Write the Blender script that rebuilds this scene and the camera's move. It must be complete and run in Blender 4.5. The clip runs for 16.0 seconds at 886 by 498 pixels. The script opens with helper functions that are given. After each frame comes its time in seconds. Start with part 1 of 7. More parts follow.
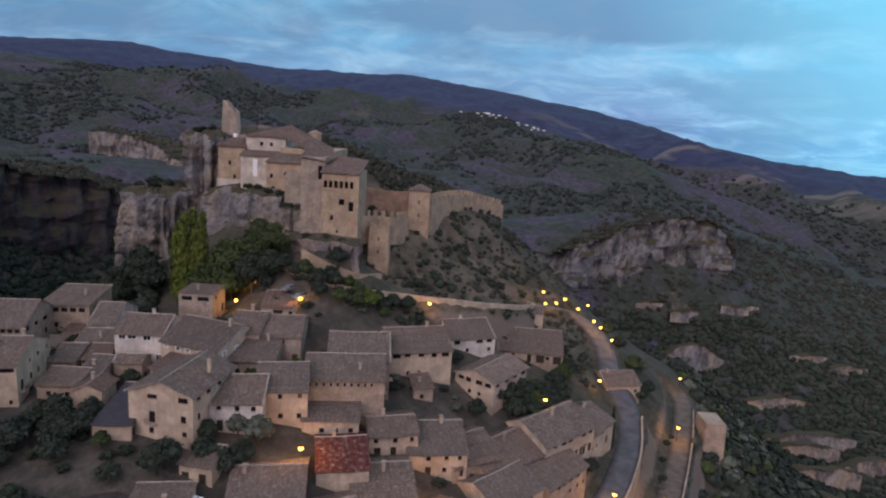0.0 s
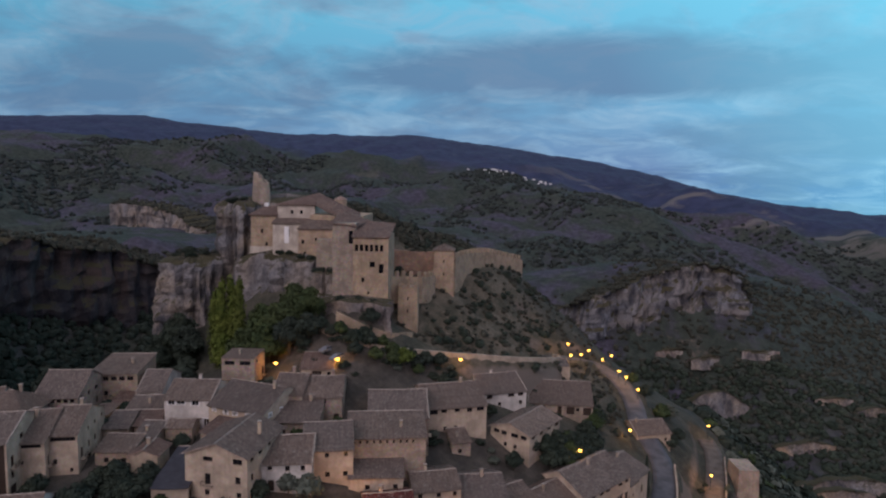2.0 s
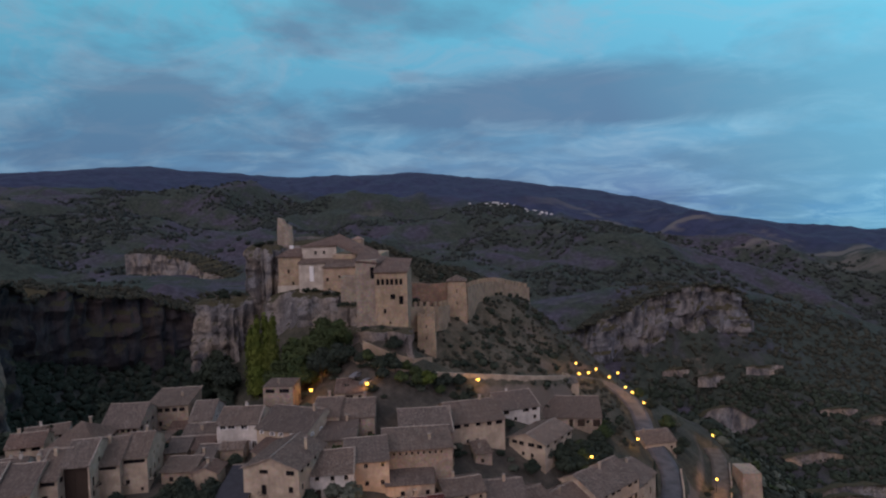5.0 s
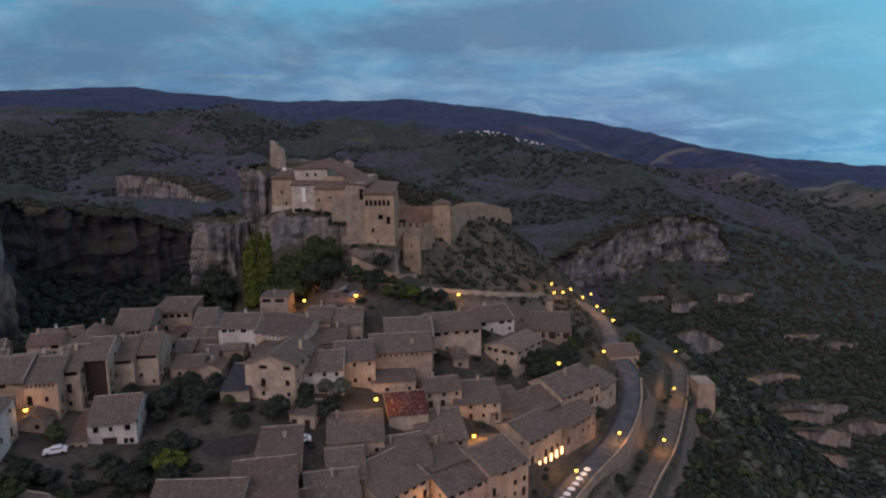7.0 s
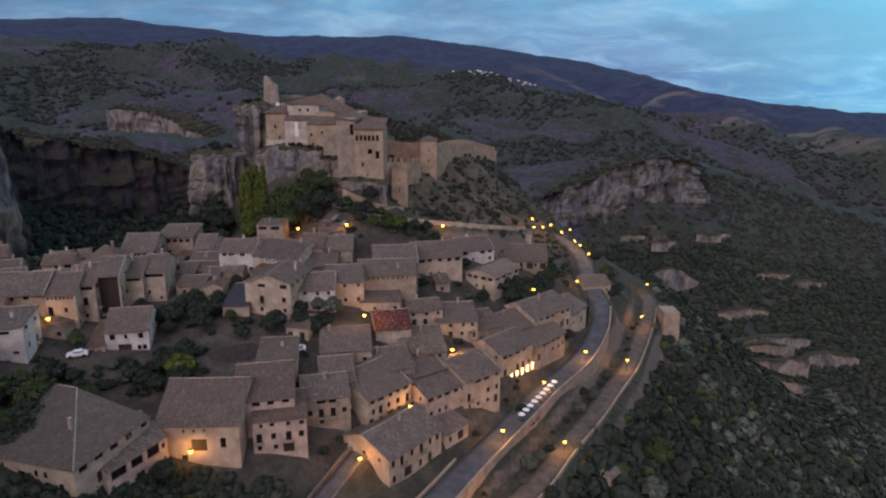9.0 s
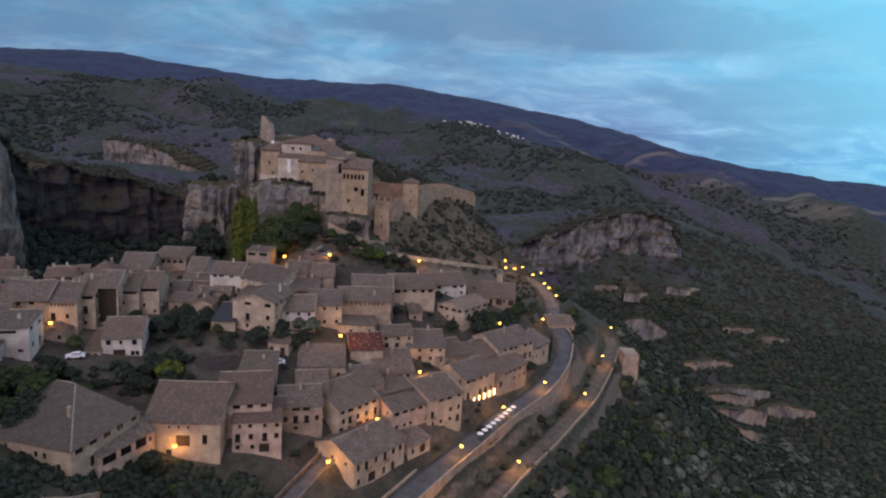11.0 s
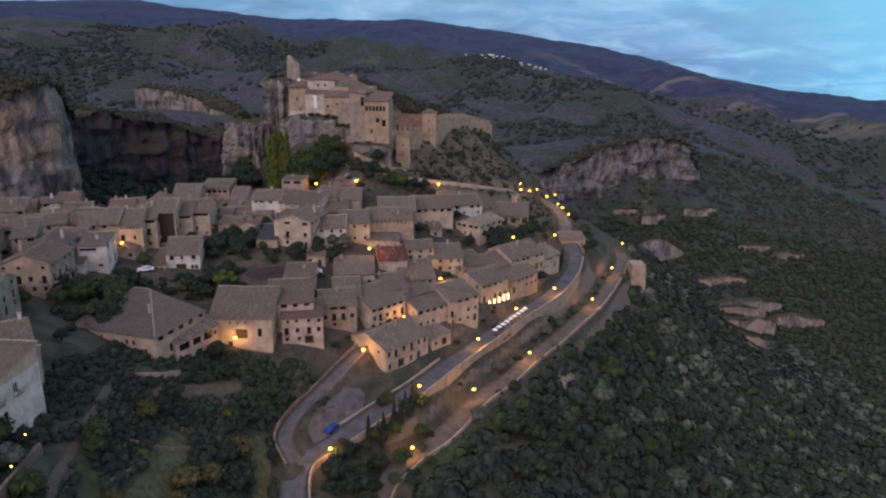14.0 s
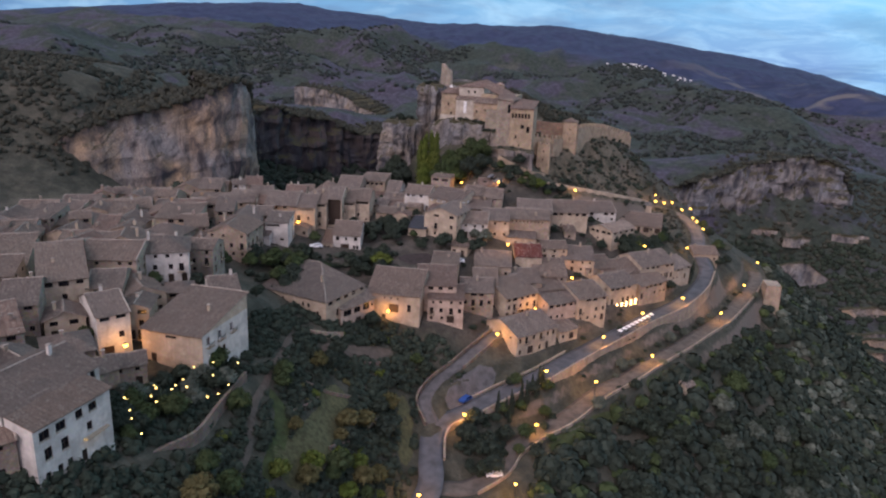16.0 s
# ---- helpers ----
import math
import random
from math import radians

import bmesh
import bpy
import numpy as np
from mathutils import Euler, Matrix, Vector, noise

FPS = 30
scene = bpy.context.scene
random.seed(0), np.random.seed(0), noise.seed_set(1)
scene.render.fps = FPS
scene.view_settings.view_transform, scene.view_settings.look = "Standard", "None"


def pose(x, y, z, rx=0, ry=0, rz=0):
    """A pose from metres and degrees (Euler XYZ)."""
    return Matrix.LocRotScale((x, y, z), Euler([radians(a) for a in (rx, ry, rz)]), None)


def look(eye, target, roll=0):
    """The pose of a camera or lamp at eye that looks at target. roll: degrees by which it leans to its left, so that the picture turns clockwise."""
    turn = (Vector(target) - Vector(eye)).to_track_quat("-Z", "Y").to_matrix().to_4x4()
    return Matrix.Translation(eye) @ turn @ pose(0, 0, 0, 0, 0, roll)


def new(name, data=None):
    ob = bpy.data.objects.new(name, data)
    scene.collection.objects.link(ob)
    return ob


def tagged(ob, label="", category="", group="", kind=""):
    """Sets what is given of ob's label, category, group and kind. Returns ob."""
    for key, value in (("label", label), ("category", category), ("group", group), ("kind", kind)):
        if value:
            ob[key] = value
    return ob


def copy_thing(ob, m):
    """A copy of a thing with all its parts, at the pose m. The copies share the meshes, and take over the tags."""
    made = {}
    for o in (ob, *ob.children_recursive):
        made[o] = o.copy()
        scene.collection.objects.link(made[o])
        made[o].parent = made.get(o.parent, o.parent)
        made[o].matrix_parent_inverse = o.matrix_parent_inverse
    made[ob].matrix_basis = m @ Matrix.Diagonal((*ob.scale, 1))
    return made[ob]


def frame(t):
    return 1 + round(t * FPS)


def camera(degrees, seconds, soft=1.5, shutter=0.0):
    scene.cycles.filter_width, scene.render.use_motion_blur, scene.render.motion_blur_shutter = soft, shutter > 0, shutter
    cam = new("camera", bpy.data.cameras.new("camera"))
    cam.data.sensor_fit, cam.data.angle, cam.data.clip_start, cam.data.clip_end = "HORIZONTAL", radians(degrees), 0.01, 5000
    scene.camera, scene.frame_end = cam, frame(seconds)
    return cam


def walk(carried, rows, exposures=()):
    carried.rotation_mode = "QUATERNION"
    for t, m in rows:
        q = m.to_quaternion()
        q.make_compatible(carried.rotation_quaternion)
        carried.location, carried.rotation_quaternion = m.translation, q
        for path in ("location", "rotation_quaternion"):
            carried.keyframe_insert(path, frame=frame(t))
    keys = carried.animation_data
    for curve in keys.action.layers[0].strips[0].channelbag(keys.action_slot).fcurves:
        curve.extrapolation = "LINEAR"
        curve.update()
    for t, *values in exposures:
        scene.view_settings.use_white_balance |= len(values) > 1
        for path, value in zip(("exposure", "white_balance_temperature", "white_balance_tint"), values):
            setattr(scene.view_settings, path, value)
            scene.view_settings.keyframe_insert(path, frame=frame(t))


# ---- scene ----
# Camera: a small drone backing away from the village and climbing a little.
cam = camera(68.57, 16.0, soft=2.2)


def drone(x, y, z, yaw, pitch, roll):
    return pose(x, y, z, 90 + pitch, 0, yaw) @ pose(0, 0, 0, 0, 0, roll)


FLIGHT = (
    # seconds, east, north, height, yaw to the left, pitch, lean
    (0, 2.85, -33.40, 87.25, 1.097, -11.011, 3.588),
    (0.5, 1.69, -35.23, 87.70, 1.401, -8.996, 2.909),
    (1, 0.76, -37.10, 88.21, 1.654, -7.537, 2.368),
    (1.5, -0.44, -38.85, 88.56, 1.886, -6.596, 1.720),
    (2, -1.72, -40.35, 88.76, 2.180, -6.128, 1.153),
    (2.5, -2.90, -42.10, 89.10, 2.519, -6.115, 0.708),
    (3, -3.91, -44.29, 89.25, 2.574, -5.654, -0.001),
    (3.5, -4.03, -47.79, 89.55, 2.518, -4.284, -1.012),
    (5.8, -3.04, -64.10, 89.55, 2.506, -3.017, -1.683),
    (6, -2.65, -65.51, 89.54, 2.417, -3.671, -1.403),
    (6.5, -1.93, -68.75, 89.08, 2.001, -6.072, -0.798),
    (7, -1.40, -71.58, 88.54, 1.773, -9.302, -0.554),
    (7.5, -0.84, -75.10, 88.01, 1.625, -12.517, -0.569),
    (8, -0.31, -78.43, 88.10, 1.431, -14.834, -0.587),
    (10.5, 3.92, -98.45, 88.19, 0.178, -11.724, 2.849),
    (11, 5.00, -103.18, 87.88, -0.134, -10.240, 3.419),
    (11.5, 5.99, -107.65, 87.68, -0.382, -9.243, 3.714),
    (12, 6.88, -111.84, 87.66, -0.388, -9.129, 3.756),
    (12.5, 7.80, -115.81, 87.46, -0.187, -10.299, 3.368),
    (13, 8.61, -119.47, 87.17, 0.151, -12.421, 2.713),
    (13.5, 9.00, -122.69, 86.84, 0.796, -14.488, 1.910),
    (14, 9.34, -126.13, 86.21, 2.245, -15.716, 0.892),
    (14.5, 8.54, -129.35, 85.45, 4.535, -16.326, 0.416),
    (15, 7.64, -133.62, 85.58, 7.567, -16.459, 0.652),
    (15.5, 6.82, -139.02, 86.46, 10.724, -16.225, 1.531),
    (16, 6.76, -145.05, 88.26, 13.375, -15.654, 2.642),
)
walk(cam, [(row[0], drone(*row[1:])) for row in FLIGHT],
     exposures=((0, 0.55), (1.5, 0.25), (2.5, 0.12), (3.5, 0.07), (6, -0.08), (7, 0.0), (8, .2), (10.4, .43), (11, .43), (12.5, 0.40), (14, 0.57), (16, 0.85)))

# ---- sky and light: dusk under broken cloud ----
world = bpy.data.worlds.new("dusk_sky")
scene.world = world
world.use_nodes = True
wn, wl = world.node_tree.nodes, world.node_tree.links
wn.clear()
SUN_HEIGHT, SUN_TURN = radians(12), radians(200)


def wnode(kind, **sets):
    n = wn.new(kind)
    for k, v in sets.items():
        n.inputs[k].default_value = v
    return n


w_out = wn.new("ShaderNodeOutputWorld")
w_bg = wn.new("ShaderNodeBackground")
w_sky = wn.new("ShaderNodeTexSky")
w_sky.sky_type, w_sky.sun_disc, w_sky.sun_elevation, w_sky.sun_rotation = "NISHITA", False, SUN_HEIGHT, SUN_TURN
w_co = wn.new("ShaderNodeTexCoord")
w_sep = wn.new("ShaderNodeSeparateXYZ")
wl.new(w_co.outputs["Generated"], w_sep.inputs[0])


def wmath(op, a, b=None):
    n = wn.new("ShaderNodeMath")
    n.operation = op
    for i, v in enumerate((a, b)):
        if v is None:
            continue
        if isinstance(v, (int, float)):
            n.inputs[i].default_value = v
        else:
            wl.new(v, n.inputs[i])
    return n.outputs[0]


def wmix(f, a, b):
    n = wn.new("ShaderNodeMix")
    n.data_type = "RGBA"
    for i, v in ((0, f), (6, a), (7, b)):
        if isinstance(v, (int, float, tuple)):
            n.inputs[i].default_value = v
        else:
            wl.new(v, n.inputs[i])
    return n.outputs[2]


def wramp(f, stops):
    n = wn.new("ShaderNodeValToRGB")
    e = n.color_ramp.elements
    while len(e) < len(stops):
        e.new(0.5)
    for el, (p, c) in zip(e, stops):
        el.position, el.color = p, (*c, 1)
    wl.new(f, n.inputs[0])
    return n.outputs[0]


# a flat deck of cloud, seen in perspective: the view ray meets a high plane
w_z = wmath("MAXIMUM", w_sep.outputs[2], 0.0)
w_h = wmath("ADD", wmath("MAXIMUM", w_sep.outputs[2], -0.08), 0.24)
w_px, w_py = wmath("DIVIDE", w_sep.outputs[0], w_h), wmath("DIVIDE", w_sep.outputs[1], w_h)
w_comb = wn.new("ShaderNodeCombineXYZ")
wl.new(w_px, w_comb.inputs[0]), wl.new(wmath("MULTIPLY", w_py, 1.15), w_comb.inputs[1])
w_n1 = wnode("ShaderNodeTexNoise", Scale=0.95, Detail=10.0, Roughness=0.56, Distortion=0.25)
w_n2 = wnode("ShaderNodeTexNoise", Scale=2.7, Detail=10.0, Roughness=0.64, Distortion=0.8)
wl.new(w_comb.outputs[0], w_n1.inputs["Vector"]), wl.new(w_comb.outputs[0], w_n2.inputs["Vector"])
w_grad = wramp(w_z, [(0.0, (0.07, 0.175, 0.43)), (0.07, (0.095, 0.25, 0.49)), (0.18, (0.12, 0.40, 0.63)), (0.34, (0.15, 0.62, 0.84)), (0.75, (0.32, 0.66, 0.84))])
w_faint = wn.new("ShaderNodeVectorMath")
w_faint.operation = "SCALE"
w_faint.inputs["Scale"].default_value = 0.08
wl.new(w_sky.outputs[0], w_faint.inputs[0])
w_clear = wmix(0.15, w_grad, w_faint.outputs[0])
w_light = wramp(w_n2.outputs[0], [(0.44, (0, 0, 0)), (0.64, (1, 1, 1))])
w_dark = wramp(w_n1.outputs[0], [(0.46, (0, 0, 0)), (0.57, (1, 1, 1))])
# a broad dark bank: its place on the deck, its half length and half depth
CLOUD = (0.45, 2.84, 1.2, 0.40)
w_wob = wmath("MULTIPLY", wmath("SUBTRACT", w_n2.outputs[0], 0.5), 1.1)
w_ex = wmath("DIVIDE", wmath("SUBTRACT", w_px, CLOUD[0]), CLOUD[2])
w_ey = wmath("DIVIDE", wmath("SUBTRACT", wmath("ADD", wmath("MULTIPLY", w_py, 1.15), wmath("MULTIPLY", w_px, 0.15)), CLOUD[1]), CLOUD[3])
w_bank = wramp(wmath("ADD", wmath("ADD", wmath("MULTIPLY", w_ex, w_ex), wmath("MULTIPLY", w_ey, w_ey)), w_wob), [(0.35, (1, 1, 1)), (1.0, (0, 0, 0))])
w_a = wmix(wmath("MULTIPLY", w_light, 0.66), w_clear, (0.28, 0.44, 0.60, 1))
w_b = wmix(wmath("MULTIPLY", wmath("MAXIMUM", wmath("MULTIPLY", w_dark, 0.8), w_bank), 0.74), w_a, (0.105, 0.175, 0.305, 1))
# clearer towards the east, an afterglow behind in the west and south, grey-lilac cloud overhead
w_east = wramp(wmath("ADD", wmath("MULTIPLY", w_sep.outputs[0], 0.8), wmath("MULTIPLY", w_z, 0.35)), [(0.22, (0, 0, 0)), (0.62, (1, 1, 1))])
w_ahead = wramp(w_sep.outputs[1], [(0.35, (0, 0, 0)), (0.72, (1, 1, 1))])
w_b = wmix(wmath("MULTIPLY", wmath("MULTIPLY", w_east, w_ahead), 0.66), w_b, (0.18, 0.66, 0.88, 1))
w_flank = wramp(w_sep.outputs[1], [(0.05, (1, 1, 1)), (0.5, (0, 0, 0))])
w_b = wmix(wmath("MULTIPLY", w_flank, 0.7), w_b, (0.28, 0.31, 0.46, 1))
w_up = wramp(w_z, [(0.42, (0, 0, 0)), (0.80, (1, 1, 1))])
w_b = wmix(wmath("MULTIPLY", w_up, 0.85), w_b, (0.38, 0.40, 0.54, 1))
w_back = wramp(wmath("MULTIPLY", w_sep.outputs[1], -1.0), [(0.05, (0, 0, 0)), (0.75, (1, 1, 1))])
w_b = wmix(wmath("MULTIPLY", w_back, 0.85), w_b, (0.43, 0.385, 0.51, 1))
wl.new(w_b, w_bg.inputs["Color"])
# the west is already darker than the east
w_side = wmath("ADD", wmath("MULTIPLY", w_sep.outputs[0], 0.22), 1.0)
wl.new(wmath("MAXIMUM", w_side, 0.6), w_bg.inputs["Strength"])
wl.new(w_bg.outputs[0], w_out.inputs["Surface"])

sun = new("sun", bpy.data.lights.new("sun", "SUN"))
sun.data.energy, sun.data.angle, sun.data.color = 1.35, radians(60), (0.97, 0.82, 0.86)
sun.matrix_world = look((-60, -150, 120), (0, 0, 0))

# ---- the lie of the land ----
# spot heights: east, north, height
ROAD_SPOTS = [(-29, 3, -1), (-20, 2, -1.5), (-2, 23, 3.5), (13, 53, 4.2), (28, 78, 5), (41, 96, 6), (50, 130, 10), (56, 171, 16.5), (45, 190, 22),
              (-30, -22, -5), (-36, -60, -12), (-12, 40, 7)]
WALK_SPOTS = [(29, 61, -3), (45, 84, -3), (58, 110, -2.8), (73, 149, -2), (86, 187, -1), (11, 34, -3), (-3, 12, -5), (-5, -11, -8), (-9, -8, -8), (-15, -40, -14)]
SLOPE_SPOTS = [(45, 62, -9), (68, 80, -26), (80, 134, -19), (95, 150, -16), (97, 120, -32), (120, 100, -52), (55, 37, -28), (20, -4, -17), (60, -40, -45),
               (100, 30, -60), (165, 215, -62), (120, 200, -24), (100, 230, -8), (150, 60, -70), (30, -90, -50)]
TOWN_SPOTS = [(26, 110, 20), (-3, 129, 36), (-73, 113, 33), (-21, 69, 26), (-9, 50, 12), (-49, 25, 13.5), (-70, 3, 23), (-87, 41, 30), (-78, 62, 31), (-60, 60, 29),
              (-45, 60, 29), (-35, 30, 14), (5, 80, 17), (10, 140, 30), (-40, 95, 35), (-100, 80, 33), (-20, 100, 32), (-45, 45, 22), (30, 150, 26), (-92, 108, 33), (-105, 105, 32)]
WEST_SPOTS = [(-61, -77, 28), (-63, -60, 25.5), (-62, -38, 24.5), (-52, -60, 19), (-54, -40, 17), (-51, -75, 20), (-70, -70, 31), (-40, -40, 3), (-95, -25, 35), (-78, -8, 31), (-110, 30, 36), (-130, -40, 36), (-80, -45, 28),
              (-140, 60, 33), (-75, -100, 35), (-28, -100, 0), (-45, -62, 14), (-55, -20, 16), (-61, 7, 20), (-72, 9, 22.5), (-62, 0, 17.5), (-85, 15, 26), (-58.5, 20, 16), (-47, -7, 8.5)]
ROCK_SPOTS = [(-22, 149.5, 53.5), (-15, 154, 52.5), (-12, 162, 52.5), (-8, 163.5, 53), (-38, 196, 77), (-22, 201, 71), (-6, 207, 66.5), (8, 217, 61), (-50, 200, 80), (-28, 131, 54), (-20, 144, 46), (-37, 133, 55), (-45, 140, 51), (-10, 150, 44), (20, 222, 50), (20, 190, 38), (0, 175, 48), (-10, 190, 58), (-40, 170, 62),
              (-55, 185, 70), (-73, 182, 80), (-55, 130, 38), (-75, 140, 33), (-95, 150, 30), (-2, 181, 57.5), (5, 195, 57), (13, 208, 54.5), (18, 192, 46), (5, 218, 53), (40, 215, 34), (-30, 215, 62)]
GORGE_SPOTS = [(-130, 150, 2), (-150, 240, -30), (-100, 230, -20), (-60, 300, -40), (30, 300, -45), (110, 300, -60), (-190, 90, 33), (-200, 20, 36),
               (-170, -60, 36), (-20, 260, 10), (80, 250, -20), (-215, 108, 76), (-185, 72, 34), (-158, 104, 31), (-240, 180, 76), (-262, 262, 62), (-200, 340, 52), (-120, 372, 40), (-50, 385, 22), (-150, 190, -30), (-130, 110, 31)]
FAR_SPOTS = [(150, 402, -8), (184, 397, -8), (150, 380, -38), (90, 395, -14), (60, 430, 8), (120, 432, 24), (155, 448, 30), (200, 440, 2), (150, 500, 24), (260, 420, -30), (-260, 330, 20), (-330, 640, 30), (-100, 520, 5), (60, 560, 5), (300, 250, -80), (250, 50, -85),
             (-300, 150, 86), (-330, -50, 92), (-240, 120, 81), (-250, -150, 72), (-228, 62, 62), (-214, 44, 47), (-262, 40, 70), (-206, 84, 66), (0, -250, -55), (200, -200, -80), (-150, -220, 20), (260, 560, 20), (400, 480, -30), (420, 150, -80)]
SPOTS = np.array(ROAD_SPOTS + WALK_SPOTS + SLOPE_SPOTS + TOWN_SPOTS + WEST_SPOTS + ROCK_SPOTS + GORGE_SPOTS + FAR_SPOTS, float)


def _kernel(a, b):
    return np.sqrt(((a[:, None, :2] - b[None, :, :2]) ** 2).sum(-1) + 4.0)


_k = np.zeros((len(SPOTS) + 3, len(SPOTS) + 3))
_k[:-3, :-3] = _kernel(SPOTS, SPOTS) - np.eye(len(SPOTS)) * 1.5
_k[:-3, -3:] = np.c_[np.ones(len(SPOTS)), SPOTS[:, :2] / 100]
_k[-3:, :-3] = _k[:-3, -3:].T
_w = np.linalg.solve(_k, np.r_[SPOTS[:, 2], 0, 0, 0])

# skyline: bearing in degrees, elevation in degrees, seen from the village
SKYLINE = [(-180, 3.0), (-60, 2.4), (-47, 2.5), (-36, 3.9), (-29, 4.4), (-23, 4.15), (-16, 3.55), (-4, 3.6), (3, 2.85), (8, 2.1), (14, 1.0), (19.5, -0.4), (25, -1.4), (31, -2.0), (60, -2.2), (180, 2.0)]


def wave(x, y, size, seed):
    """Smooth rolling noise of about -1 to 1."""
    out = np.zeros_like(x)
    rng = np.random.RandomState(seed)
    for i in range(7):
        a, p, f = rng.uniform(0, 6.283), rng.uniform(0, 6.283), 6.283 / size * (0.6 + 0.22 * i)
        out += np.sin((x * np.cos(a) + y * np.sin(a)) * f + p + 1.3 * np.sin((x * np.sin(a) - y * np.cos(a)) * f * 0.7 + p * 2)) / (1 + 0.35 * i)
    return out / 3.0


def ground_near(x, y):
    p = np.stack([np.ravel(x), np.ravel(y)], -1)
    out = np.empty(len(p))
    for i in range(0, len(p), 20000):
        q = p[i:i + 20000]
        out[i:i + 20000] = _kernel(q, SPOTS) @ _w[:-3] + np.c_[np.ones(len(q)), q / 100] @ _w[-3:]
    return out.reshape(np.shape(x))


def ground(x, y):
    x, y = np.asarray(x, float), np.asarray(y, float)
    dx, dy = x - 0.0, y + 90.0
    r, az = np.hypot(dx, dy), np.degrees(np.arctan2(dx, dy))
    el = np.interp(az, [a for a, _ in SKYLINE], [e for _, e in SKYLINE])
    top = 88 + 3800 * np.tan(np.radians(el))
    s = np.clip((r - 600) / 3200, 0, 1)
    low = np.interp(az, [-180, -40, -15, 10, 40, 180], [60, 40, 5, -25, -80, -40])
    far = low + (top - low) * (0.75 * s ** 0.9 + 0.25 * s * s)
    far = far + (wave(x, y, 760, 3) * 42 - np.abs(wave(x, y, 460, 5)) * 52 + 16 - np.abs(wave(x, y, 190, 6)) * 18 + 6) * np.clip((r - 450) / 300, 0, 1) * (1 - s ** 2 * 0.75) + wave(x, y, 90, 8) * 3 * np.clip((r - 400) / 300, 0, 1)
    # a nearer crest, then a broad valley before the far mountains
    far = far + (58 * np.exp(-((r - 1450 - 160 * wave(x, y, 900, 12)) / 330) ** 2) - 85 * np.exp(-((r - 2450) / 520) ** 2)) * np.clip((az + 32) / 14, 0, 1)
    far = np.where(r > 3800, np.minimum(far, top - (r - 3800) * 0.1), far)
    near = ground_near(np.clip(x, -420, 460), np.clip(y, -300, 700))
    blend = np.clip((np.maximum(np.maximum(-x - 260, x - 260) / 220, np.maximum(y - 480, -y - 200) / 220)), 0, 1)
    blend = blend * blend * (3 - 2 * blend)
    return near * (1 - blend) + far * blend


def gz(x, y):
    return float(ground(np.array([x]), np.array([y]))[0])

# ---- materials ----
def material(name, rough=0.9, metal=0.0):
    m = bpy.data.materials.new(name)
    m.use_nodes = True
    b = m.node_tree.nodes["Principled BSDF"]
    b.inputs["Roughness"].default_value, b.inputs["Metallic"].default_value = rough, metal
    b.inputs["Specular IOR Level"].default_value = 0.25
    return m, m.node_tree, b


class Net:
    """Short hand for shader nodes."""

    def __init__(self, tree):
        self.t = tree

    def add(self, kind, **sets):
        n = self.t.nodes.new(kind)
        for k, v in sets.items():
            self.put(n.inputs[k], v)
        return n

    def put(self, socket, v):
        if isinstance(v, bpy.types.NodeSocket):
            self.t.links.new(v, socket)
        else:
            socket.default_value = (*v, 1) if isinstance(v, tuple) and len(v) == 3 and socket.type == "RGBA" else v

    def noise(self, scale, detail=4.0, rough=0.55, vec=None, distort=0.0):
        n = self.add("ShaderNodeTexNoise", Scale=scale, Detail=detail, Roughness=rough, Distortion=distort)
        self.put(n.inputs["Vector"], vec if vec is not None else self.pos())
        return n.outputs[0]

    def pos(self):
        return self.add("ShaderNodeNewGeometry").outputs["Position"]

    def obj(self):
        return self.add("ShaderNodeTexCoord").outputs["Object"]

    def ramp(self, f, stops):
        n = self.add("ShaderNodeValToRGB")
        e = n.color_ramp.elements
        while len(e) < len(stops):
            e.new(0.5)
        for el, (p, c) in zip(e, stops):
            el.position, el.color = p, (*c, 1) if isinstance(c, tuple) else (c, c, c, 1)
        self.put(n.inputs[0], f)
        return n.outputs[0]

    def mix(self, f, a, b, mode="MIX"):
        n = self.add("ShaderNodeMix")
        n.data_type, n.blend_type = "RGBA", mode
        self.put(n.inputs[0], f), self.put(n.inputs[6], a), self.put(n.inputs[7], b)
        return n.outputs[2]

    def math(self, op, a, b=0.0, c=None):
        n = self.add("ShaderNodeMath")
        n.operation = op
        self.put(n.inputs[0], a), self.put(n.inputs[1], b)
        if c is not None:
            self.put(n.inputs[2], c)
        return n.outputs[0]

    def scaled(self, vec, s):
        n = self.add("ShaderNodeMapping")
        self.put(n.inputs["Vector"], vec)
        n.inputs["Scale"].default_value = s
        return n.outputs[0]

    def bump(self, h, strength=0.5, dist=0.1):
        return self.add("ShaderNodeBump", Height=h, Strength=strength, Distance=dist).outputs[0]


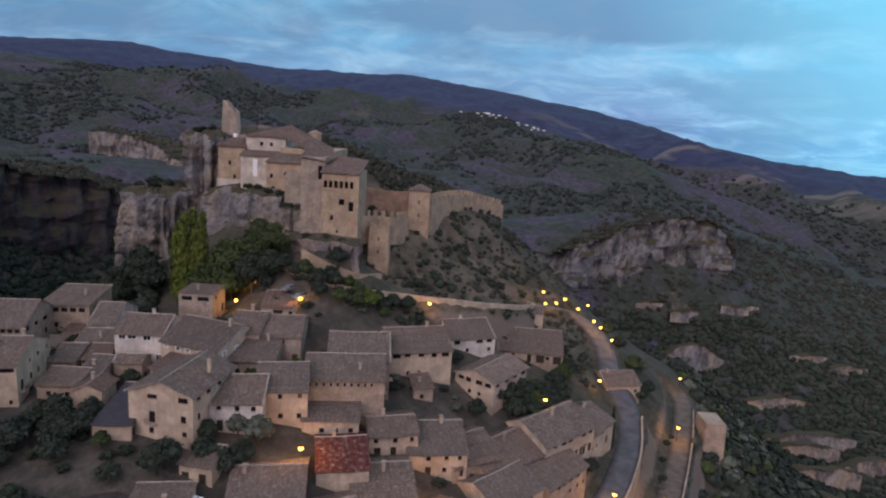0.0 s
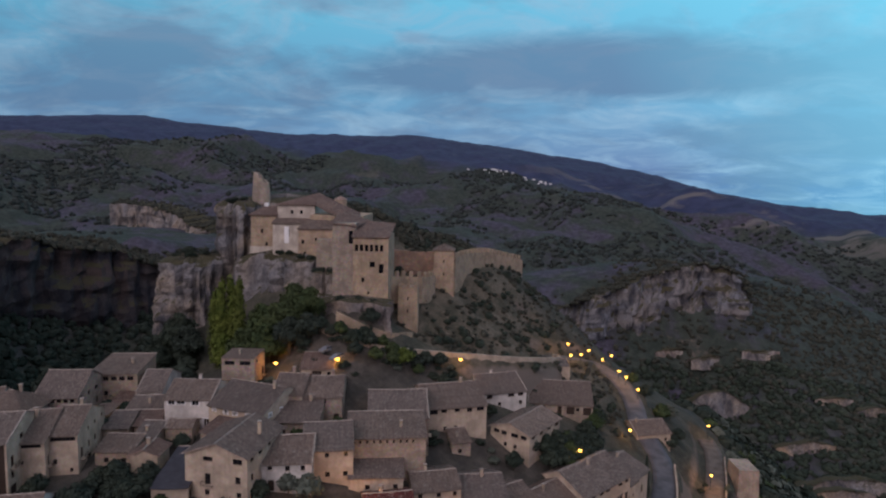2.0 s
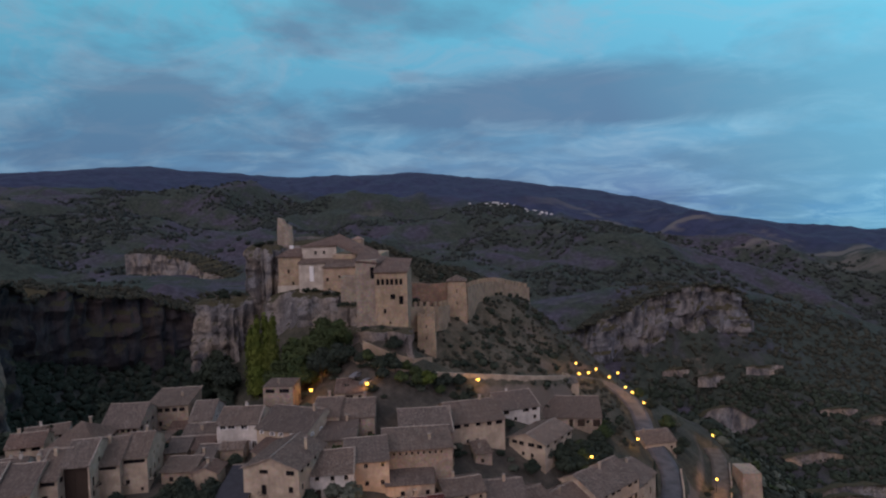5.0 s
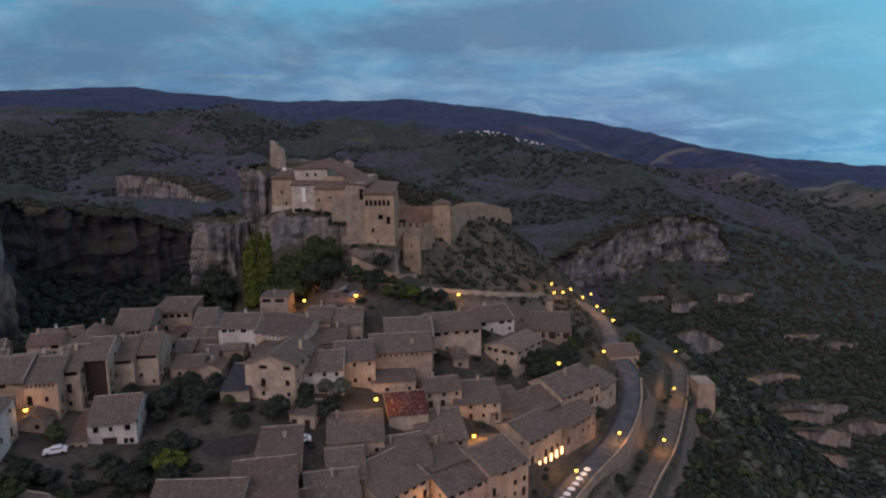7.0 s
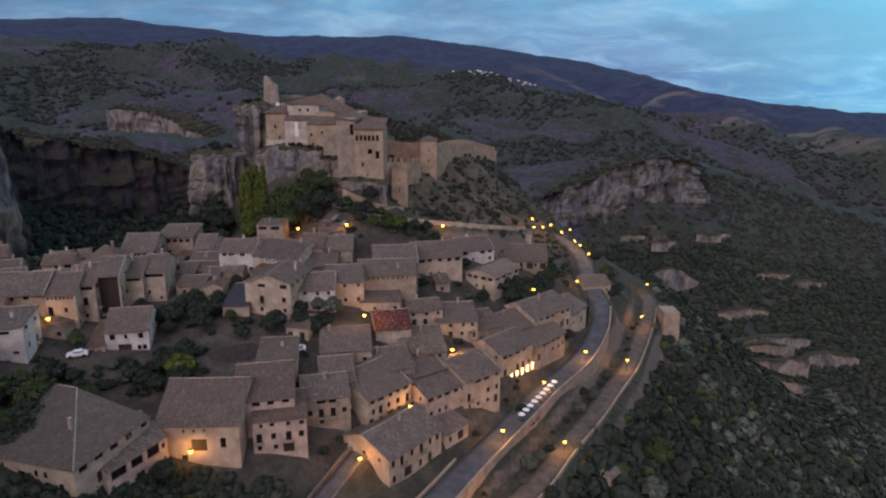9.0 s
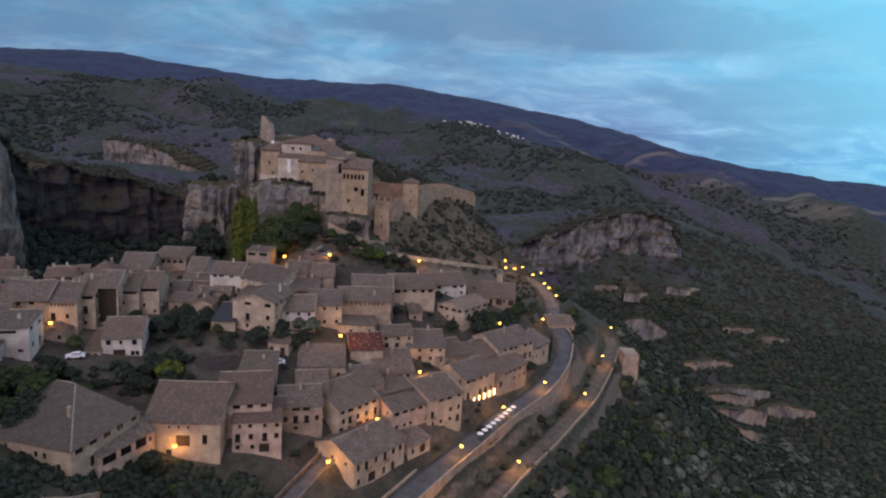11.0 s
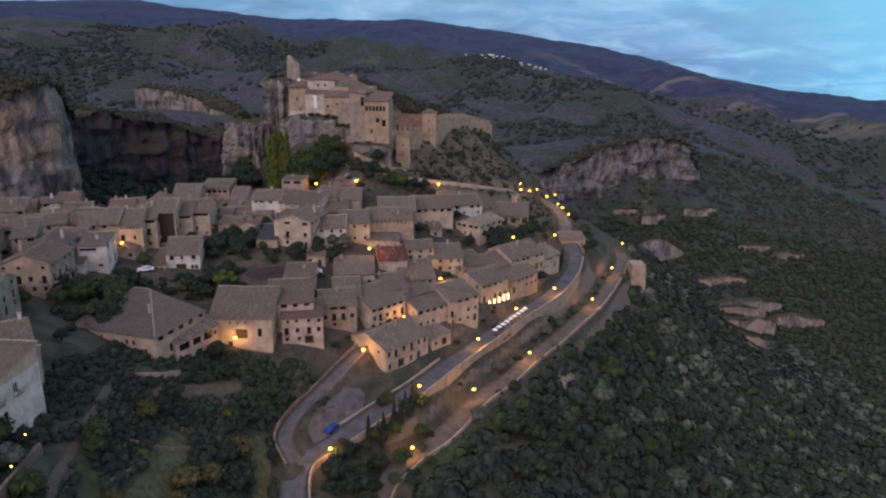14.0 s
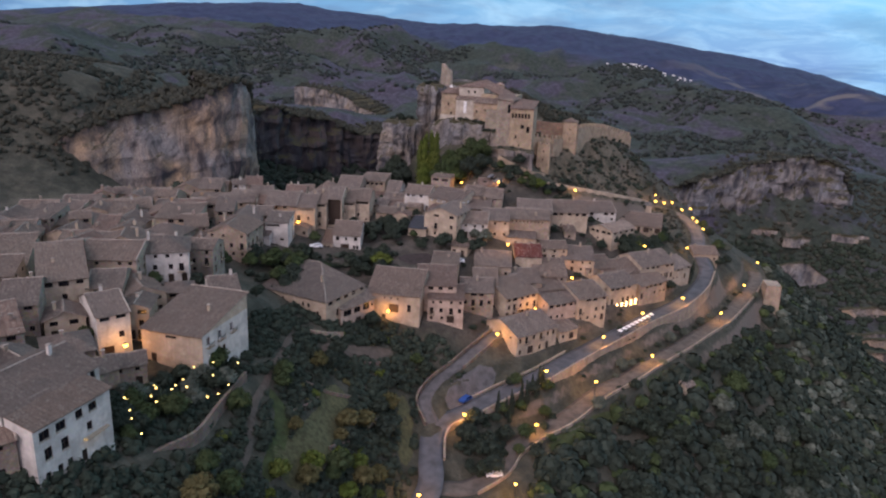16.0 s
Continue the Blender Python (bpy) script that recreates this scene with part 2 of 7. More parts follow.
def wall_material(name, base, warm, stone=0.5):
    """Rendered or rubble stone wall: blotches, courses of stone, streaks of damp."""
    m, t, b = material(name, 0.92)
    n = Net(t)
    big, mid, fine = n.noise(0.35, 4), n.noise(1.6, 5), n.noise(9.0, 3)
    vor = n.add("ShaderNodeTexVoronoi", Scale=2.6)
    n.put(vor.inputs["Vector"], n.scaled(n.pos(), (1, 1, 1.7)))
    col = n.mix(n.ramp(mid, [(0.35, 0.0), (0.65, 1.0)]), base, warm)
    stones = n.mix(0.30 * stone, col, vor.outputs["Color"], "SOFT_LIGHT")
    dirt = n.mix(n.math("MULTIPLY", n.ramp(big, [(0.40, 0.0), (0.62, 1.0)]), 0.6), stones, tuple(c * 0.55 for c in base))
    streak = n.noise(1.0, 3, vec=n.scaled(n.pos(), (1.7, 1.7, 0.22)))
    col = n.mix(n.math("MULTIPLY", n.ramp(streak, [(0.52, 0.0), (0.70, 1.0)]), 0.34), dirt, tuple(c * 0.5 for c in base))
    n.put(b.inputs["Base Color"], col)
    n.put(b.inputs["Normal"], n.bump(n.math("ADD", n.math("MULTIPLY", vor.outputs["Distance"], stone), fine), 0.6, 0.06))
    return m


WALLS = [wall_material("white_lime_render", (0.50, 0.455, 0.41), (0.59, 0.54, 0.485), 0.2),
         wall_material("grey_brown_rubble", (0.25, 0.20, 0.158), (0.34, 0.275, 0.215), 1.0),
         wall_material("brown_stone", (0.29, 0.225, 0.17), (0.37, 0.29, 0.22), 0.8),
         wall_material("ochre_render", (0.40, 0.315, 0.235), (0.47, 0.375, 0.28), 0.4),
         # amber lamplight is put into this wall's orange base colour
         wall_material("lamplit_orange_stone", (0.42, 0.26, 0.14), (0.5, 0.32, 0.17), 0.5),
         wall_material("pink_render", (0.44, 0.325, 0.26), (0.50, 0.38, 0.30), 0.2)]


def roof_material(name, a, b_, c):
    """Old barrel tiles: rows of channels, lichen, replaced tiles."""
    m, t, b = material(name, 0.95)
    n = Net(t)
    uv = n.add("ShaderNodeTexCoord").outputs["UV"]
    brick = n.add("ShaderNodeTexBrick", Scale=1.0)
    brick.offset = 0.0
    for k, v in (("Color1", a), ("Color2", b_), ("Mortar", tuple(0.55 * x for x in a))):
        n.put(brick.inputs[k], v)
    brick.inputs["Brick Width"].default_value, brick.inputs["Row Height"].default_value, brick.inputs["Mortar Size"].default_value = 0.24, 0.42, 0.03
    n.put(brick.inputs["Vector"], uv)
    info = n.add("ShaderNodeObjectInfo").outputs["Random"]
    patch, lichen, spot = n.noise(0.34, 6, 0.62), n.noise(1.5, 9, 0.82), n.noise(3.4, 6, 0.8)
    streak = n.noise(1.0, 6, 0.75, vec=n.scaled(uv, (2.6, 0.45, 1.0)))
    col = n.mix(n.ramp(patch, [(0.38, 0.0), (0.62, 0.85)]), brick.outputs[0], tuple(0.70 * x for x in c))
    col = n.mix(n.math("MULTIPLY", n.ramp(streak, [(0.49, 0.0), (0.56, 1.0)]), 0.62), col, tuple(0.42 * x for x in a))
    col = n.mix(n.math("MULTIPLY", n.ramp(lichen, [(0.53, 0.0), (0.60, 1.0)]), 0.8), col, (0.60, 0.51, 0.43))
    col = n.mix(n.math("MULTIPLY", n.ramp(spot, [(0.53, 0.0), (0.60, 1.0)]), 0.75), col, tuple(0.34 * x for x in a))
    col = n.mix(n.math("MULTIPLY", info, 0.45), col, tuple(0.66 * x for x in c))
    n.put(b.inputs["Base Color"], col)
    wave_n = n.add("ShaderNodeTexWave", Scale=6.5)
    n.put(wave_n.inputs["Vector"], uv)
    n.put(b.inputs["Normal"], n.bump(n.math("ADD", wave_n.outputs[0], lichen), 1.0, 0.15))
    return m


ROOFS = [roof_material("old_roof_tile", (0.42, 0.30, 0.235), (0.54, 0.385, 0.30), (0.38, 0.28, 0.225)),
         roof_material("grey_roof_tile", (0.40, 0.30, 0.25), (0.50, 0.375, 0.305), (0.34, 0.265, 0.225)),
         roof_material("newer_roof_tile", (0.43, 0.27, 0.205), (0.52, 0.335, 0.26), (0.36, 0.245, 0.20)),
         roof_material("red_roof_tile", (0.23, 0.065, 0.06), (0.27, 0.08, 0.07), (0.21, 0.07, 0.065))]


def plain(name, col, rough=0.7, metal=0.0, var=0.25, size=3.0):
    m, t, b = material(name, rough, metal)
    n = Net(t)
    n.put(b.inputs["Base Color"], n.mix(n.ramp(n.noise(size, 4), [(0.35, 0.0), (0.68, 1.0)]), col, tuple(c * (1 - var) for c in col)))
    return m


def glowing(name, col, strength):
    m, t, b = material(name, 0.5)
    b.inputs["Base Color"].default_value = (*col, 1)
    b.inputs["Emission Color"].default_value = (*col, 1)
    b.inputs["Emission Strength"].default_value = strength
    return m


M_GLASS = plain("dark_window_glass", (0.012, 0.012, 0.016), 0.15, var=0.3)
M_DARK = plain("dark_timber", (0.045, 0.03, 0.022), 0.8)
M_WHITE = plain("white_paint", (0.72, 0.70, 0.68), 0.7, var=0.12)
M_STONE = plain("dressed_stone", (0.34, 0.27, 0.20), 0.9, size=2.0)
M_IRON = plain("black_iron", (0.03, 0.03, 0.03), 0.5, 0.6)
M_BULB = glowing("sodium_bulb", (1.0, 0.52, 0.075), 6.0)
M_BARK = plain("bark", (0.07, 0.055, 0.04), 0.95)
M_ROAD = plain("worn_asphalt", (0.098, 0.097, 0.105), 0.85, var=0.42, size=0.35)


def rock_material(name, light, dark, warm):
    m, t, b = material(name, 0.95)
    n = Net(t)
    g = n.noise(0.05, 6, 0.6, distort=0.5)
    s = n.noise(0.13, 8, 0.68, vec=n.scaled(n.pos(), (1, 1, 0.5)), distort=0.6)
    f = n.noise(1.3, 6, 0.7)
    col = n.mix(n.ramp(g, [(0.38, 0.0), (0.62, 1.0)]), light, warm)
    col = n.mix(n.ramp(s, [(0.44, 0.0), (0.62, 1.0)]), col, dark)
    col = n.mix(n.math("MULTIPLY", n.ramp(f, [(0.42, 0.0), (0.62, 1.0)]), 0.5), col, dark)
    # grass and scrub on the ledges
    nz = n.add("ShaderNodeSeparateXYZ")
    n.put(nz.inputs[0], n.add("ShaderNodeNewGeometry").outputs["Normal"])
    ledge = n.ramp(n.math("ADD", nz.outputs[2], n.math("MULTIPLY", n.math("SUBTRACT", f, 0.5), 0.6)), [(0.42, 0.0), (0.62, 1.0)])
    col = n.mix(ledge, col, n.mix(s, (0.035, 0.036, 0.018), (0.075, 0.062, 0.036)))
    n.put(b.inputs["Base Color"], col)
    n.put(b.inputs["Normal"], n.bump(n.math("ADD", s, n.math("MULTIPLY", f, 0.5)), 1.0, 1.2))
    return m


M_ROCK = rock_material("limestone", (0.25, 0.245, 0.25), (0.05, 0.05, 0.057), (0.30, 0.24, 0.18))
M_CLIFF = rock_material("ochre_limestone", (0.29, 0.265, 0.25), (0.055, 0.05, 0.055), (0.37, 0.26, 0.165))
M_GREYROCK = rock_material("grey_outcrop_limestone", (0.215, 0.22, 0.24), (0.036, 0.037, 0.045), (0.26, 0.225, 0.195))
# darkened copy of the limestone: the gorge's shade is in its colours
M_SHADE = rock_material("shaded_gorge_limestone", (0.056, 0.052, 0.060), (0.018, 0.018, 0.023), (0.095, 0.070, 0.060))

M_GROUND, _t, _b = material("scrub_ground", 1.0)
_n = Net(_t)
_pos = _n.pos()
_big, _mid, _tuft, _fine = _n.noise(0.0035, 6, 0.6), _n.noise(0.03, 6, 0.62), _n.noise(0.16, 6, 0.7), _n.noise(0.9, 5, 0.7)
# far scrub and heath: base colours blued and lifted to carry distance haze
_scrub = _n.mix(_n.ramp(_tuft, [(0.42, 0.0), (0.60, 1.0)]), (0.021, 0.030, 0.024), (0.048, 0.058, 0.047))
_heath = _n.mix(_n.ramp(_tuft, [(0.42, 0.0), (0.62, 1.0)]), (0.040, 0.036, 0.054), (0.080, 0.069, 0.098))
_turf = _n.mix(_n.ramp(_tuft, [(0.40, 0.0), (0.62, 1.0)]), (0.034, 0.036, 0.027), (0.086, 0.079, 0.060))
_py = _n.add("ShaderNodeSeparateXYZ")
_n.put(_py.inputs[0], _pos)
# heather and bare scrub on the far hills, rough turf round the village
_far = _n.ramp(_n.math("ADD", _n.math("MULTIPLY", _py.outputs[1], 0.001), _n.math("MULTIPLY", _mid, 0.2)), [(0.30, 0.0), (0.46, 1.0)])
_c = _n.mix(_n.ramp(_n.math("ADD", _n.math("MULTIPLY", _mid, 0.5), _n.math("MULTIPLY", _big, 0.5)), [(0.49, 0.0), (0.56, 1.0)]), _scrub, _heath)
_c = _n.mix(_far, _turf, _c)
# trodden earth and paving between the houses, darkened for the shade in the lanes
_ex = _n.math("MULTIPLY", _n.math("ADD", _py.outputs[0], 60.0), 1 / 115)
_ey = _n.math("MULTIPLY", _n.math("SUBTRACT", _py.outputs[1], 80.0), 1 / 60)
_in = _n.math("ADD", _n.math("MULTIPLY", _ex, _ex), _n.math("MULTIPLY", _ey, _ey))
_lane = _n.math("MULTIPLY", _n.ramp(_n.math("ADD", _in, _n.math("MULTIPLY", _tuft, 0.3)), [(0.85, 1.0), (1.1, 0.0)]), _n.ramp(_n.math("MULTIPLY", _py.outputs[2], 0.01), [(0.04, 0.0), (0.09, 1.0)]))
_c = _n.mix(_n.math("MULTIPLY", _lane, 0.85), _c, _n.mix(_n.ramp(_tuft, [(0.4, 0.0), (0.6, 1.0)]), (0.045, 0.040, 0.035), (0.095, 0.08, 0.068)))
# bare brown earth and stones on the castle hill
_hx = _n.math("MULTIPLY", _n.math("SUBTRACT", _py.outputs[0], 6.0), 1 / 46)
_hy = _n.math("MULTIPLY", _n.math("SUBTRACT", _py.outputs[1], 165.0), 1 / 46)
_hill = _n.ramp(_n.math("ADD", _n.math("ADD", _n.math("MULTIPLY", _hx, _hx), _n.math("MULTIPLY", _hy, _hy)), _n.math("MULTIPLY", _tuft, 0.5)), [(0.8, 1.0), (1.2, 0.0)])
_c = _n.mix(_n.math("MULTIPLY", _hill, 0.85), _c, _n.mix(_n.ramp(_tuft, [(0.40, 0.0), (0.60, 1.0)]), (0.058, 0.054, 0.036), (0.155, 0.125, 0.09)))
# far mountains: the blue of distance haze is put into their base colour
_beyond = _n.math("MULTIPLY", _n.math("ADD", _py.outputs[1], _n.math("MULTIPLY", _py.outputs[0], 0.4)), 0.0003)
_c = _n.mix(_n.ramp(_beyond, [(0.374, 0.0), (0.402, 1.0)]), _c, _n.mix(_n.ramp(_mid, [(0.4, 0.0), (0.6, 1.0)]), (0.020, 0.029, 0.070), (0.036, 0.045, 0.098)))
_c = _n.mix(_n.math("MULTIPLY", _n.ramp(_fine, [(0.4, 0.0), (0.7, 1.0)]), 0.5), _c, (0.03, 0.03, 0.018))
# pale stubble fields on the plain before the mountains
_field = _n.ramp(_n.noise(0.006, 5, 0.6, vec=_n.scaled(_pos, (0.7, 2.6, 1.0))), [(0.52, 0.0), (0.58, 1.0)])
_plain = _n.math("MULTIPLY", _n.ramp(_beyond, [(0.345, 0.0), (0.37, 1.0), (0.43, 1.0), (0.48, 0.0)]), _n.ramp(_n.math("MULTIPLY", _py.outputs[0], 0.001), [(0.08, 0.0), (0.3, 1.0)]))
_c = _n.mix(_n.math("MULTIPLY", _n.math("MULTIPLY", _field, _plain), 0.7), _c, (0.15, 0.135, 0.12))
_bare = _n.ramp(_n.noise(0.012, 7, 0.7), [(0.60, 0.0), (0.70, 1.0)])
_c = _n.mix(_n.math("MULTIPLY", _bare, 0.3), _c, (0.14, 0.12, 0.105))
_nz = _n.add("ShaderNodeSeparateXYZ")
_n.put(_nz.inputs[0], _n.add("ShaderNodeNewGeometry").outputs["Normal"])
_steep = _n.ramp(_n.math("ADD", _nz.outputs[2], _n.math("MULTIPLY", _n.math("SUBTRACT", _tuft, 0.5), 0.5)), [(0.50, 1.0), (0.62, 0.0)])
_c = _n.mix(_steep, _c, _n.mix(_mid, (0.10, 0.085, 0.075), (0.20, 0.155, 0.12)))
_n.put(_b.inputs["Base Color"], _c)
_n.put(_b.inputs["Normal"], _n.bump(_n.math("ADD", _tuft, _n.math("MULTIPLY", _fine, 0.3)), 0.9, 1.5))

# ---- the ground: one sheet to the horizon ----
def part(name, bm, mat, parent=None, label="", smooth=False):
    """Links a bmesh as one mesh object under a thing."""
    me = bpy.data.meshes.new(name)
    bm.to_mesh(me)
    bm.free()
    if smooth:
        for p in me.polygons:
            p.use_smooth = True
    for m in mat if isinstance(mat, (list, tuple)) else [mat]:
        me.materials.append(m)
    ob = new(name, me)
    if parent:
        ob.parent = parent
    if label:
        ob["label"] = label
    return ob


def from_data(name, verts, faces, mat, smooth=True):
    me = bpy.data.meshes.new(name)
    me.from_pydata(verts, [], faces)
    me.update()
    if smooth:
        me.polygons.foreach_set("use_smooth", [True] * len(me.polygons))
    me.materials.append(mat)
    return new(name, me)


def graded(lo, hi, fine_lo, fine_hi, step, growth):
    """Grid lines: even in the middle, wider and wider outside."""
    mid = list(np.arange(fine_lo, fine_hi + 0.1, step))
    out, d = [], step
    v = fine_hi
    while v < hi:
        d *= growth
        v += d
        out.append(min(v, hi))
    back, d, v = [], step, fine_lo
    while v > lo:
        d *= growth
        v -= d
        back.append(max(v, lo))
    return np.array(back[::-1] + mid + out)



# ---- ways cut into the slope: east, north, height along the middle ----
ROAD = [(-36, -62, -14), (-28, -38, -9.8), (-24, -20, -6.2), (-26, -10, -4), (-27.6, -2.7, -2.2), (-26.6, 3, -1.2), (-21, 9, 0), (-11.7, 19.4, 2.3), (-3.3, 29.5, 3.6),
        (5.5, 45, 4.2), (14.7, 59.6, 5), (27, 79.5, 6), (39.9, 98.2, 7), (49.7, 120, 8), (54.6, 138, 10), (52.8, 155, 14.5), (54, 172, 17.6), (52, 186, 20), (45, 192, 23.5), (36.5, 184, 27.3), (26, 172, 30.7)]
ALLEY = [(-28.5, 1.5, -1.2), (-32.5, 7, 1.5), (-31.4, 13.5, 4), (-27, 21, 6.5), (-22.4, 30.8, 9), (-18.6, 38.5, 10.8), (-12, 46, 12)]
PROMENADE = [(-23.5, -17, -6.6), (-15.6, -13.2, -7.5), (-10.2, -5.2, -6.9), (-7.9, 3.1, -5.9), (-3.1, 11.4, -5.2), (4.4, 20.5, -4.2), (13.3, 37.2, -3.2), (21.6, 49.2, -2.8), (29.6, 63, -2.5),
             (39.8, 79.1, -2.2), (49.5, 96.7, -2.3), (60, 116, -2.5), (74.4, 149.8, -2.3), (82, 171.2, -1.5), (84, 184, -0.8)]
CASTLE_PATH = [(-42, 127, 50), (-34, 123, 48), (-24, 124, 45), (-13, 130, 42.5), (0, 135, 40.5), (12, 142, 38), (22, 153, 35), (27, 165, 32), (26, 172, 30.7)]


def along(path, step=1.2):
    """Even points on a smooth line through the given ones."""
    p = np.array(path, float)
    q = np.concatenate([[2 * p[0] - p[1]], p, [2 * p[-1] - p[-2]]])
    fine = []
    for i in range(1, len(q) - 2):
        for s in np.linspace(0, 1, 24, endpoint=False):
            fine.append(0.5 * (2 * q[i] + (q[i + 1] - q[i - 1]) * s + (2 * q[i - 1] - 5 * q[i] + 4 * q[i + 1] - q[i + 2]) * s * s + (3 * q[i] - q[i - 1] - 3 * q[i + 1] + q[i + 2]) * s ** 3))
    fine.append(p[-1])
    fine = np.array(fine)
    d = np.r_[0, np.cumsum(np.linalg.norm(np.diff(fine, axis=0), axis=1))]
    s = np.linspace(0, d[-1], max(2, int(d[-1] / step)))
    return np.stack([np.interp(s, d, fine[:, k]) for k in range(3)], -1)


WAYS = [(ROAD, 3.1), (ALLEY, 1.9), (PROMENADE, 2.9), (CASTLE_PATH, 1.4)]
LINES = [(along(p, 1.0), w) for p, w in WAYS]
WAY_POINTS = np.concatenate([np.c_[line, np.full(len(line), half)] for line, half in LINES])


def near_way(x, y):
    """Distance past the nearest way's edge, and the way's height there."""
    x, y = np.ravel(x), np.ravel(y)
    best, level = np.empty(len(x)), np.empty(len(x))
    for i in range(0, len(x), 8000):
        d = np.hypot(x[i:i + 8000, None] - WAY_POINTS[:, 0], y[i:i + 8000, None] - WAY_POINTS[:, 1]) - WAY_POINTS[:, 3]
        k = d.argmin(1)
        best[i:i + 8000], level[i:i + 8000] = d[np.arange(len(k)), k], WAY_POINTS[k, 2]
    return best, level


gx = graded(-4600, 4600, -170, 180, 1.8, 1.022)
gy = graded(-1500, 4600, -110, 260, 1.8, 1.022)
GX, GY = np.meshgrid(gx, gy)
GZ = ground(GX, GY)
GZ = GZ + wave(GX, GY, 14, 21) * 0.25 + wave(GX, GY, 37, 22) * 0.6
_sel = (GX > -60) & (GX < 110) & (GY > -90) & (GY < 215)
_px, _py = GX[_sel], GY[_sel]
_z = GZ[_sel]
for _n, (_line, _half) in enumerate(LINES):
    _k = np.concatenate([np.hypot(_px[i:i + 6000, None] - _line[:, 0], _py[i:i + 6000, None] - _line[:, 1]).argmin(1) for i in range(0, len(_px), 6000)])
    _tg = np.gradient(_line, axis=0)[_k]
    _ox, _oy = _px - _line[_k, 0], _py - _line[_k, 1]
    _d = np.hypot(_ox, _oy) - _half
    # the road stands on a wall on its valley side: the land drops away under it
    _valley = (_n == 0) & (_ox * _tg[:, 1] - _oy * _tg[:, 0] > 0) & (_py > -8) & (_py < 125)
    _f = np.where(_valley, np.clip(-(_d + 1.5) / 1.5, 0, 1), np.clip(1 - (_d - 0.9) / 3.2, 0, 1))
    _z = _z * (1 - _f) + (_line[_k, 2] - 0.25) * _f
    _z = np.where(_valley & (_d > -3.0) & (_d < 2.5), np.minimum(_z, _line[_k, 2] - 1.4), _z)
GZ[_sel] = _z
nx, ny = len(gx), len(gy)
idx = np.arange(nx * ny).reshape(ny, nx)
quads = np.stack([idx[:-1, :-1], idx[:-1, 1:], idx[1:, 1:], idx[1:, :-1]], -1).reshape(-1, 4)
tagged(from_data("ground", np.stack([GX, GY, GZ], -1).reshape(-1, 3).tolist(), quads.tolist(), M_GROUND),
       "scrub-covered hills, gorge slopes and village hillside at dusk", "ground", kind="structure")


def lay_of_land(x, y):
    """Height of the finished sheet at a place."""
    i, j = np.clip(np.searchsorted(gx, x) - 1, 0, nx - 2), np.clip(np.searchsorted(gy, y) - 1, 0, ny - 2)
    u, v = (x - gx[i]) / (gx[i + 1] - gx[i]), (y - gy[j]) / (gy[j + 1] - gy[j])
    return GZ[j, i] * (1 - u) * (1 - v) + GZ[j, i + 1] * u * (1 - v) + GZ[j + 1, i] * (1 - u) * v + GZ[j + 1, i + 1] * u * v


def ribbon(name, path, half, mat, label, lift=0.0, thick=0.5):
    """A road or path of even width with its own thickness."""
    c = along(path, 1.5)
    tang = np.gradient(c, axis=0)[:, :2]
    tang /= np.linalg.norm(tang, axis=1)[:, None]
    side = np.stack([tang[:, 1], -tang[:, 0]], -1)
    verts, faces = [], []
    for p, s in zip(c, side):
        for k in (-1, -0.5, 0, 0.5, 1):
            verts.append((p[0] + s[0] * half * k, p[1] + s[1] * half * k, p[2] + lift + 0.08 * (1 - k * k)))
        for k in (1, -1):
            verts.append((p[0] + s[0] * half * k, p[1] + s[1] * half * k, p[2] + lift - thick))
    for i in range(len(c) - 1):
        a, b = 7 * i, 7 * i + 7
        for k in range(4):
            faces.append((a + k, a + k + 1, b + k + 1, b + k))
        faces += [(a + 4, a + 5, b + 5, b + 4), (a + 6, a, b, b + 6)]
    return tagged(from_data(name, verts, faces, mat), label, "road", kind="structure")


def wall_along(path, offset, top, foot, thick, mat, label, name="stone_wall", follow=False, step=1.5, kind=""):
    """A free wall at an offset to the right of a line; top and foot are heights over the line (or the foot follows the land)."""
    c = along(path, step)
    tang = np.gradient(c, axis=0)[:, :2]
    tang /= np.linalg.norm(tang, axis=1)[:, None]
    side = np.stack([tang[:, 1], -tang[:, 0]], -1)
    verts, faces = [], []
    for i, (p, s) in enumerate(zip(c, side)):
        jag = 0.10 * noise.noise(Vector((p[0] * 0.6, p[1] * 0.6, 3.0)))
        for o in (offset, offset + thick):
            x, y = p[0] + s[0] * o, p[1] + s[1] * o
            z0 = p[2] + foot
            if follow:
                z0 = min(z0, lay_of_land(x, y) - 0.8)
            verts += [(x, y, z0), (x, y, p[2] + top + jag)]
    for i in range(len(c) - 1):
        a, b = 4 * i, 4 * i + 4
        faces += [(a, b, b + 1, a + 1), (a + 3, b + 3, b + 2, a + 2), (a + 1, b + 1, b + 3, a + 3)]
    n = 4 * (len(c) - 1)
    faces += [(0, 1, 3, 2), (n + 2, n + 3, n + 1, n)]
    return tagged(from_data(name, verts, faces, mat, smooth=False), label, "wall", kind=kind)


GARDEN_WALL = [(-61.2, -33.0, 24.2), (-60.0, -40.5, 24.2), (-58.8, -47.7, 24.2), (-57.2, -56.4, 24.4), (-58.6, -62.2, 24.8), (-60.1, -67.2, 25.0), (-61.1, -73.0, 25.2)]
M_RUBBLE = wall_material("dark_brown_rubble", (0.15, 0.115, 0.092), (0.21, 0.16, 0.125), 1.0)
M_PAVE = plain("paved_setts", (0.105, 0.098, 0.098), 0.9, var=0.45, size=0.5)
M_PATH = plain("beaten_gravel", (0.125, 0.103, 0.086), 0.95, var=0.45, size=0.4)
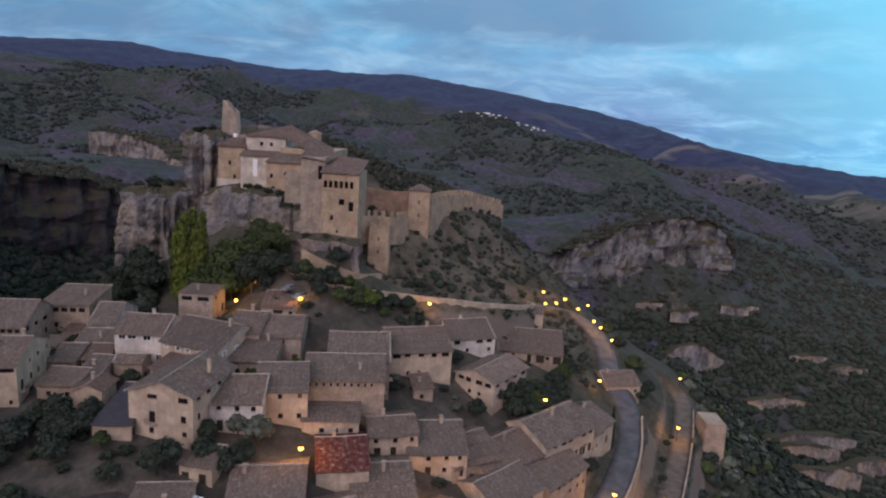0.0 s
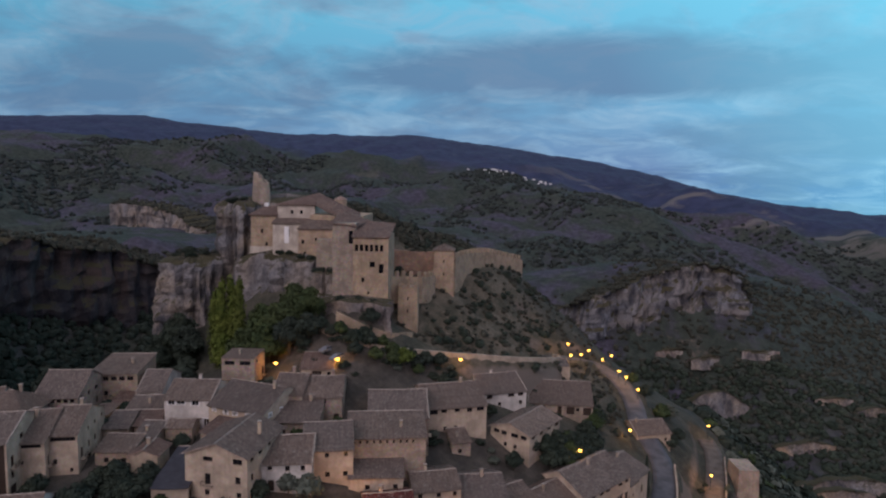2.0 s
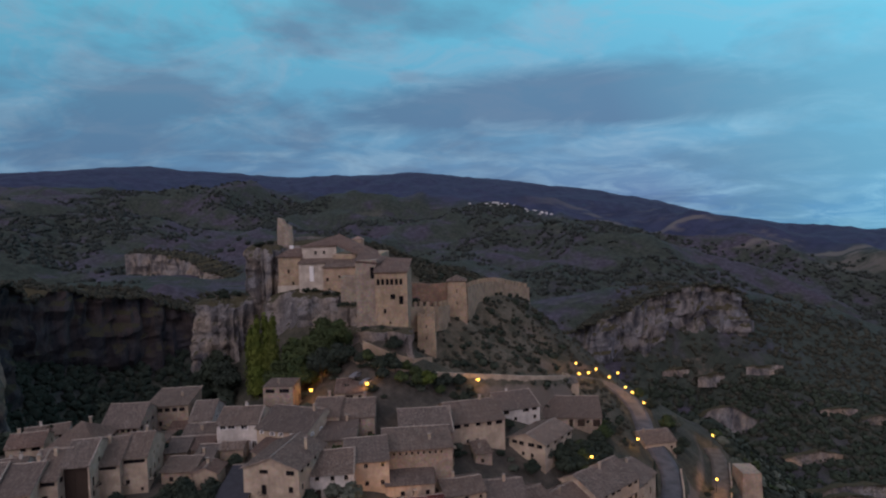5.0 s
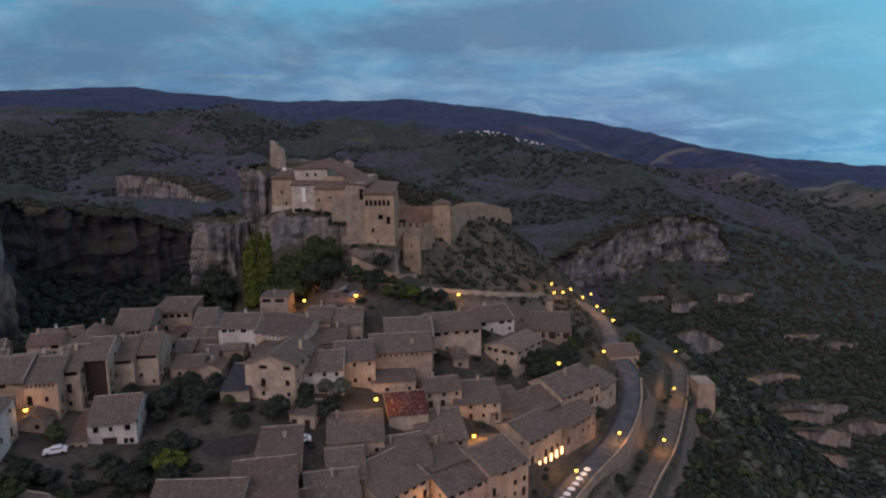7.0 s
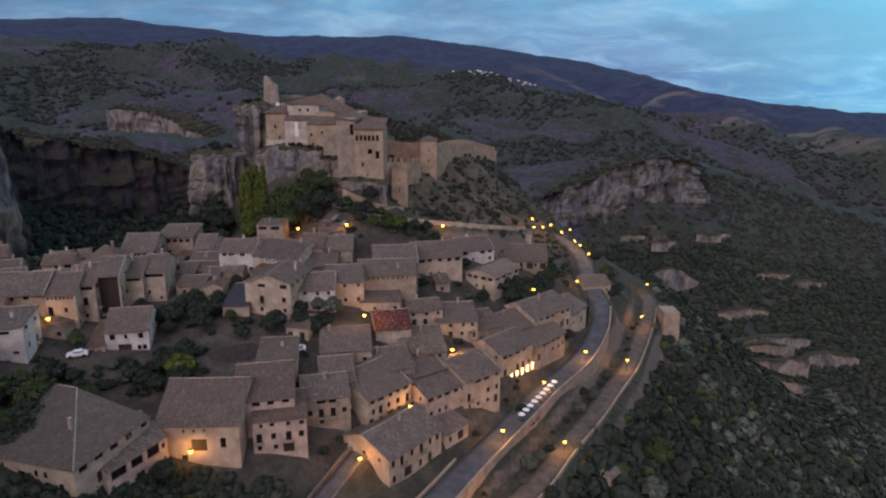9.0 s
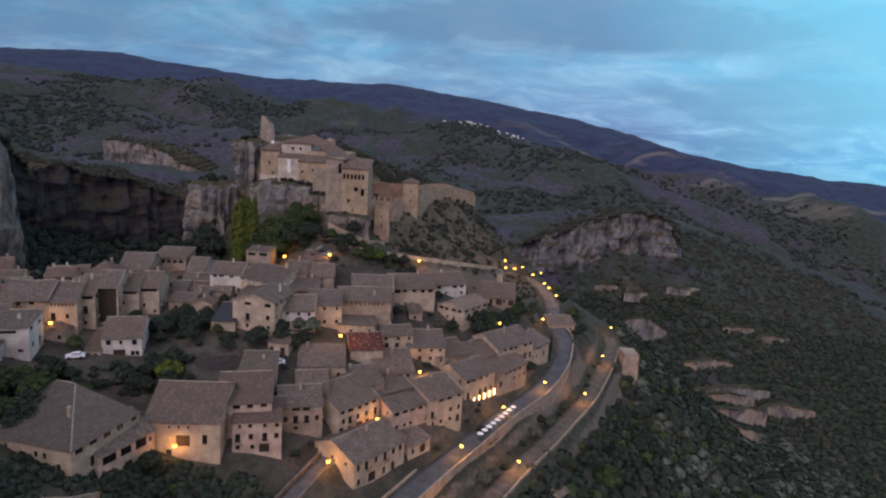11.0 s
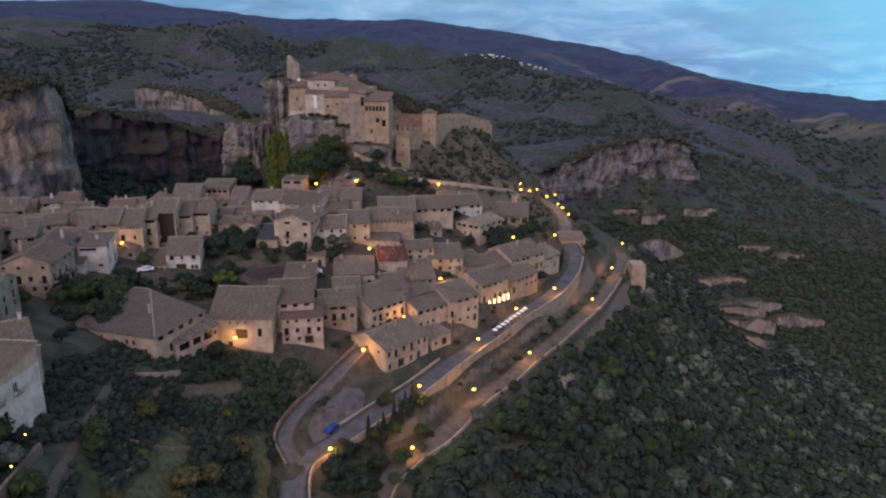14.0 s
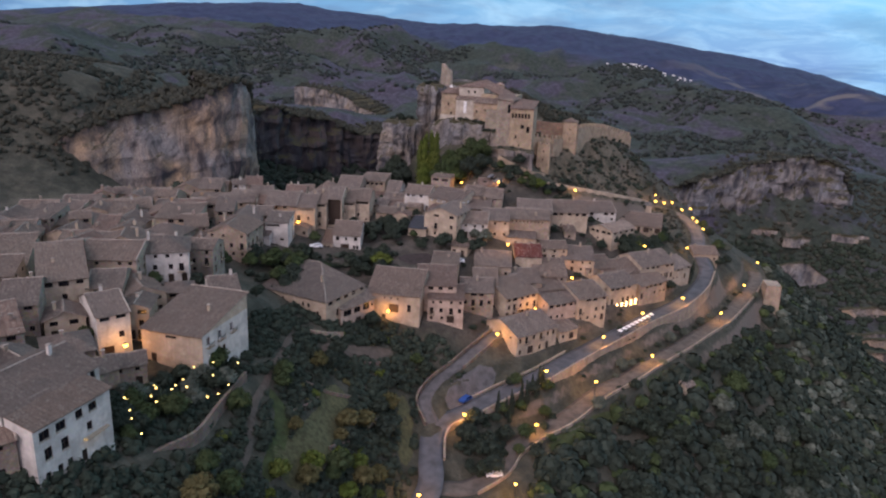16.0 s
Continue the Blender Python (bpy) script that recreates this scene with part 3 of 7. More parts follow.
ribbon("road", ROAD, 3.0, M_ROAD, "worn grey road climbing past the houses")
ribbon("alley_road", ALLEY, 1.8, M_PAVE, "narrow paved alley between walls", 0.01)
ribbon("promenade", PROMENADE, 2.8, M_PATH, "pale gravel promenade below the road", 0.02)
ribbon("castle_path", CASTLE_PATH, 1.2, M_PATH, "pale path winding up to the castle", 0.02)
# retaining and parapet walls
wall_along(ROAD[8:15], 3.1, 0.6, -8.0, 0.5, WALLS[2], "tall brown retaining wall under the road", "retaining_wall")
wall_along(ROAD[3:9], 3.1, 0.5, -4.5, 0.5, WALLS[2], "low brown wall along the road bend", "retaining_wall")
wall_along(ROAD[6:10], -4.2, 0.4, -1.5, 0.5, WALLS[2], "low stone wall on the house side of the road")
wall_along(PROMENADE[4:14], 3.0, 0.7, -4.0, 0.45, WALLS[2], "stone parapet of the promenade above the wooded slope", "parapet_wall", follow=True)
wall_along(PROMENADE[1:5], 3.0, 0.6, -2.5, 0.4, WALLS[1], "rough stone wall by the lower path", "parapet_wall", follow=True)
wall_along(ALLEY, -2.5, 0.9, -1.2, 0.5, M_RUBBLE, "rubble wall along the alley", "alley_wall")
wall_along(ALLEY[3:], 2.0, 0.7, -1.2, 0.5, M_RUBBLE, "rubble wall along the alley", "alley_wall")
wall_along(CASTLE_PATH, 1.4, 1.0, -4.0, 0.6, WALLS[3], "pale rubble wall under the castle path", "ramp_wall", follow=True)
wall_along(GARDEN_WALL, 0.0, 0.3, -5.5, 0.6, M_RUBBLE, "long brown rubble garden wall above the gully", "garden_wall", follow=True)
wall_along([(-66, 1, 20.2), (-60, 3, 19.2), (-56.5, 8, 17.5)], 0.0, 0.3, -3.0, 0.5, WALLS[1], "grey terrace wall below the porch house", "terrace_wall", follow=True)


bastion = tagged(new("bastion"), "tan stone bastion at the end of the promenade", "wall")
bm_b = bmesh.new()
_bv = [bm_b.verts.new((86 + sx * hx, 158 + sy * hy, z)) for hx, hy, z in ((3.6, 5.0, -16), (3.0, 4.4, 2.0)) for sx, sy in ((-1, -1), (1, -1), (1, 1), (-1, 1))]
for _q in ((0, 1, 5, 4), (1, 2, 6, 5), (2, 3, 7, 6), (3, 0, 4, 7), (4, 5, 6, 7)):
    bm_b.faces.new([_bv[i] for i in _q])
part("wall", bm_b, WALLS[2], bastion)


for _line in ([(-58, -4, 13.6), (-51, 2, 12.4), (-45.5, 9, 11.4)], [(-55, -18, 14.4), (-50, -14, 12.2), (-44.5, -6, 9.2)], [(-44, -30, 5.2), (-41.2, -18, 4.6), (-40.5, -8, 4.4), (-41.5, 2, 6.0)], [(-52.6, -30, 14.6), (-51.6, -22, 13.4), (-53, -12, 14.0)]):
    wall_along([(x, y, lay_of_land(x, y)) for x, y, _ in _line], 0.0, 0.75, -0.6, 0.45, M_RUBBLE, "low rubble terrace wall in the gully", "terrace_wall", follow=True)


PATCHES = []


def strip(name, path, half, mat, label, category, kind="structure", lift=0.12):
    """A patch of ground of its own kind, laid over the slope."""
    c = along([(*p, 0.0) for p in path], 0.9)
    tang = np.gradient(c, axis=0)[:, :2]
    tang /= np.linalg.norm(tang, axis=1)[:, None]
    n = max(4, int(2 * half / 0.9))
    PATCHES.extend((p[0], p[1], half) for p in c)
    verts, faces = [], []
    for i, (p, t) in enumerate(zip(c, tang)):
        end = min(1.0, 0.35 + 0.2 * min(i, len(c) - 1 - i))
        for k in range(n + 1):
            u = (2 * k / n - 1) * half * end * (1 + 0.25 * noise.noise(Vector((p[0] * 0.25, p[1] * 0.25, 1.0 if 2 * k > n else 5.0))))
            x, y = p[0] + t[1] * u, p[1] - t[0] * u
            verts.append((x, y, lay_of_land(x, y) + (lift if 0 < k < n else -0.5)))
    for i in range(len(c) - 1):
        for k in range(n):
            a = i * (n + 1) + k
            faces.append((a, a + 1, a + n + 2, a + n + 1))
    return tagged(from_data(name, verts, faces, mat), label, category, kind=kind)


M_GRASS = plain("dry_terrace_grass", (0.085, 0.084, 0.042), 1.0, var=0.55, size=0.9)
M_LAWN = plain("short_green_grass", (0.05, 0.062, 0.024), 1.0, var=0.5, size=0.7)
M_BED = plain("dug_garden_soil", (0.045, 0.036, 0.034), 1.0, var=0.4, size=0.8)
M_SOIL = plain("trodden_earth", (0.10, 0.078, 0.062), 1.0, var=0.4, size=0.8)
strip("grass_terrace", [(-49.9, -10.3), (-47.4, -21.2), (-46.5, -35.0), (-46.9, -45.4)], 4.2, M_GRASS, "pale dry grass terrace in the gully", "grass")
strip("grass_terrace", [(-37.5, 4.1), (-33.8, -5.9), (-31.2, -15.3)], 2.6, M_GRASS, "pale dry grass terrace above the road", "grass")
strip("grass_terrace", [(-57.7, -29.3), (-52.9, -33.6), (-50.0, -41.7), (-48.4, -49.2)], 2.4, M_LAWN, "green grass terrace between garden walls", "grass")
strip("garden_path", [(-65.4, -3.1), (-60.4, -24.3), (-57.0, -37.7), (-53.3, -46.5), (-48.9, -58.0)], 1.1, M_SOIL, "narrow earth path down the gully", "path")
strip("grass_terrace", [(-58.6, -0.9), (-52.0, 6.3), (-45.5, 15.7)], 3.0, M_SOIL, "bare garden plot below the houses", "earth")
strip("garden_bed", [(-55, 52), (-49, 54), (-43, 55.5)], 3.2, M_BED, "dark dug garden bed between walls", "earth")
strip("parking_place", [(-27, 9.5), (-23.5, 14.5), (-19.5, 20.5), (-17, 24.5)], 3.4, M_PAVE, "grey paved parking place beside the road", "parking", lift=0.2)
strip("lawn", [(1.5, 8), (6, 13.5), (12, 22), (20, 33)], 2.6, M_LAWN, "small lawn beside the lower path", "grass")
strip("lawn", [(28, 49), (33, 56), (38, 63)], 3.0, M_LAWN, "grass bank under the promenade wall", "grass")


def open_ground(x, y):
    """Away from the terraces and from the foot of the garden wall."""
    if any((x - a) ** 2 + (y - b) ** 2 < (0.75 * h) ** 2 for a, b, h in PATCHES):
        return False
    return not any(abs(y - b) < 2.0 and -0.5 < x - a < 1.6 for a, b, _ in GARDEN_LINE)


GARDEN_LINE = along(GARDEN_WALL, 1.5)

# ---- houses ----
def quad(bm, pts, mat=0):
    f = bm.faces.new([bm.verts.new(p) for p in pts])
    f.material_index = mat
    return f


def pierced(bm, a, u, length, height, holes, depth, normal):
    """A wall face from corner a along u, up to height, with holes (s, z, width, height) that have reveals of the given depth."""
    up = Vector((0, 0, 1))
    ss = sorted({0.0, length, *(h[0] for h in holes), *(h[0] + h[2] for h in holes)})
    zz = sorted({0.0, height, *(h[1] for h in holes), *(h[1] + h[3] for h in holes)})
    for s0, s1 in zip(ss, ss[1:]):
        for z0, z1 in zip(zz, zz[1:]):
            sm, zm = (s0 + s1) / 2, (z0 + z1) / 2
            if any(h[0] < sm < h[0] + h[2] and h[1] < zm < h[1] + h[3] for h in holes):
                continue
            quad(bm, [a + u * s0 + up * z0, a + u * s1 + up * z0, a + u * s1 + up * z1, a + u * s0 + up * z1])
    for s, z, w, h in holes:
        c = [a + u * s + up * z, a + u * (s + w) + up * z, a + u * (s + w) + up * (z + h), a + u * s + up * (z + h)]
        for p, q in zip(c, c[1:] + c[:1]):
            quad(bm, [p, p - normal * depth, q - normal * depth, q])


def box(bm, lo, hi):
    x0, y0, z0 = lo
    x1, y1, z1 = hi
    v = [bm.verts.new(p) for p in ((x0, y0, z0), (x1, y0, z0), (x1, y1, z0), (x0, y1, z0), (x0, y0, z1), (x1, y0, z1), (x1, y1, z1), (x0, y1, z1))]
    for f in ((0, 3, 2, 1), (4, 5, 6, 7), (0, 1, 5, 4), (1, 2, 6, 5), (2, 3, 7, 6), (3, 0, 4, 7)):
        bm.faces.new([v[i] for i in f])


def roof_slab(bm, pts, thick, uv_dir):
    """A sloping slab of tile with its own thickness; uv in metres along and down the slope."""
    lay = bm.loops.layers.uv.verify()
    pts = [Vector(p) for p in pts]
    nrm = (pts[1] - pts[0]).cross(pts[2] - pts[0]).normalized()
    if nrm.z < 0:
        pts.reverse()
        nrm = -nrm
    top = [bm.verts.new(p) for p in pts]
    low = [bm.verts.new(p - Vector((0, 0, thick))) for p in pts]
    u = Vector(uv_dir).normalized()
    v = nrm.cross(u)
    faces = [bm.faces.new(top), bm.faces.new(low[::-1])]
    k = len(pts)
    for i in range(k):
        faces.append(bm.faces.new([top[i], low[i], low[(i + 1) % k], top[(i + 1) % k]]))
    for f in faces:
        for lp in f.loops:
            lp[lay].uv = (lp.vert.co @ u, lp.vert.co @ v)


def bars(bm, w, h, t, d):
    """A rectangular frame standing in the xz plane, around an opening w by h."""
    for lo, hi in (((0, 0, 0), (w, d, t)), ((0, 0, h - t), (w, d, h)), ((0, 0, t), (t, d, h - t)), ((w - t, 0, t), (w, d, h - t)), ((w / 2 - t / 3, 0, t), (w / 2 + t / 3, d, h - t))):
        box(bm, lo, hi)


def add_window(thing, m, w, h, style, lit=False, sill=True):
    """One window or door: a frame in the reveal, its pane behind it, a sill or a balcony. m: the opening's lower left corner."""
    door = style.startswith("door")
    bm = bmesh.new()
    bars(bm, w, h, 0.09, 0.08)
    f = part("door" if door else "window", bm, M_WHITE if "white" in style else M_DARK, thing, "timber door in its reveal" if door else "")
    f.matrix_local = m @ Matrix.Translation((0, 0.14, 0))
    bm = bmesh.new()
    box(bm, (0.0, 0.10, 0.0), (w, 0.16, h))
    part("leaf" if door else "pane", bm, M_LIT if lit else (M_DARK if door else M_GLASS), f, "warmly lit pane" if lit else "")
    if "surround" in style:
        bm = bmesh.new()
        for lo, hi in (((-0.22, -0.19, -0.02), (0, -0.10, h + 0.22)), ((w, -0.19, -0.02), (w + 0.22, -0.10, h + 0.22)), ((0, -0.19, h), (w, -0.10, h + 0.22))):
            box(bm, lo, hi)
        part("surround", bm, M_WHITE, f, "whitewashed surround")
    if "balcony" in style:
        bm = bmesh.new()
        box(bm, (-0.4, -0.95, -0.16), (w + 0.4, -0.13, -0.02))
        part("balcony_slab", bm, M_STONE, f)
        bm = bmesh.new()
        box(bm, (-0.4, -0.95, 0.88), (w + 0.4, -0.90, 0.93))
        for k in range(9):
            x = -0.4 + (w + 0.76) * k / 8
            box(bm, (x, -0.95, -0.02), (x + 0.03, -0.92, 0.9))
        part("railing", bm, M_IRON, f)
    elif not door and sill:
        bm = bmesh.new()
        box(bm, (-0.08, -0.24, -0.09), (w + 0.08, 0.0, -0.01))
        part("sill", bm, M_STONE, f)


def openings(rng, length, tall, style, wide=2.5):
    """Storey by storey: doors below, taller windows or balconies in the middle, open lofts or small windows under the eaves."""
    out = []
    floors = max(1, round(tall / 2.7))
    step = tall / floors
    cols = max(1, int(length / wide))
    loft = rng.random() < 0.55
    for f in range(floors):
        for c in range(cols):
            if rng.random() < (0.16 if f else 0.30):
                continue
            mid = length * (c + 0.5) / cols + rng.uniform(-0.35, 0.35)
            if f == floors - 1 and floors > 1:
                w, h, kind = (rng.uniform(1.2, 1.9), rng.uniform(0.8, 1.15), "window loft") if loft else (rng.uniform(0.65, 0.95), rng.uniform(0.7, 1.0), "window")
                z = tall - h - (0.32 if loft else 0.6)
            elif f == 0:
                door = rng.random() < 0.45
                w, h, kind = (rng.choice([1.15, 1.3, 2.2]), 2.15, "door") if door else (0.9, 1.0, "window")
                z = 0.05 if door else 1.0
            else:
                balc = rng.random() < 0.45
                w, h, kind = (1.1, 2.05, "window balcony") if balc else (1.0, 1.3, "window")
                z = step * f + (0.15 if balc else 0.75)
            h = min(h, tall - z - 0.3)
            if h < 0.4 or mid - w / 2 < 0.3 or mid + w / 2 > length - 0.3:
                continue
            out.append((mid - w / 2, z, w, h, kind + " " + style))
    out.sort()
    return [o for i, o in enumerate(out) if not any(abs(o[0] + o[2] / 2 - p[0] - p[2] / 2) < (o[2] + p[2]) / 2 + 0.12 and o[1] < p[1] + p[3] + 0.12 and p[1] < o[1] + o[3] + 0.12 for p in out[:i])]


M_LIT = glowing("lamplit_room", (1.0, 0.55, 0.18), 2.5)
LABELS = {0: "whitewashed village house with an old tiled roof", 1: "grey-brown rubble house with an old tiled roof", 2: "brown stone house with an old tiled roof",
          3: "ochre rendered house with an old tiled roof", 4: "stone house with street-lamp light put into its orange walls", 5: "pale pink rendered house with a tiled roof"}
house_count = [0]
FOOTPRINTS = []


def make_house(colour, x, y, rot, w, d, base, tall, roof, rise, tile, style="", front=None, right=None, chimney=True, sink=3.0, flank=None):
    """A house whose front stands at (x, y), facing -y before it is turned."""
    house_count[0] += 1
    FOOTPRINTS.append((x, y, radians(rot), w, d))
    rng = random.Random(100 + house_count[0])
    near = x > -58 or w > 12
    wall, tiles = WALLS[colour], ROOFS[tile]
    thing = new("house")
    thing.matrix_world = pose(x, y, base, 0, 0, rot)
    tagged(thing, LABELS[colour], "house", "village houses")
    X, Y = Vector((1, 0, 0)), Vector((0, 1, 0))
    front = openings(rng, w, tall, style) if front is None else front
    right = openings(rng, d, tall, style, 3.4) if right is None else right
    left = openings(rng, d, tall, style, 4.5) if x > -8 else []
    right = [] if x > 20 and rot < 30 else right
    bm = bmesh.new()
    hb = tall + rise if roof == "shed" else tall
    lo = Vector((0, 0, -sink))

    def lift(hs):
        return [(s, z + sink, a, b) for s, z, a, b, *_ in hs]

    pierced(bm, Vector((-w / 2, 0, 0)) + lo, X, w, tall + sink, lift(front), 0.28, -Y)
    pierced(bm, Vector((w / 2, 0, 0)) + lo, Y, d, tall + sink, lift(right), 0.28, X)
    pierced(bm, Vector((-w / 2, d, 0)) + lo, -Y, d, tall + sink, lift(left), 0.28, -X)
    quad(bm, [(w / 2, d, -sink), (-w / 2, d, -sink), (-w / 2, d, hb), (w / 2, d, hb)])
    if flank is not None:
        for f in bm.faces:
            if f.calc_center_median().x > w / 2 - 0.3:
                f.material_index = 1
    if roof == "gable":
        for sx in (-1, 1):
            pts = [(sx * w / 2, 0, tall), (sx * w / 2, d, tall), (sx * w / 2, d / 2, tall + rise)]
            bm.faces.new([bm.verts.new(p) for p in (pts if sx > 0 else pts[::-1])])
    elif roof == "halfhip":
        quad(bm, [(w / 2, d, tall), (-w / 2, d, tall), (-w / 2, d, tall + rise), (w / 2 - w * 0.7, d, tall + rise)])
        bm.faces.new([bm.verts.new(p) for p in ((-w / 2, 0, tall), (-w / 2, d, tall + rise), (-w / 2, d, tall))])
    elif roof == "gablef":
        for yy in (0, d):
            pts = [(-w / 2, yy, tall), (w / 2, yy, tall), (0, yy, tall + rise)]
            bm.faces.new([bm.verts.new(p) for p in (pts if yy == 0 else pts[::-1])])
    elif roof == "shed":
        for sx in (-1, 1):
            pts = [(sx * w / 2, 0, tall), (sx * w / 2, d, tall), (sx * w / 2, d, hb)]
            bm.faces.new([bm.verts.new(p) for p in (pts if sx > 0 else pts[::-1])])
    part("wall", bm, wall if flank is None else [wall, WALLS[flank]], thing)
    for s, z, a, b, kind in front:
        add_window(thing, Matrix.Translation((-w / 2 + s, 0, z)), a, b, kind, sill=near)
    for s, z, a, b, kind in right:
        add_window(thing, Matrix.Translation((w / 2, s, z)) @ pose(0, 0, 0, 0, 0, 90), a, b, kind, sill=near)
    for s, z, a, b, kind in left:
        add_window(thing, Matrix.Translation((-w / 2, d - s, z)) @ pose(0, 0, 0, 0, 0, -90), a, b, kind, sill=near)
    bm = bmesh.new()
    t, e, ov, g = 0.15, 0.03, 0.52, 0.24
    drop = ov * rise / max(d / 2, 0.1)
    sag = [rng.uniform(0.0, 0.16) for _ in range(4)]
    sk = rng.uniform(-0.18, 0.18)
    ridge, verges = None, []
    if roof == "gable":
        zt = tall + rise + e + t
        for n, ye in enumerate((-ov, d + ov)):
            ze = tall - drop + e + t
            roof_slab(bm, [(-w / 2 - g, ye, ze), (-w / 6, ye - sag[n] * 0.4, ze - sag[n]), (w / 5, ye, ze - sag[n + 1] * 0.8), (w / 2 + g, ye + sag[3] * 0.5, ze),
                           (w / 2 + g, d / 2, zt), (0, d / 2, zt - sag[2] * 1.2), (-w / 2 - g, d / 2, zt)], t, X)
        ridge = [(-w / 2 - g, d / 2, zt), (0, d / 2, zt - sag[2] * 1.2), (w / 2 + g, d / 2, zt)]
        if rng.random() < 0.5:
            sx = rng.choice((-1, 1)) * (w / 2 + g - 0.14)
            verges = [((sx, -ov, tall - drop + e + t), (sx, d / 2, zt))]
    elif roof == "gablef":
        dr = ov * rise / (w / 2)
        for sx in (-1, 1):
            roof_slab(bm, [(sx * (w / 2 + ov), -ov, tall - dr + e + t), (sx * (w / 2 + ov), d + ov, tall - dr + e + t), (0, d + ov, tall + rise + e + t), (0, -ov, tall + rise + e + t)], t, Y)
        ridge = [(0, -ov, tall + rise + e + t), (0, d + ov, tall + rise + e + t)]
    elif roof == "shed":
        dr = ov * rise / d
        roof_slab(bm, [(-w / 2 - g, -ov, tall - dr + e + t), (-w / 5, -ov - sag[0] * 0.4, tall - dr + e + t - sag[0]), (w / 4, -ov, tall - dr + e + t - sag[1]), (w / 2 + g, -ov, tall - dr + e + t),
                       (w / 2 + g, d + ov, tall + rise + dr + e + t), (-w / 2 - g, d + ov, tall + rise + dr + e + t)], t, X)
        ridge = [(-w / 2 - g, d + ov, tall + rise + dr + e + t), (w / 2 + g, d + ov, tall + rise + dr + e + t)]
    elif roof == "halfhip":
        zt, ze, k = tall + rise + e + t, tall - 0.05 + e + t, w * 0.7
        A, B, C = (-w / 2 - ov, -ov, ze), (w / 2 + ov, -ov, ze), (w / 2 + ov, d, ze)
        P, Q = (-w / 2 - ov, d, zt), (w / 2 - k, d, zt)
        roof_slab(bm, [A, B, Q, P], t, X), roof_slab(bm, [B, C, Q], t, Y)
        ridge = [(B[0], B[1], B[2] + 0.02), Q, P]
    elif roof == "hip":
        zt, ze = tall + rise + e + t, tall - drop + e + t
        k = min(w, d) / 2 * 0.9
        A, B, C, D = (-w / 2 - ov, -ov, ze), (w / 2 + ov, -ov, ze), (w / 2 + ov, d + ov, ze), (-w / 2 - ov, d + ov, ze)
        P, Q = (-w / 2 + k, d / 2, zt), (w / 2 - k, d / 2, zt)
        roof_slab(bm, [A, B, Q, P], t, X), roof_slab(bm, [C, D, P, Q], t, X), roof_slab(bm, [B, C, Q], t, Y), roof_slab(bm, [D, A, P], t, Y)
        ridge = [P, Q]
    else:
        roof_slab(bm, [(-w / 2 - 0.1, -0.1, tall + e + t), (w / 2 + 0.1, -0.1, tall + e + t), (w / 2 + 0.1, d + 0.1, tall + e + t + 0.3), (-w / 2 - 0.1, d + 0.1, tall + e + t + 0.3)], t, X)
    part("roof", bm, tiles, thing)
    if ridge:
        bm = bmesh.new()
        for a, b in [*zip(ridge, ridge[1:]), *verges]:
            a, b = Vector(a), Vector(b)
            n = max(2, int((b - a).length / 0.45))
            for i in range(n):
                p, q = a.lerp(b, i / n), a.lerp(b, (i + 0.96) / n)
                s = (q - p).cross(Vector((0, 0, 1))).normalized() * 0.16
                up = Vector((0, 0, 0.12 + 0.03 * (i % 2)))
                quad(bm, [p - s, q - s, q + up, p + up]), quad(bm, [p + up, q + up, q + s, p + s])
        part("ridge_tiles", bm, M_RIDGE, thing, "pale mortared ridge tiles")
    if chimney and rng.random() < 0.75:
        cx, cy = rng.uniform(-w * 0.35, w * 0.35), d * rng.uniform(0.35, 0.6)
        zc = tall + (rise if roof != "flat" else 0.3)
        if roof == "shed":
            zc = tall + rise * cy / d
        bm = bmesh.new()
        hh = rng.uniform(0.7, 1.3)
        box(bm, (cx - 0.3, cy - 0.25, zc - 1.2), (cx + 0.3, cy + 0.25, zc + hh))
        ch = part("chimney", bm, wall, thing, "square masonry chimney")
        bm = bmesh.new()
        box(bm, (cx - 0.40, cy - 0.34, zc + hh + 0.14), (cx + 0.40, cy + 0.34, zc + hh + 0.24))
        for sx in (-1, 1):
            box(bm, (cx + sx * 0.24 - 0.07, cy - 0.22, zc + hh), (cx + sx * 0.24 + 0.07, cy + 0.22, zc + hh + 0.14))
        part("chimney_cap", bm, M_RIDGE, ch)
    return thing


M_RIDGE = plain("mortared_tile", (0.36, 0.30, 0.25), 0.95, var=0.45, size=1.2)
ROOFS.append(plain("dark_slate", (0.045, 0.042, 0.05), 0.8, var=0.3, size=0.8))


# colour, east, north, turn, width, depth, floor height, eaves, roof, rise, tiles
make_house(1, -93.4, 78.7, 8, 10.5, 13.0, 33.0, 7.4, "hip", 3.6, 0)
make_house(1, -88.7, 90.6, 8, 9.0, 14.9, 33.3, 7.6, "gable", 3.7, 1, front=[(0.6 + 1.35 * i, 6.3, 0.9, 0.8, "window") for i in range(6)])
make_house(2, -83.6, 104.2, 8, 10.6, 13.0, 33.2, 8.9, "shed", 1.0, 0, front=[(0.9 + 1.85 * i, 7.2, 1.35, 1.0, "window") for i in range(5)] + [(3.0, 3.6, 0.9, 1.2, "window"), (6.4, 3.2, 0.8, 1.2, "window")])
make_house(0, -73.7, 101.2, 8, 5.5, 14.9, 33.6, 5.5, "gable", 2.9, 1, "white_surround")
make_house(4, -79.2, 90.1, 8, 4.0, 6.5, 33.4, 4.0, "flat", 1.8, 0)
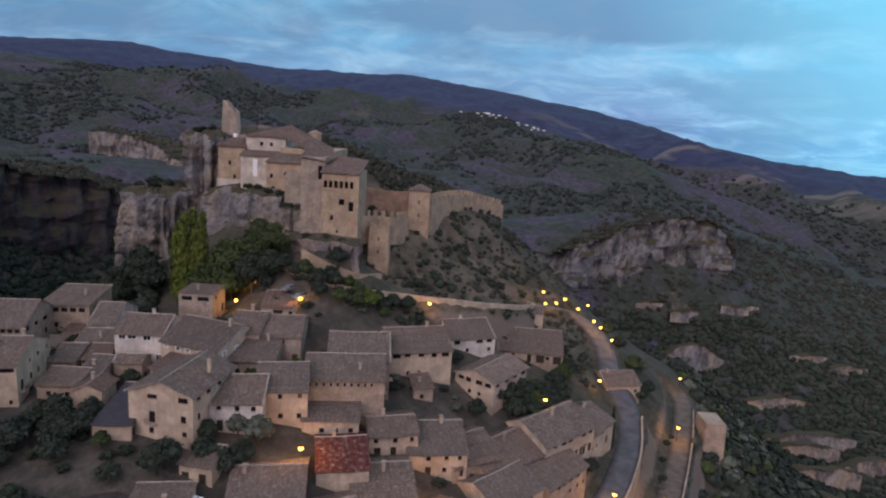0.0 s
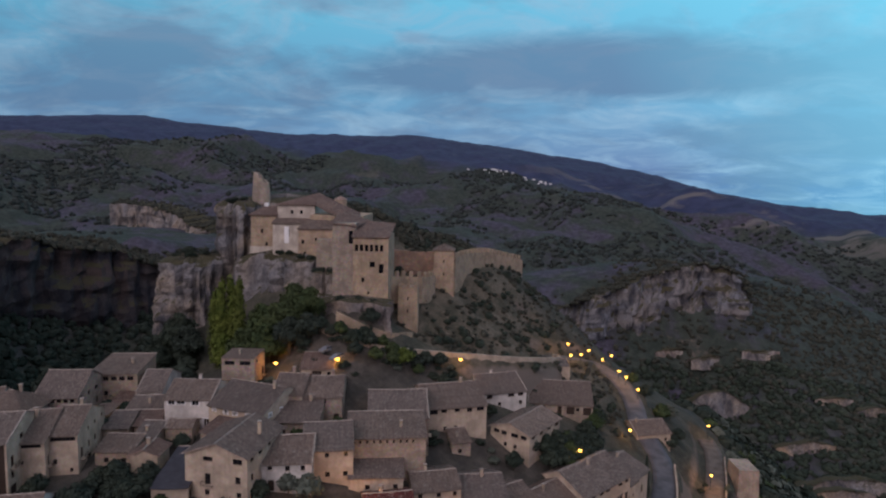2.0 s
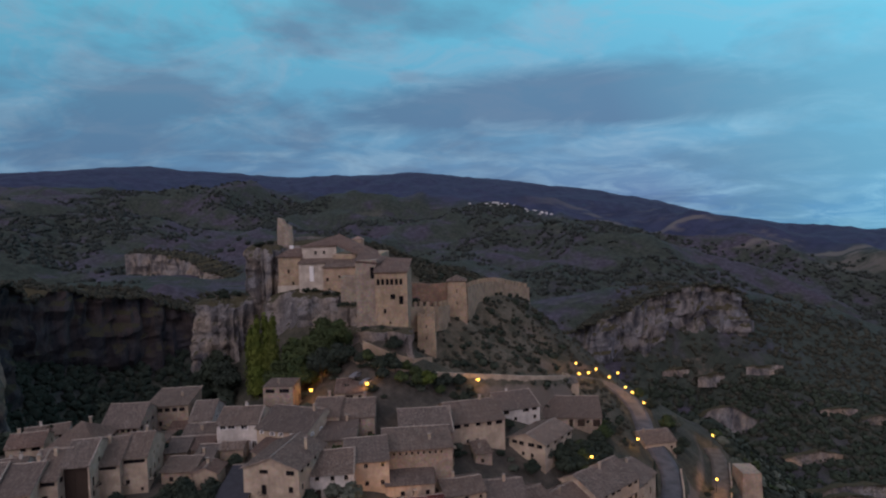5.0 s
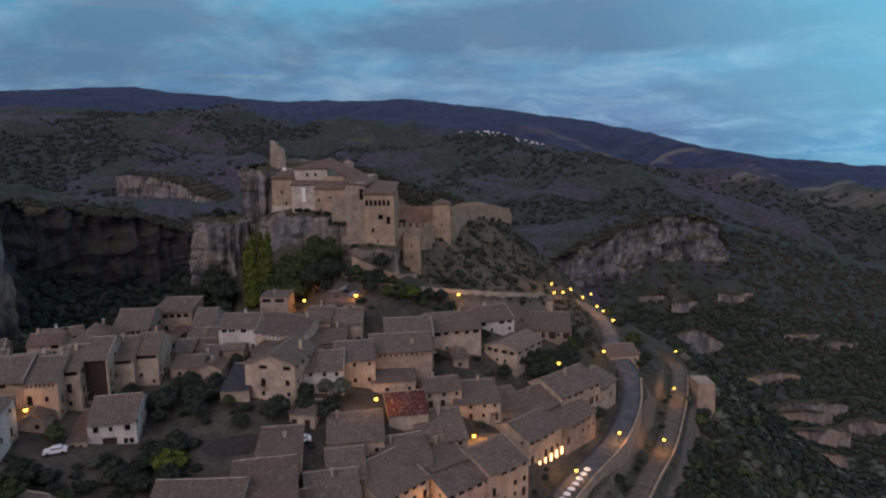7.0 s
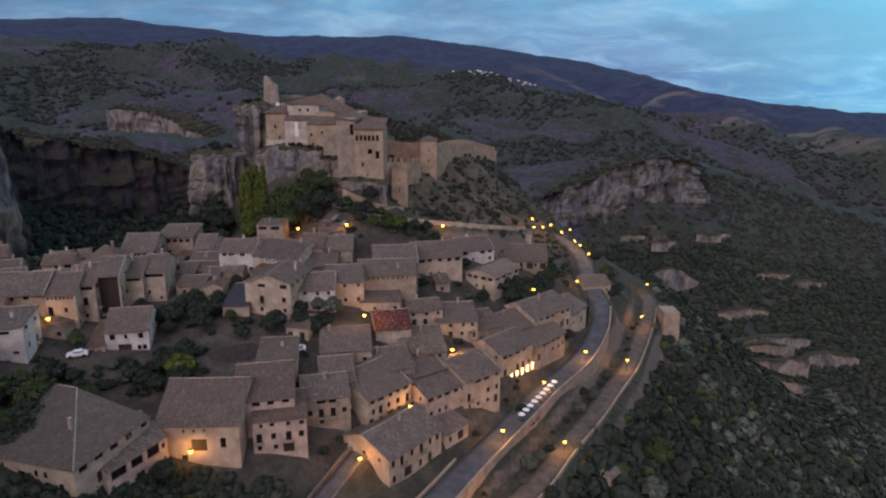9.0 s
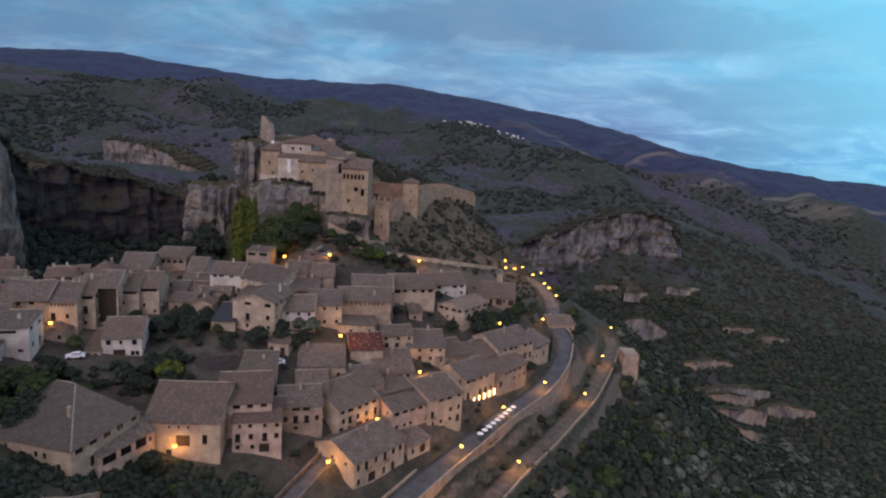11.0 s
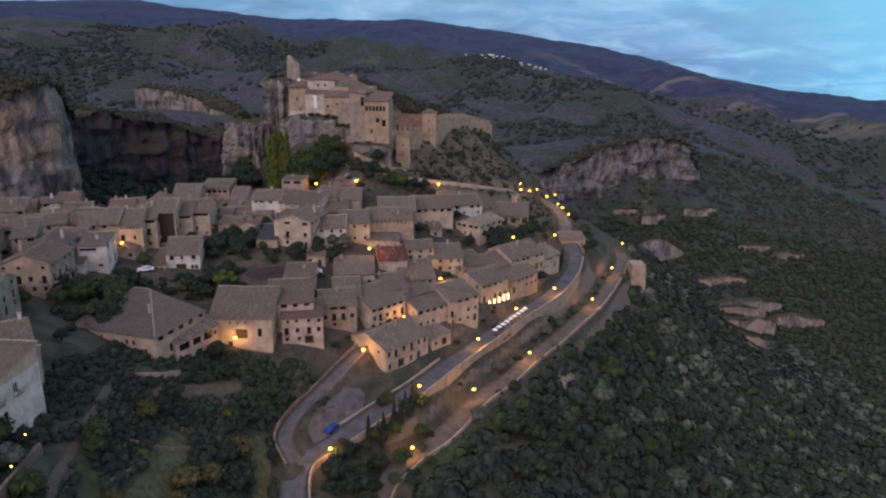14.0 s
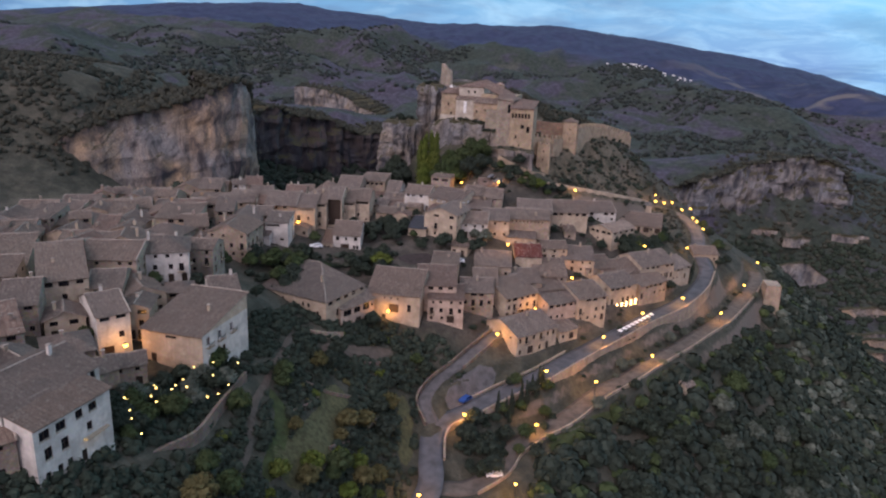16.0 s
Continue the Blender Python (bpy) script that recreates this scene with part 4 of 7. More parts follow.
make_house(3, -90.8, 55.2, 12, 8.3, 14.9, 31.0, 8.9, "gable", 3.3, 1, front=[(0.5 + 0.85 * i, 7.7, 0.45, 0.6, "window") for i in range(9)] + [(2.2, 3.9, 1.1, 2.1, "window balcony"), (5.6, 4.5, 0.8, 1.2, "window"), (1.6, 0.1, 2.6, 2.3, "door"), (5.8, 1.2, 0.7, 0.9, "window")])
make_house(2, -98.4, 53.4, 12, 10.8, 14.9, 32.0, 8.4, "gable", 3.3, 1)
make_house(3, -86.5, 60.1, 12, 4.1, 16.2, 31.5, 9.3, "gable", 3.2, 0, front=[(0.4, 8.0, 3.2, 0.8, "window"), (1.2, 4.2, 1.1, 2.0, "window balcony"), (1.3, 1.2, 0.8, 1.0, "window")])
make_house(3, -83.1, 63.8, 12, 5.5, 14.9, 31.5, 10.5, "gable", 2.9, 1, front=[(0.35, 1.0, 4.8, 9.1, "door")])
make_house(3, -80.2, 69.5, 12, 5.4, 16.2, 32.0, 8.0, "gable", 3.2, 0, front=[(0.5, 6.9, 4.3, 0.6, "window"), (1.2, 3.8, 0.6, 0.8, "window")])
make_house(3, -75.8, 72.6, 12, 5.1, 14.9, 32.1, 8.3, "gable", 2.9, 0, front=[(0.4, 7.0, 4.3, 0.75, "window"), (0.8, 2.6, 0.7, 1.0, "window"), (3.6, 1.0, 0.6, 0.8, "window")])
make_house(0, -73.0, 51.0, 14, 9.2, 13.6, 27.6, 5.4, "gable", 3.2, 0, front=[(1.0, 3.4, 1.1, 1.3, "window"), (4.0, 3.5, 0.7, 1.0, "window"), (7.0, 3.4, 1.1, 1.3, "window"), (2.6, 0.2, 2.8, 2.0, "door"), (6.6, 0.6, 0.9, 1.2, "window"), (7.7, 0.6, 0.9, 1.2, "window")])
make_house(3, -79.0, 48.6, 14, 3.6, 11.6, 26.8, 3.4, "shed", 1.6, 0, front=[(0.5, 1.2, 0.9, 1.4, "door"), (2.0, 1.6, 0.8, 0.8, "window")], chimney=False)
make_house(0, -61.0, 92.7, 3, 10.0, 12.3, 34.2, 6.5, "gable", 2.4, 0, "white_surround")
make_house(3, -49.3, 89.3, -18, 14.0, 16.2, 34.1, 6.0, "gable", 3.2, 1, "white_surround")
make_house(1, -56.1, 109.7, 0, 8.0, 7.8, 36.4, 8.6, "flat", 0.3, 0, front=[(0.7, 7.0, 2.4, 1.0, "window"), (4.4, 7.0, 2.6, 1.0, "window")])
make_house(1, -37.9, 89.9, 2, 11.5, 13.6, 33.6, 4.0, "gable", 2.7, 1)
make_house(1, -32.7, 96.9, 6, 8.3, 13.6, 34.7, 6.0, "gable", 2.7, 0)
make_house(2, -15.8, 95.7, 8, 13.1, 17.5, 29.9, 7.0, "gable", 3.5, 1, front=[(1.2, 5.7, 0.45, 0.7, "window"), (2.5, 5.7, 0.45, 0.7, "window"), (3.9, 5.7, 0.45, 0.7, "window"), (5.3, 5.7, 0.45, 0.7, "window"), (6.6, 5.7, 0.45, 0.7, "window"), (8.0, 5.7, 0.45, 0.7, "window"), (9.3, 5.7, 0.45, 0.7, "window"), (10.7, 5.7, 0.45, 0.7, "window")])
make_house(3, -3.2, 106.0, 18, 14.5, 16.2, 29.7, 6.5, "gable", 3.2, 0)
make_house(0, 9.0, 124.8, 20, 12.1, 14.9, 29.3, 4.5, "gable", 2.9, 1)
make_house(3, 9.2, 107.2, -35, 10.7, 14.9, 25.4, 5.0, "gablef", 1.9, 0)
make_house(3, -45.6, 68.9, -8, 12.0, 14.9, 30.6, 8.5, "gablef", 2.2, 1)
make_house(0, -35.9, 74.0, 8, 12.3, 13.6, 30.3, 5.5, "gable", 2.7, 0)
make_house(3, -27.7, 79.5, 12, 9.6, 15.1, 29.8, 6.5, "gable", 2.7, 1)
make_house(2, -17.3, 86.8, 8, 16.1, 9.1, 28.2, 8.0, "shed", 1.8, 0, front=[(1.2, 6.7, 0.45, 0.7, "window"), (2.5, 6.7, 0.45, 0.7, "window"), (3.9, 6.7, 0.45, 0.7, "window"), (5.3, 6.7, 0.45, 0.7, "window"), (6.6, 6.7, 0.45, 0.7, "window"), (8.0, 6.7, 0.45, 0.7, "window"), (9.3, 6.7, 0.45, 0.7, "window"), (10.7, 6.7, 0.45, 0.7, "window"), (12.0, 6.7, 0.45, 0.7, "window"), (13.3, 6.7, 0.45, 0.7, "window")])
make_house(3, -14.0, 69.3, 14, 9.1, 13.6, 22.7, 4.5, "gable", 2.7, 3, front=[], right=[])
make_house(3, 2.1, 82.6, 10, 11.8, 16.4, 19.3, 5.0, "gable", 2.9, 1)
make_house(5, -33.8, 32.4, 14, 10.7, 9.1, 14.3, 7.5, "shed", 1.5, 2)
make_house(1, -26.1, 41.7, 16, 10.3, 13.0, 14.9, 7.0, "gable", 2.6, 1)
make_house(3, -13.1, 49.2, 48, 13.2, 19.0, 13.0, 7.0, "gable", 3.5, 0)
make_house(5, -0.1, 56.1, 42, 12.9, 15.1, 11.0, 6.0, "gable", 2.7, 1)
make_house(3, 8.7, 62.4, 40, 11.8, 16.4, 9.3, 8.5, "gable", 2.9, 0)
make_house(3, -6.5, 39.4, 52, 17.0, 15.6, 6.1, 6.5, "gable", 3.1, 1, front=[(0.8, 4.3, 1.0, 1.5, "window"), (3.4, 3.6, 1.1, 2.2, "window balcony"), (6.6, 4.3, 1.0, 1.5, "window"), (9.6, 3.6, 1.1, 2.2, "window balcony"), (12.6, 4.3, 1.0, 1.4, "window"), (15.0, 4.3, 1.0, 1.4, "window"),
           (1.0, 0.6, 1.0, 1.6, "window"), (4.6, 0.1, 2.4, 2.4, "door"), (9.4, 0.5, 1.0, 1.6, "window"), (12.4, 0.1, 1.3, 2.2, "door")])
make_house(3, 2.4, 50.8, 52, 8.4, 8.6, 6.6, 3.4, "shed", 2.0, 0, front=[(1.2, 1.0, 1.0, 1.2, "window"), (4.4, 0.1, 2.2, 2.2, "door")], chimney=False)
make_house(3, -17.0, 33.6, 52, 4.6, 7.0, 4.6, 3.2, "flat", 0.3, 0, front=[(1.2, 0.4, 1.4, 2.0, "door")], right=[], chimney=False)
make_house(3, 18.9, 80.4, 46, 13.5, 13.6, 10.8, 6.5, "gable", 2.7, 1)
make_house(2, 29.9, 92.4, 50, 15.5, 13.6, 10.7, 5.0, "gable", 2.7, 0)
make_house(3, 40.1, 112.4, 54, 18.0, 13.6, 11.8, 5.0, "gable", 2.7, 1)
make_house(2, 18.6, 89.6, 44, 17.0, 14.6, 14.4, 4.6, "gable", 3.3, 0)
make_house(3, 31.4, 101.6, 44, 18.0, 14.6, 14.4, 6.0, "gable", 3.5, 1)
make_house(3, 55.4, 149.5, 14, 10.9, 11.0, 10.8, 3.5, "gable", 2.3, 0)
make_house(3, 26.9, 155.3, 0, 7.3, 7.8, 28.3, 4.0, "flat", 2.2, 1)
make_house(2, 25.1, 135.6, -4, 17.6, 18.8, 24.5, 3.0, "gable", 3.7, 0)
make_house(3, -72.9, -41.0, 0, 13.9, 16.9, 27.4, 7.5, "shed", 3.4, 0, front=[(5.6, 6.2, 2.4, 0.5, "window"), (2.0, 0.3, 1.2, 2.1, "door")], right=[(1.5, 4.6, 1.2, 2.0, "window balcony white"), (5.5, 4.6, 1.2, 2.0, "window balcony white"), (10.0, 4.6, 1.2, 2.0, "window balcony white"), (2.5, 1.2, 1.0, 1.6, "window"), (7.0, 1.2, 1.0, 1.6, "window")], flank=0)
make_house(0, -83.6, -44.0, 54, 6.2, 14.2, 29.6, 8.8, "gable", 2.6, 1)
make_house(2, -101.1, -24.6, 20, 12.9, 14.2, 35.4, 6.9, "gable", 2.6, 0)
make_house(3, -134.1, -4.3, 14, 8.7, 10.3, 35.4, 4.0, "gablef", 1.9, 1)
make_house(1, -137.6, -14.2, 34, 8.2, 11.6, 35.5, 5.1, "gablef", 1.8, 0)
make_house(0, -94.1, -14.5, 34, 11.9, 12.9, 34.3, 7.8, "hip", 2.6, 1)
make_house(2, -97.0, 18.2, 10, 11.6, 14.2, 31.2, 7.8, "gablef", 2.4, 0)
make_house(0, -101.0, 31.5, 17, 9.7, 12.9, 31.6, 7.4, "gablef", 2.2, 1)
make_house(1, -167.2, 21.2, 29, 11.4, 11.6, 33.7, 4.7, "gable", 2.1, 0)
make_house(2, -160.3, 32.1, 30, 11.5, 12.9, 33.4, 5.1, "gable", 2.3, 1)
make_house(0, -136.9, 31.6, 44, 8.2, 11.6, 34.6, 5.3, "gable", 2.1, 0)
make_house(4, -131.1, 39.0, 24, 9.7, 11.6, 34.6, 4.1, "gable", 2.1, 1)
make_house(4, -130.2, 60.5, 24, 13.5, 9.1, 33.5, 5.0, "flat", 2.5, 0)
make_house(3, -113.0, 53.6, 26, 8.5, 10.4, 34.0, 6.0, "gable", 2.1, 1)
make_house(5, -37.5, 35.1, 14, 12.1, 11.7, 16.2, 8.6, "shed", 2.6, 2)
make_house(0, -75.6, -17.1, 40, 6.7, 11.7, 29.1, 6.0, "gable", 2.3, 1)
make_house(3, -99.3, -39.2, 45, 9.2, 18.1, 34.4, 7.7, "shed", 3.4, 0)
make_house(1, -98.5, -51.3, 37, 6.5, 15.5, 34.3, 6.5, "gable", 2.9, 1)
make_house(1, -67.5, -84.8, 55, 4.2, 10.4, 31.2, 6.0, "gable", 2.1, 0)
make_house(1, -110.7, 5.2, 10, 11.7, 11.6, 34.6, 5.0, "hip", 2.3, 1)
make_house(2, -115.6, 20.6, 19, 12.3, 11.6, 35.4, 5.5, "shed", 2.1, 0)
make_house(0, -128.9, 13.8, 17, 10.3, 11.6, 35.3, 3.7, "gablef", 2.3, 1)
make_house(2, -142.6, 10.3, 34, 11.7, 12.9, 34.8, 3.9, "hip", 2.6, 1)
make_house(2, -123.0, -32.2, 36, 9.9, 16.8, 36.0, 4.2, "shed", 3.1, 0)
make_house(0, -160.2, 2.5, 28, 10.3, 12.9, 34.8, 4.3, "gablef", 2.3, 1)
make_house(1, -98.2, 7.9, 35, 5.1, 12.9, 32.0, 5.3, "gablef", 1.0, 0)
make_house(1, -107.7, 19.4, 35, 6.6, 12.9, 34.3, 5.2, "gable", 2.3, 0)
make_house(3, -38.4, 48.6, 10, 8.8, 10.6, 22.1, 5.6, "shed", 0.7, 0, front=[(5.6, 3.0, 2.2, 1.5, "window"), (6.4, 0.6, 0.7, 0.8, "window")])
make_house(0, -24.5, 47.4, 14, 7.9, 16.4, 16.8, 6.0, "gable", 2.9, 0)
make_house(3, -5.0, 59.6, 38, 10.9, 16.4, 14.7, 5.0, "gable", 2.9, 0)
make_house(1, -12.7, 56.4, 24, 10.2, 15.1, 16.5, 5.5, "gable", 2.7, 1)
make_house(2, -24.4, 58.0, 10, 12.1, 16.4, 22.0, 4.0, "gable", 2.9, 1)
make_house(2, -5.9, 65.6, 14, 11.2, 19.0, 17.4, 5.0, "gable", 3.5, 0)
make_house(2, 10.4, 86.1, 34, 12.1, 15.1, 17.1, 4.0, "gable", 2.7, 0)
make_house(3, -18.5, 80.3, 8, 10.7, 9.3, 27.2, 3.5, "shed", 1.5, 1)
make_house(3, -53.4, 67.4, 6, 6.4, 14.6, 30.4, 3.2, "shed", 1.0, 4, front=[(1.0, 1.2, 1.5, 0.9, "window")])
make_house(2, -40.4, 95.9, 0, 6.7, 13.6, 35.3, 6.0, "gable", 2.7, 0)
make_house(0, -92.0, 38.6, 14, 7.2, 9.4, 28.8, 9.4, "shed", 1.2, 1, front=[(0.4, 7.9, 4.2, 0.7, "window"), (4.7, 3.4, 1.2, 0.7, "window"), (0.6, 3.6, 1.0, 2.2, "window balcony"), (1.4, 0.2, 2.6, 2.0, "door")])
make_house(0, -94.6, 34.6, 14, 4.0, 5.0, 27.2, 7.4, "shed", 0.8, 1, front=[(0.9, 4.8, 1.3, 1.2, "window"), (1.4, 1.6, 0.7, 0.7, "window")], chimney=False)

# the row above the gully and the tall house over the restaurant garden
make_house(3, -72.6, 11.0, -14, 23.0, 18.3, 20.0, 5.5, "halfhip", 3.8, 1, front=[(1.6, 3.2, 1.5, 1.4, "window"), (4.6, 0.1, 1.3, 2.2, "door"), (7.5, 3.4, 0.7, 0.9, "window"), (11.0, 2.6, 1.6, 0.8, "window"), (14.5, 2.8, 0.8, 1.2, "window"), (16.5, 2.8, 0.8, 1.2, "window"), (19.5, 0.3, 1.0, 2.0, "door")], sink=6.0)
make_house(5, -56.6, 19.6, 67, 13.6, 6.0, 15.0, 6.9, "shed", 3.2, 1, front=[(1.0, 4.3, 3.2, 1.7, "window"), (5.2, 4.3, 2.6, 1.7, "window"), (8.8, 4.2, 2.8, 2.0, "window"), (1.4, 0.6, 2.4, 2.2, "door"), (6.0, 0.8, 2.0, 2.0, "door"), (12.2, 4.6, 0.8, 1.0, "window")], sink=4.0)
make_house(3, -48.6, 27.5, 4, 16.0, 20.0, 14.2, 9.0, "gable", 5.0, 0, front=[(1.0, 6.9, 0.6, 0.7, "window"), (1.0, 4.2, 0.7, 0.9, "window"), (5.0, 7.3, 0.5, 0.6, "window"), (7.0, 7.3, 0.5, 0.6, "window"), (9.0, 7.3, 0.5, 0.6, "window"), (6.6, 3.2, 3.0, 2.6, "door"), (12.2, 3.8, 1.1, 2.2, "window"), (4.5, 0.4, 1.2, 2.0, "door")], right=[], sink=5.0)
make_house(0, -63.4, -76.0, 87, 13.5, 4.8, 28.0, 10.6, "shed", 1.2, 0, front=[(0.9, 8.2, 1.7, 1.5, "window"), (3.6, 8.2, 1.7, 1.5, "window"), (1.4, 5.0, 1.3, 1.9, "window"), (4.2, 5.0, 1.3, 1.9, "window"), (1.2, 1.6, 0.9, 1.6, "window"), (3.2, 1.6, 0.9, 1.6, "window"), (4.9, 1.6, 0.9, 1.6, "window"),
           (7.0, 8.4, 1.3, 1.4, "window"), (9.4, 8.4, 1.5, 1.4, "window"), (8.8, 5.6, 1.0, 1.4, "window"), (7.4, 1.0, 1.0, 2.1, "door")], right=[], sink=5.0, chimney=False)
make_house(0, -68.3, -74.2, 87, 17.0, 13.0, 30.0, 10.0, "gable", 2.6, 1, front=[(15.2, 8.2, 1.0, 1.2, "window")], right=[(2.0, 6.0, 0.9, 1.3, "window"), (5.0, 6.0, 0.9, 1.3, "window"), (3.5, 2.5, 1.0, 1.6, "window")], sink=5.0)
# the closely packed houses between
make_house(0, -103.4, -68.2, 54, 8.6, 7.2, 36.3, 7.1, "shed", 1.9, 1)
make_house(1, -118.2, -19.4, 5, 6.9, 10.8, 35.8, 6.0, "gablef", 1.5, 2)
make_house(3, -150.3, -29.0, 23, 8.8, 8.3, 35.7, 6.2, "gablef", 1.9, 1)
make_house(3, -145.0, -20.2, 15, 6.6, 10.9, 35.6, 4.0, "gablef", 1.4, 1)
make_house(3, -139.3, 79.7, 20, 7.6, 8.9, 32.3, 6.2, "gable", 1.8, 0)
make_house(3, -152.2, -39.9, 29, 6.6, 9.7, 35.8, 5.4, "gable", 1.7, 0)
make_house(1, -127.6, 87.5, 29, 6.4, 10.8, 32.7, 6.8, "gable", 2.2, 2)
make_house(2, -119.0, 77.6, 24, 8.3, 10.7, 33.2, 5.0, "gable", 2.1, 1)
make_house(0, -111.3, 97.0, 27, 9.9, 7.5, 32.6, 4.5, "gable", 1.5, 0)
make_house(3, -103.2, -56.1, 63, 7.7, 10.2, 35.3, 5.2, "hip", 2.0, 1)
make_house(2, -142.0, -67.6, 32, 9.7, 8.8, 37.0, 7.0, "shed", 2.3, 0)
make_house(3, -107.5, 83.7, 19, 7.7, 9.0, 33.1, 5.9, "gable", 1.8, 2)
make_house(3, -114.6, -42.5, 33, 8.5, 9.7, 35.9, 5.9, "shed", 1.7, 0)
make_house(3, -134.0, -41.0, 26, 9.4, 10.3, 36.0, 7.0, "shed", 1.8, 0)
make_house(3, -139.5, -32.6, 32, 6.7, 7.4, 35.8, 6.7, "shed", 1.9, 0)
make_house(1, -126.3, 74.0, 28, 5.5, 8.0, 33.1, 4.3, "gable", 1.6, 1)
make_house(3, -135.9, -53.2, 51, 9.2, 9.4, 36.3, 7.0, "hip", 1.8, 0)
make_house(0, -121.7, -57.8, 35, 10.9, 11.4, 36.5, 7.2, "gablef", 2.4, 0)
make_house(1, -146.3, 59.2, 19, 8.3, 7.7, 32.7, 4.8, "gable", 1.5, 1)
make_house(2, -124.4, -10.1, 23, 7.0, 11.1, 35.6, 4.4, "gable", 2.0, 0)
make_house(3, -167.9, -31.5, 14, 8.0, 8.5, 36.7, 7.1, "gablef", 1.8, 2)
make_house(2, -161.4, -62.6, 20, 9.4, 10.5, 36.3, 6.3, "gable", 1.9, 1)
make_house(3, -87.3, -30.4, 52, 9.5, 10.6, 32.4, 4.8, "gablef", 2.1, 0)
make_house(1, -148.5, 43.5, 20, 10.7, 12.1, 33.3, 5.8, "gablef", 2.4, 1)
make_house(1, -92.7, -60.7, 53, 7.2, 10.1, 34.2, 5.0, "shed", 2.6, 2)
make_house(3, -84.4, -75.6, 54, 8.0, 10.2, 35.1, 4.6, "shed", 1.8, 1)
make_house(1, -121.9, -71.9, 34, 8.9, 10.7, 37.3, 4.8, "gable", 1.9, 1)
make_house(3, -163.5, 55.3, 22, 6.7, 7.9, 32.4, 5.8, "gable", 1.6, 1)
make_house(1, -130.7, -64.3, 47, 7.6, 10.2, 36.9, 3.9, "gablef", 1.6, 2)
make_house(1, -145.5, -55.7, 36, 7.4, 7.0, 36.2, 5.7, "shed", 1.8, 0)
make_house(1, -80.3, -58.3, 50, 7.6, 9.9, 31.1, 5.7, "hip", 1.9, 1)
make_house(2, -149.2, 32.9, 30, 10.0, 9.2, 33.8, 5.2, "gable", 1.6, 0)
make_house(3, -105.3, 58.5, 16, 7.7, 10.6, 33.4, 5.8, "gable", 2.1, 2)
make_house(2, -93.7, -34.3, 30, 7.0, 12.0, 33.6, 6.0, "gable", 2.2, 1)
make_house(3, -156.9, -50.9, 32, 9.8, 9.0, 35.8, 4.5, "gable", 1.6, 1)
make_house(0, -103.2, -80.0, 59, 9.3, 9.7, 37.1, 6.0, "gable", 1.7, 2)
make_house(0, -119.3, 66.9, 29, 8.6, 9.1, 33.5, 5.1, "gable", 1.8, 1)
make_house(1, -108.5, 35.4, 24, 5.7, 10.5, 35.1, 5.8, "shed", 2.7, 1)
make_house(2, -125.6, 49.4, 25, 8.0, 8.5, 34.3, 4.4, "gable", 1.5, 0)
make_house(2, -156.3, 23.7, 10, 6.8, 9.8, 33.8, 5.6, "gable", 1.7, 1)
make_house(2, -159.3, -21.7, 19, 9.9, 11.3, 35.8, 6.5, "gablef", 1.8, 1)
make_house(2, -110.9, 70.3, 28, 5.6, 7.7, 33.4, 5.7, "gable", 1.5, 1)
make_house(1, -167.3, -49.5, 10, 7.2, 8.7, 36.3, 7.1, "gablef", 1.6, 2)
make_house(2, -125.4, 0.8, 22, 5.9, 10.4, 35.4, 4.3, "shed", 2.7, 2)
make_house(1, -154.7, 64.8, 18, 7.7, 8.9, 32.0, 4.8, "gable", 1.8, 0)
make_house(1, -125.4, 28.0, 35, 7.7, 10.6, 35.4, 4.3, "gablef", 1.7, 0)
make_house(2, -136.5, 69.9, 20, 8.3, 8.7, 32.8, 7.1, "shed", 2.2, 1)
make_house(1, -151.1, -9.4, 33, 7.3, 9.2, 35.3, 4.8, "gable", 1.6, 0)
make_house(1, -150.0, 3.9, 15, 8.1, 11.6, 34.8, 6.2, "shed", 2.1, 1)
make_house(3, -164.8, -10.7, 15, 7.6, 11.3, 35.7, 6.6, "gable", 2.0, 0)
make_house(0, -90.2, -83.5, 52, 6.9, 11.8, 36.6, 5.3, "gablef", 1.5, 0)
make_house(2, -163.7, -38.5, 24, 10.8, 8.7, 36.3, 6.6, "gablef", 2.0, 0)
make_house(3, -110.7, -63.5, 46, 10.6, 10.0, 36.5, 5.0, "gablef", 2.4, 1)
make_house(2, -140.1, 48.7, 20, 7.2, 9.4, 33.6, 6.8, "gable", 1.6, 0)
make_house(2, -102.3, 44.2, 15, 9.0, 10.5, 33.5, 5.0, "gable", 1.9, 1)
make_house(1, -94.3, -1.6, 14, 9.7, 9.0, 32.6, 7.1, "gable", 1.6, 0)
make_house(3, -107.5, -12.1, 31, 10.3, 8.4, 35.3, 6.5, "gablef", 2.3, 0)
make_house(1, -146.5, 70.5, 19, 8.9, 10.7, 32.2, 6.8, "gablef", 1.8, 0)
make_house(1, -153.5, -60.3, 16, 6.7, 10.2, 36.2, 4.7, "gablef", 1.4, 2)
make_house(3, -147.7, 24.2, 29, 7.3, 9.2, 34.2, 5.0, "gablef", 1.6, 1)
make_house(1, -82.1, -66.7, 71, 10.1, 9.6, 33.3, 3.8, "gablef", 2.3, 1)
make_house(3, -155.6, 56.4, 24, 5.9, 7.4, 32.4, 5.4, "gable", 1.5, 1)
make_house(1, -118.5, 31.0, 26, 7.8, 11.4, 35.7, 4.3, "shed", 2.0, 2)
make_house(2, -136.0, 22.2, 29, 6.7, 8.4, 34.9, 5.1, "shed", 2.2, 0)
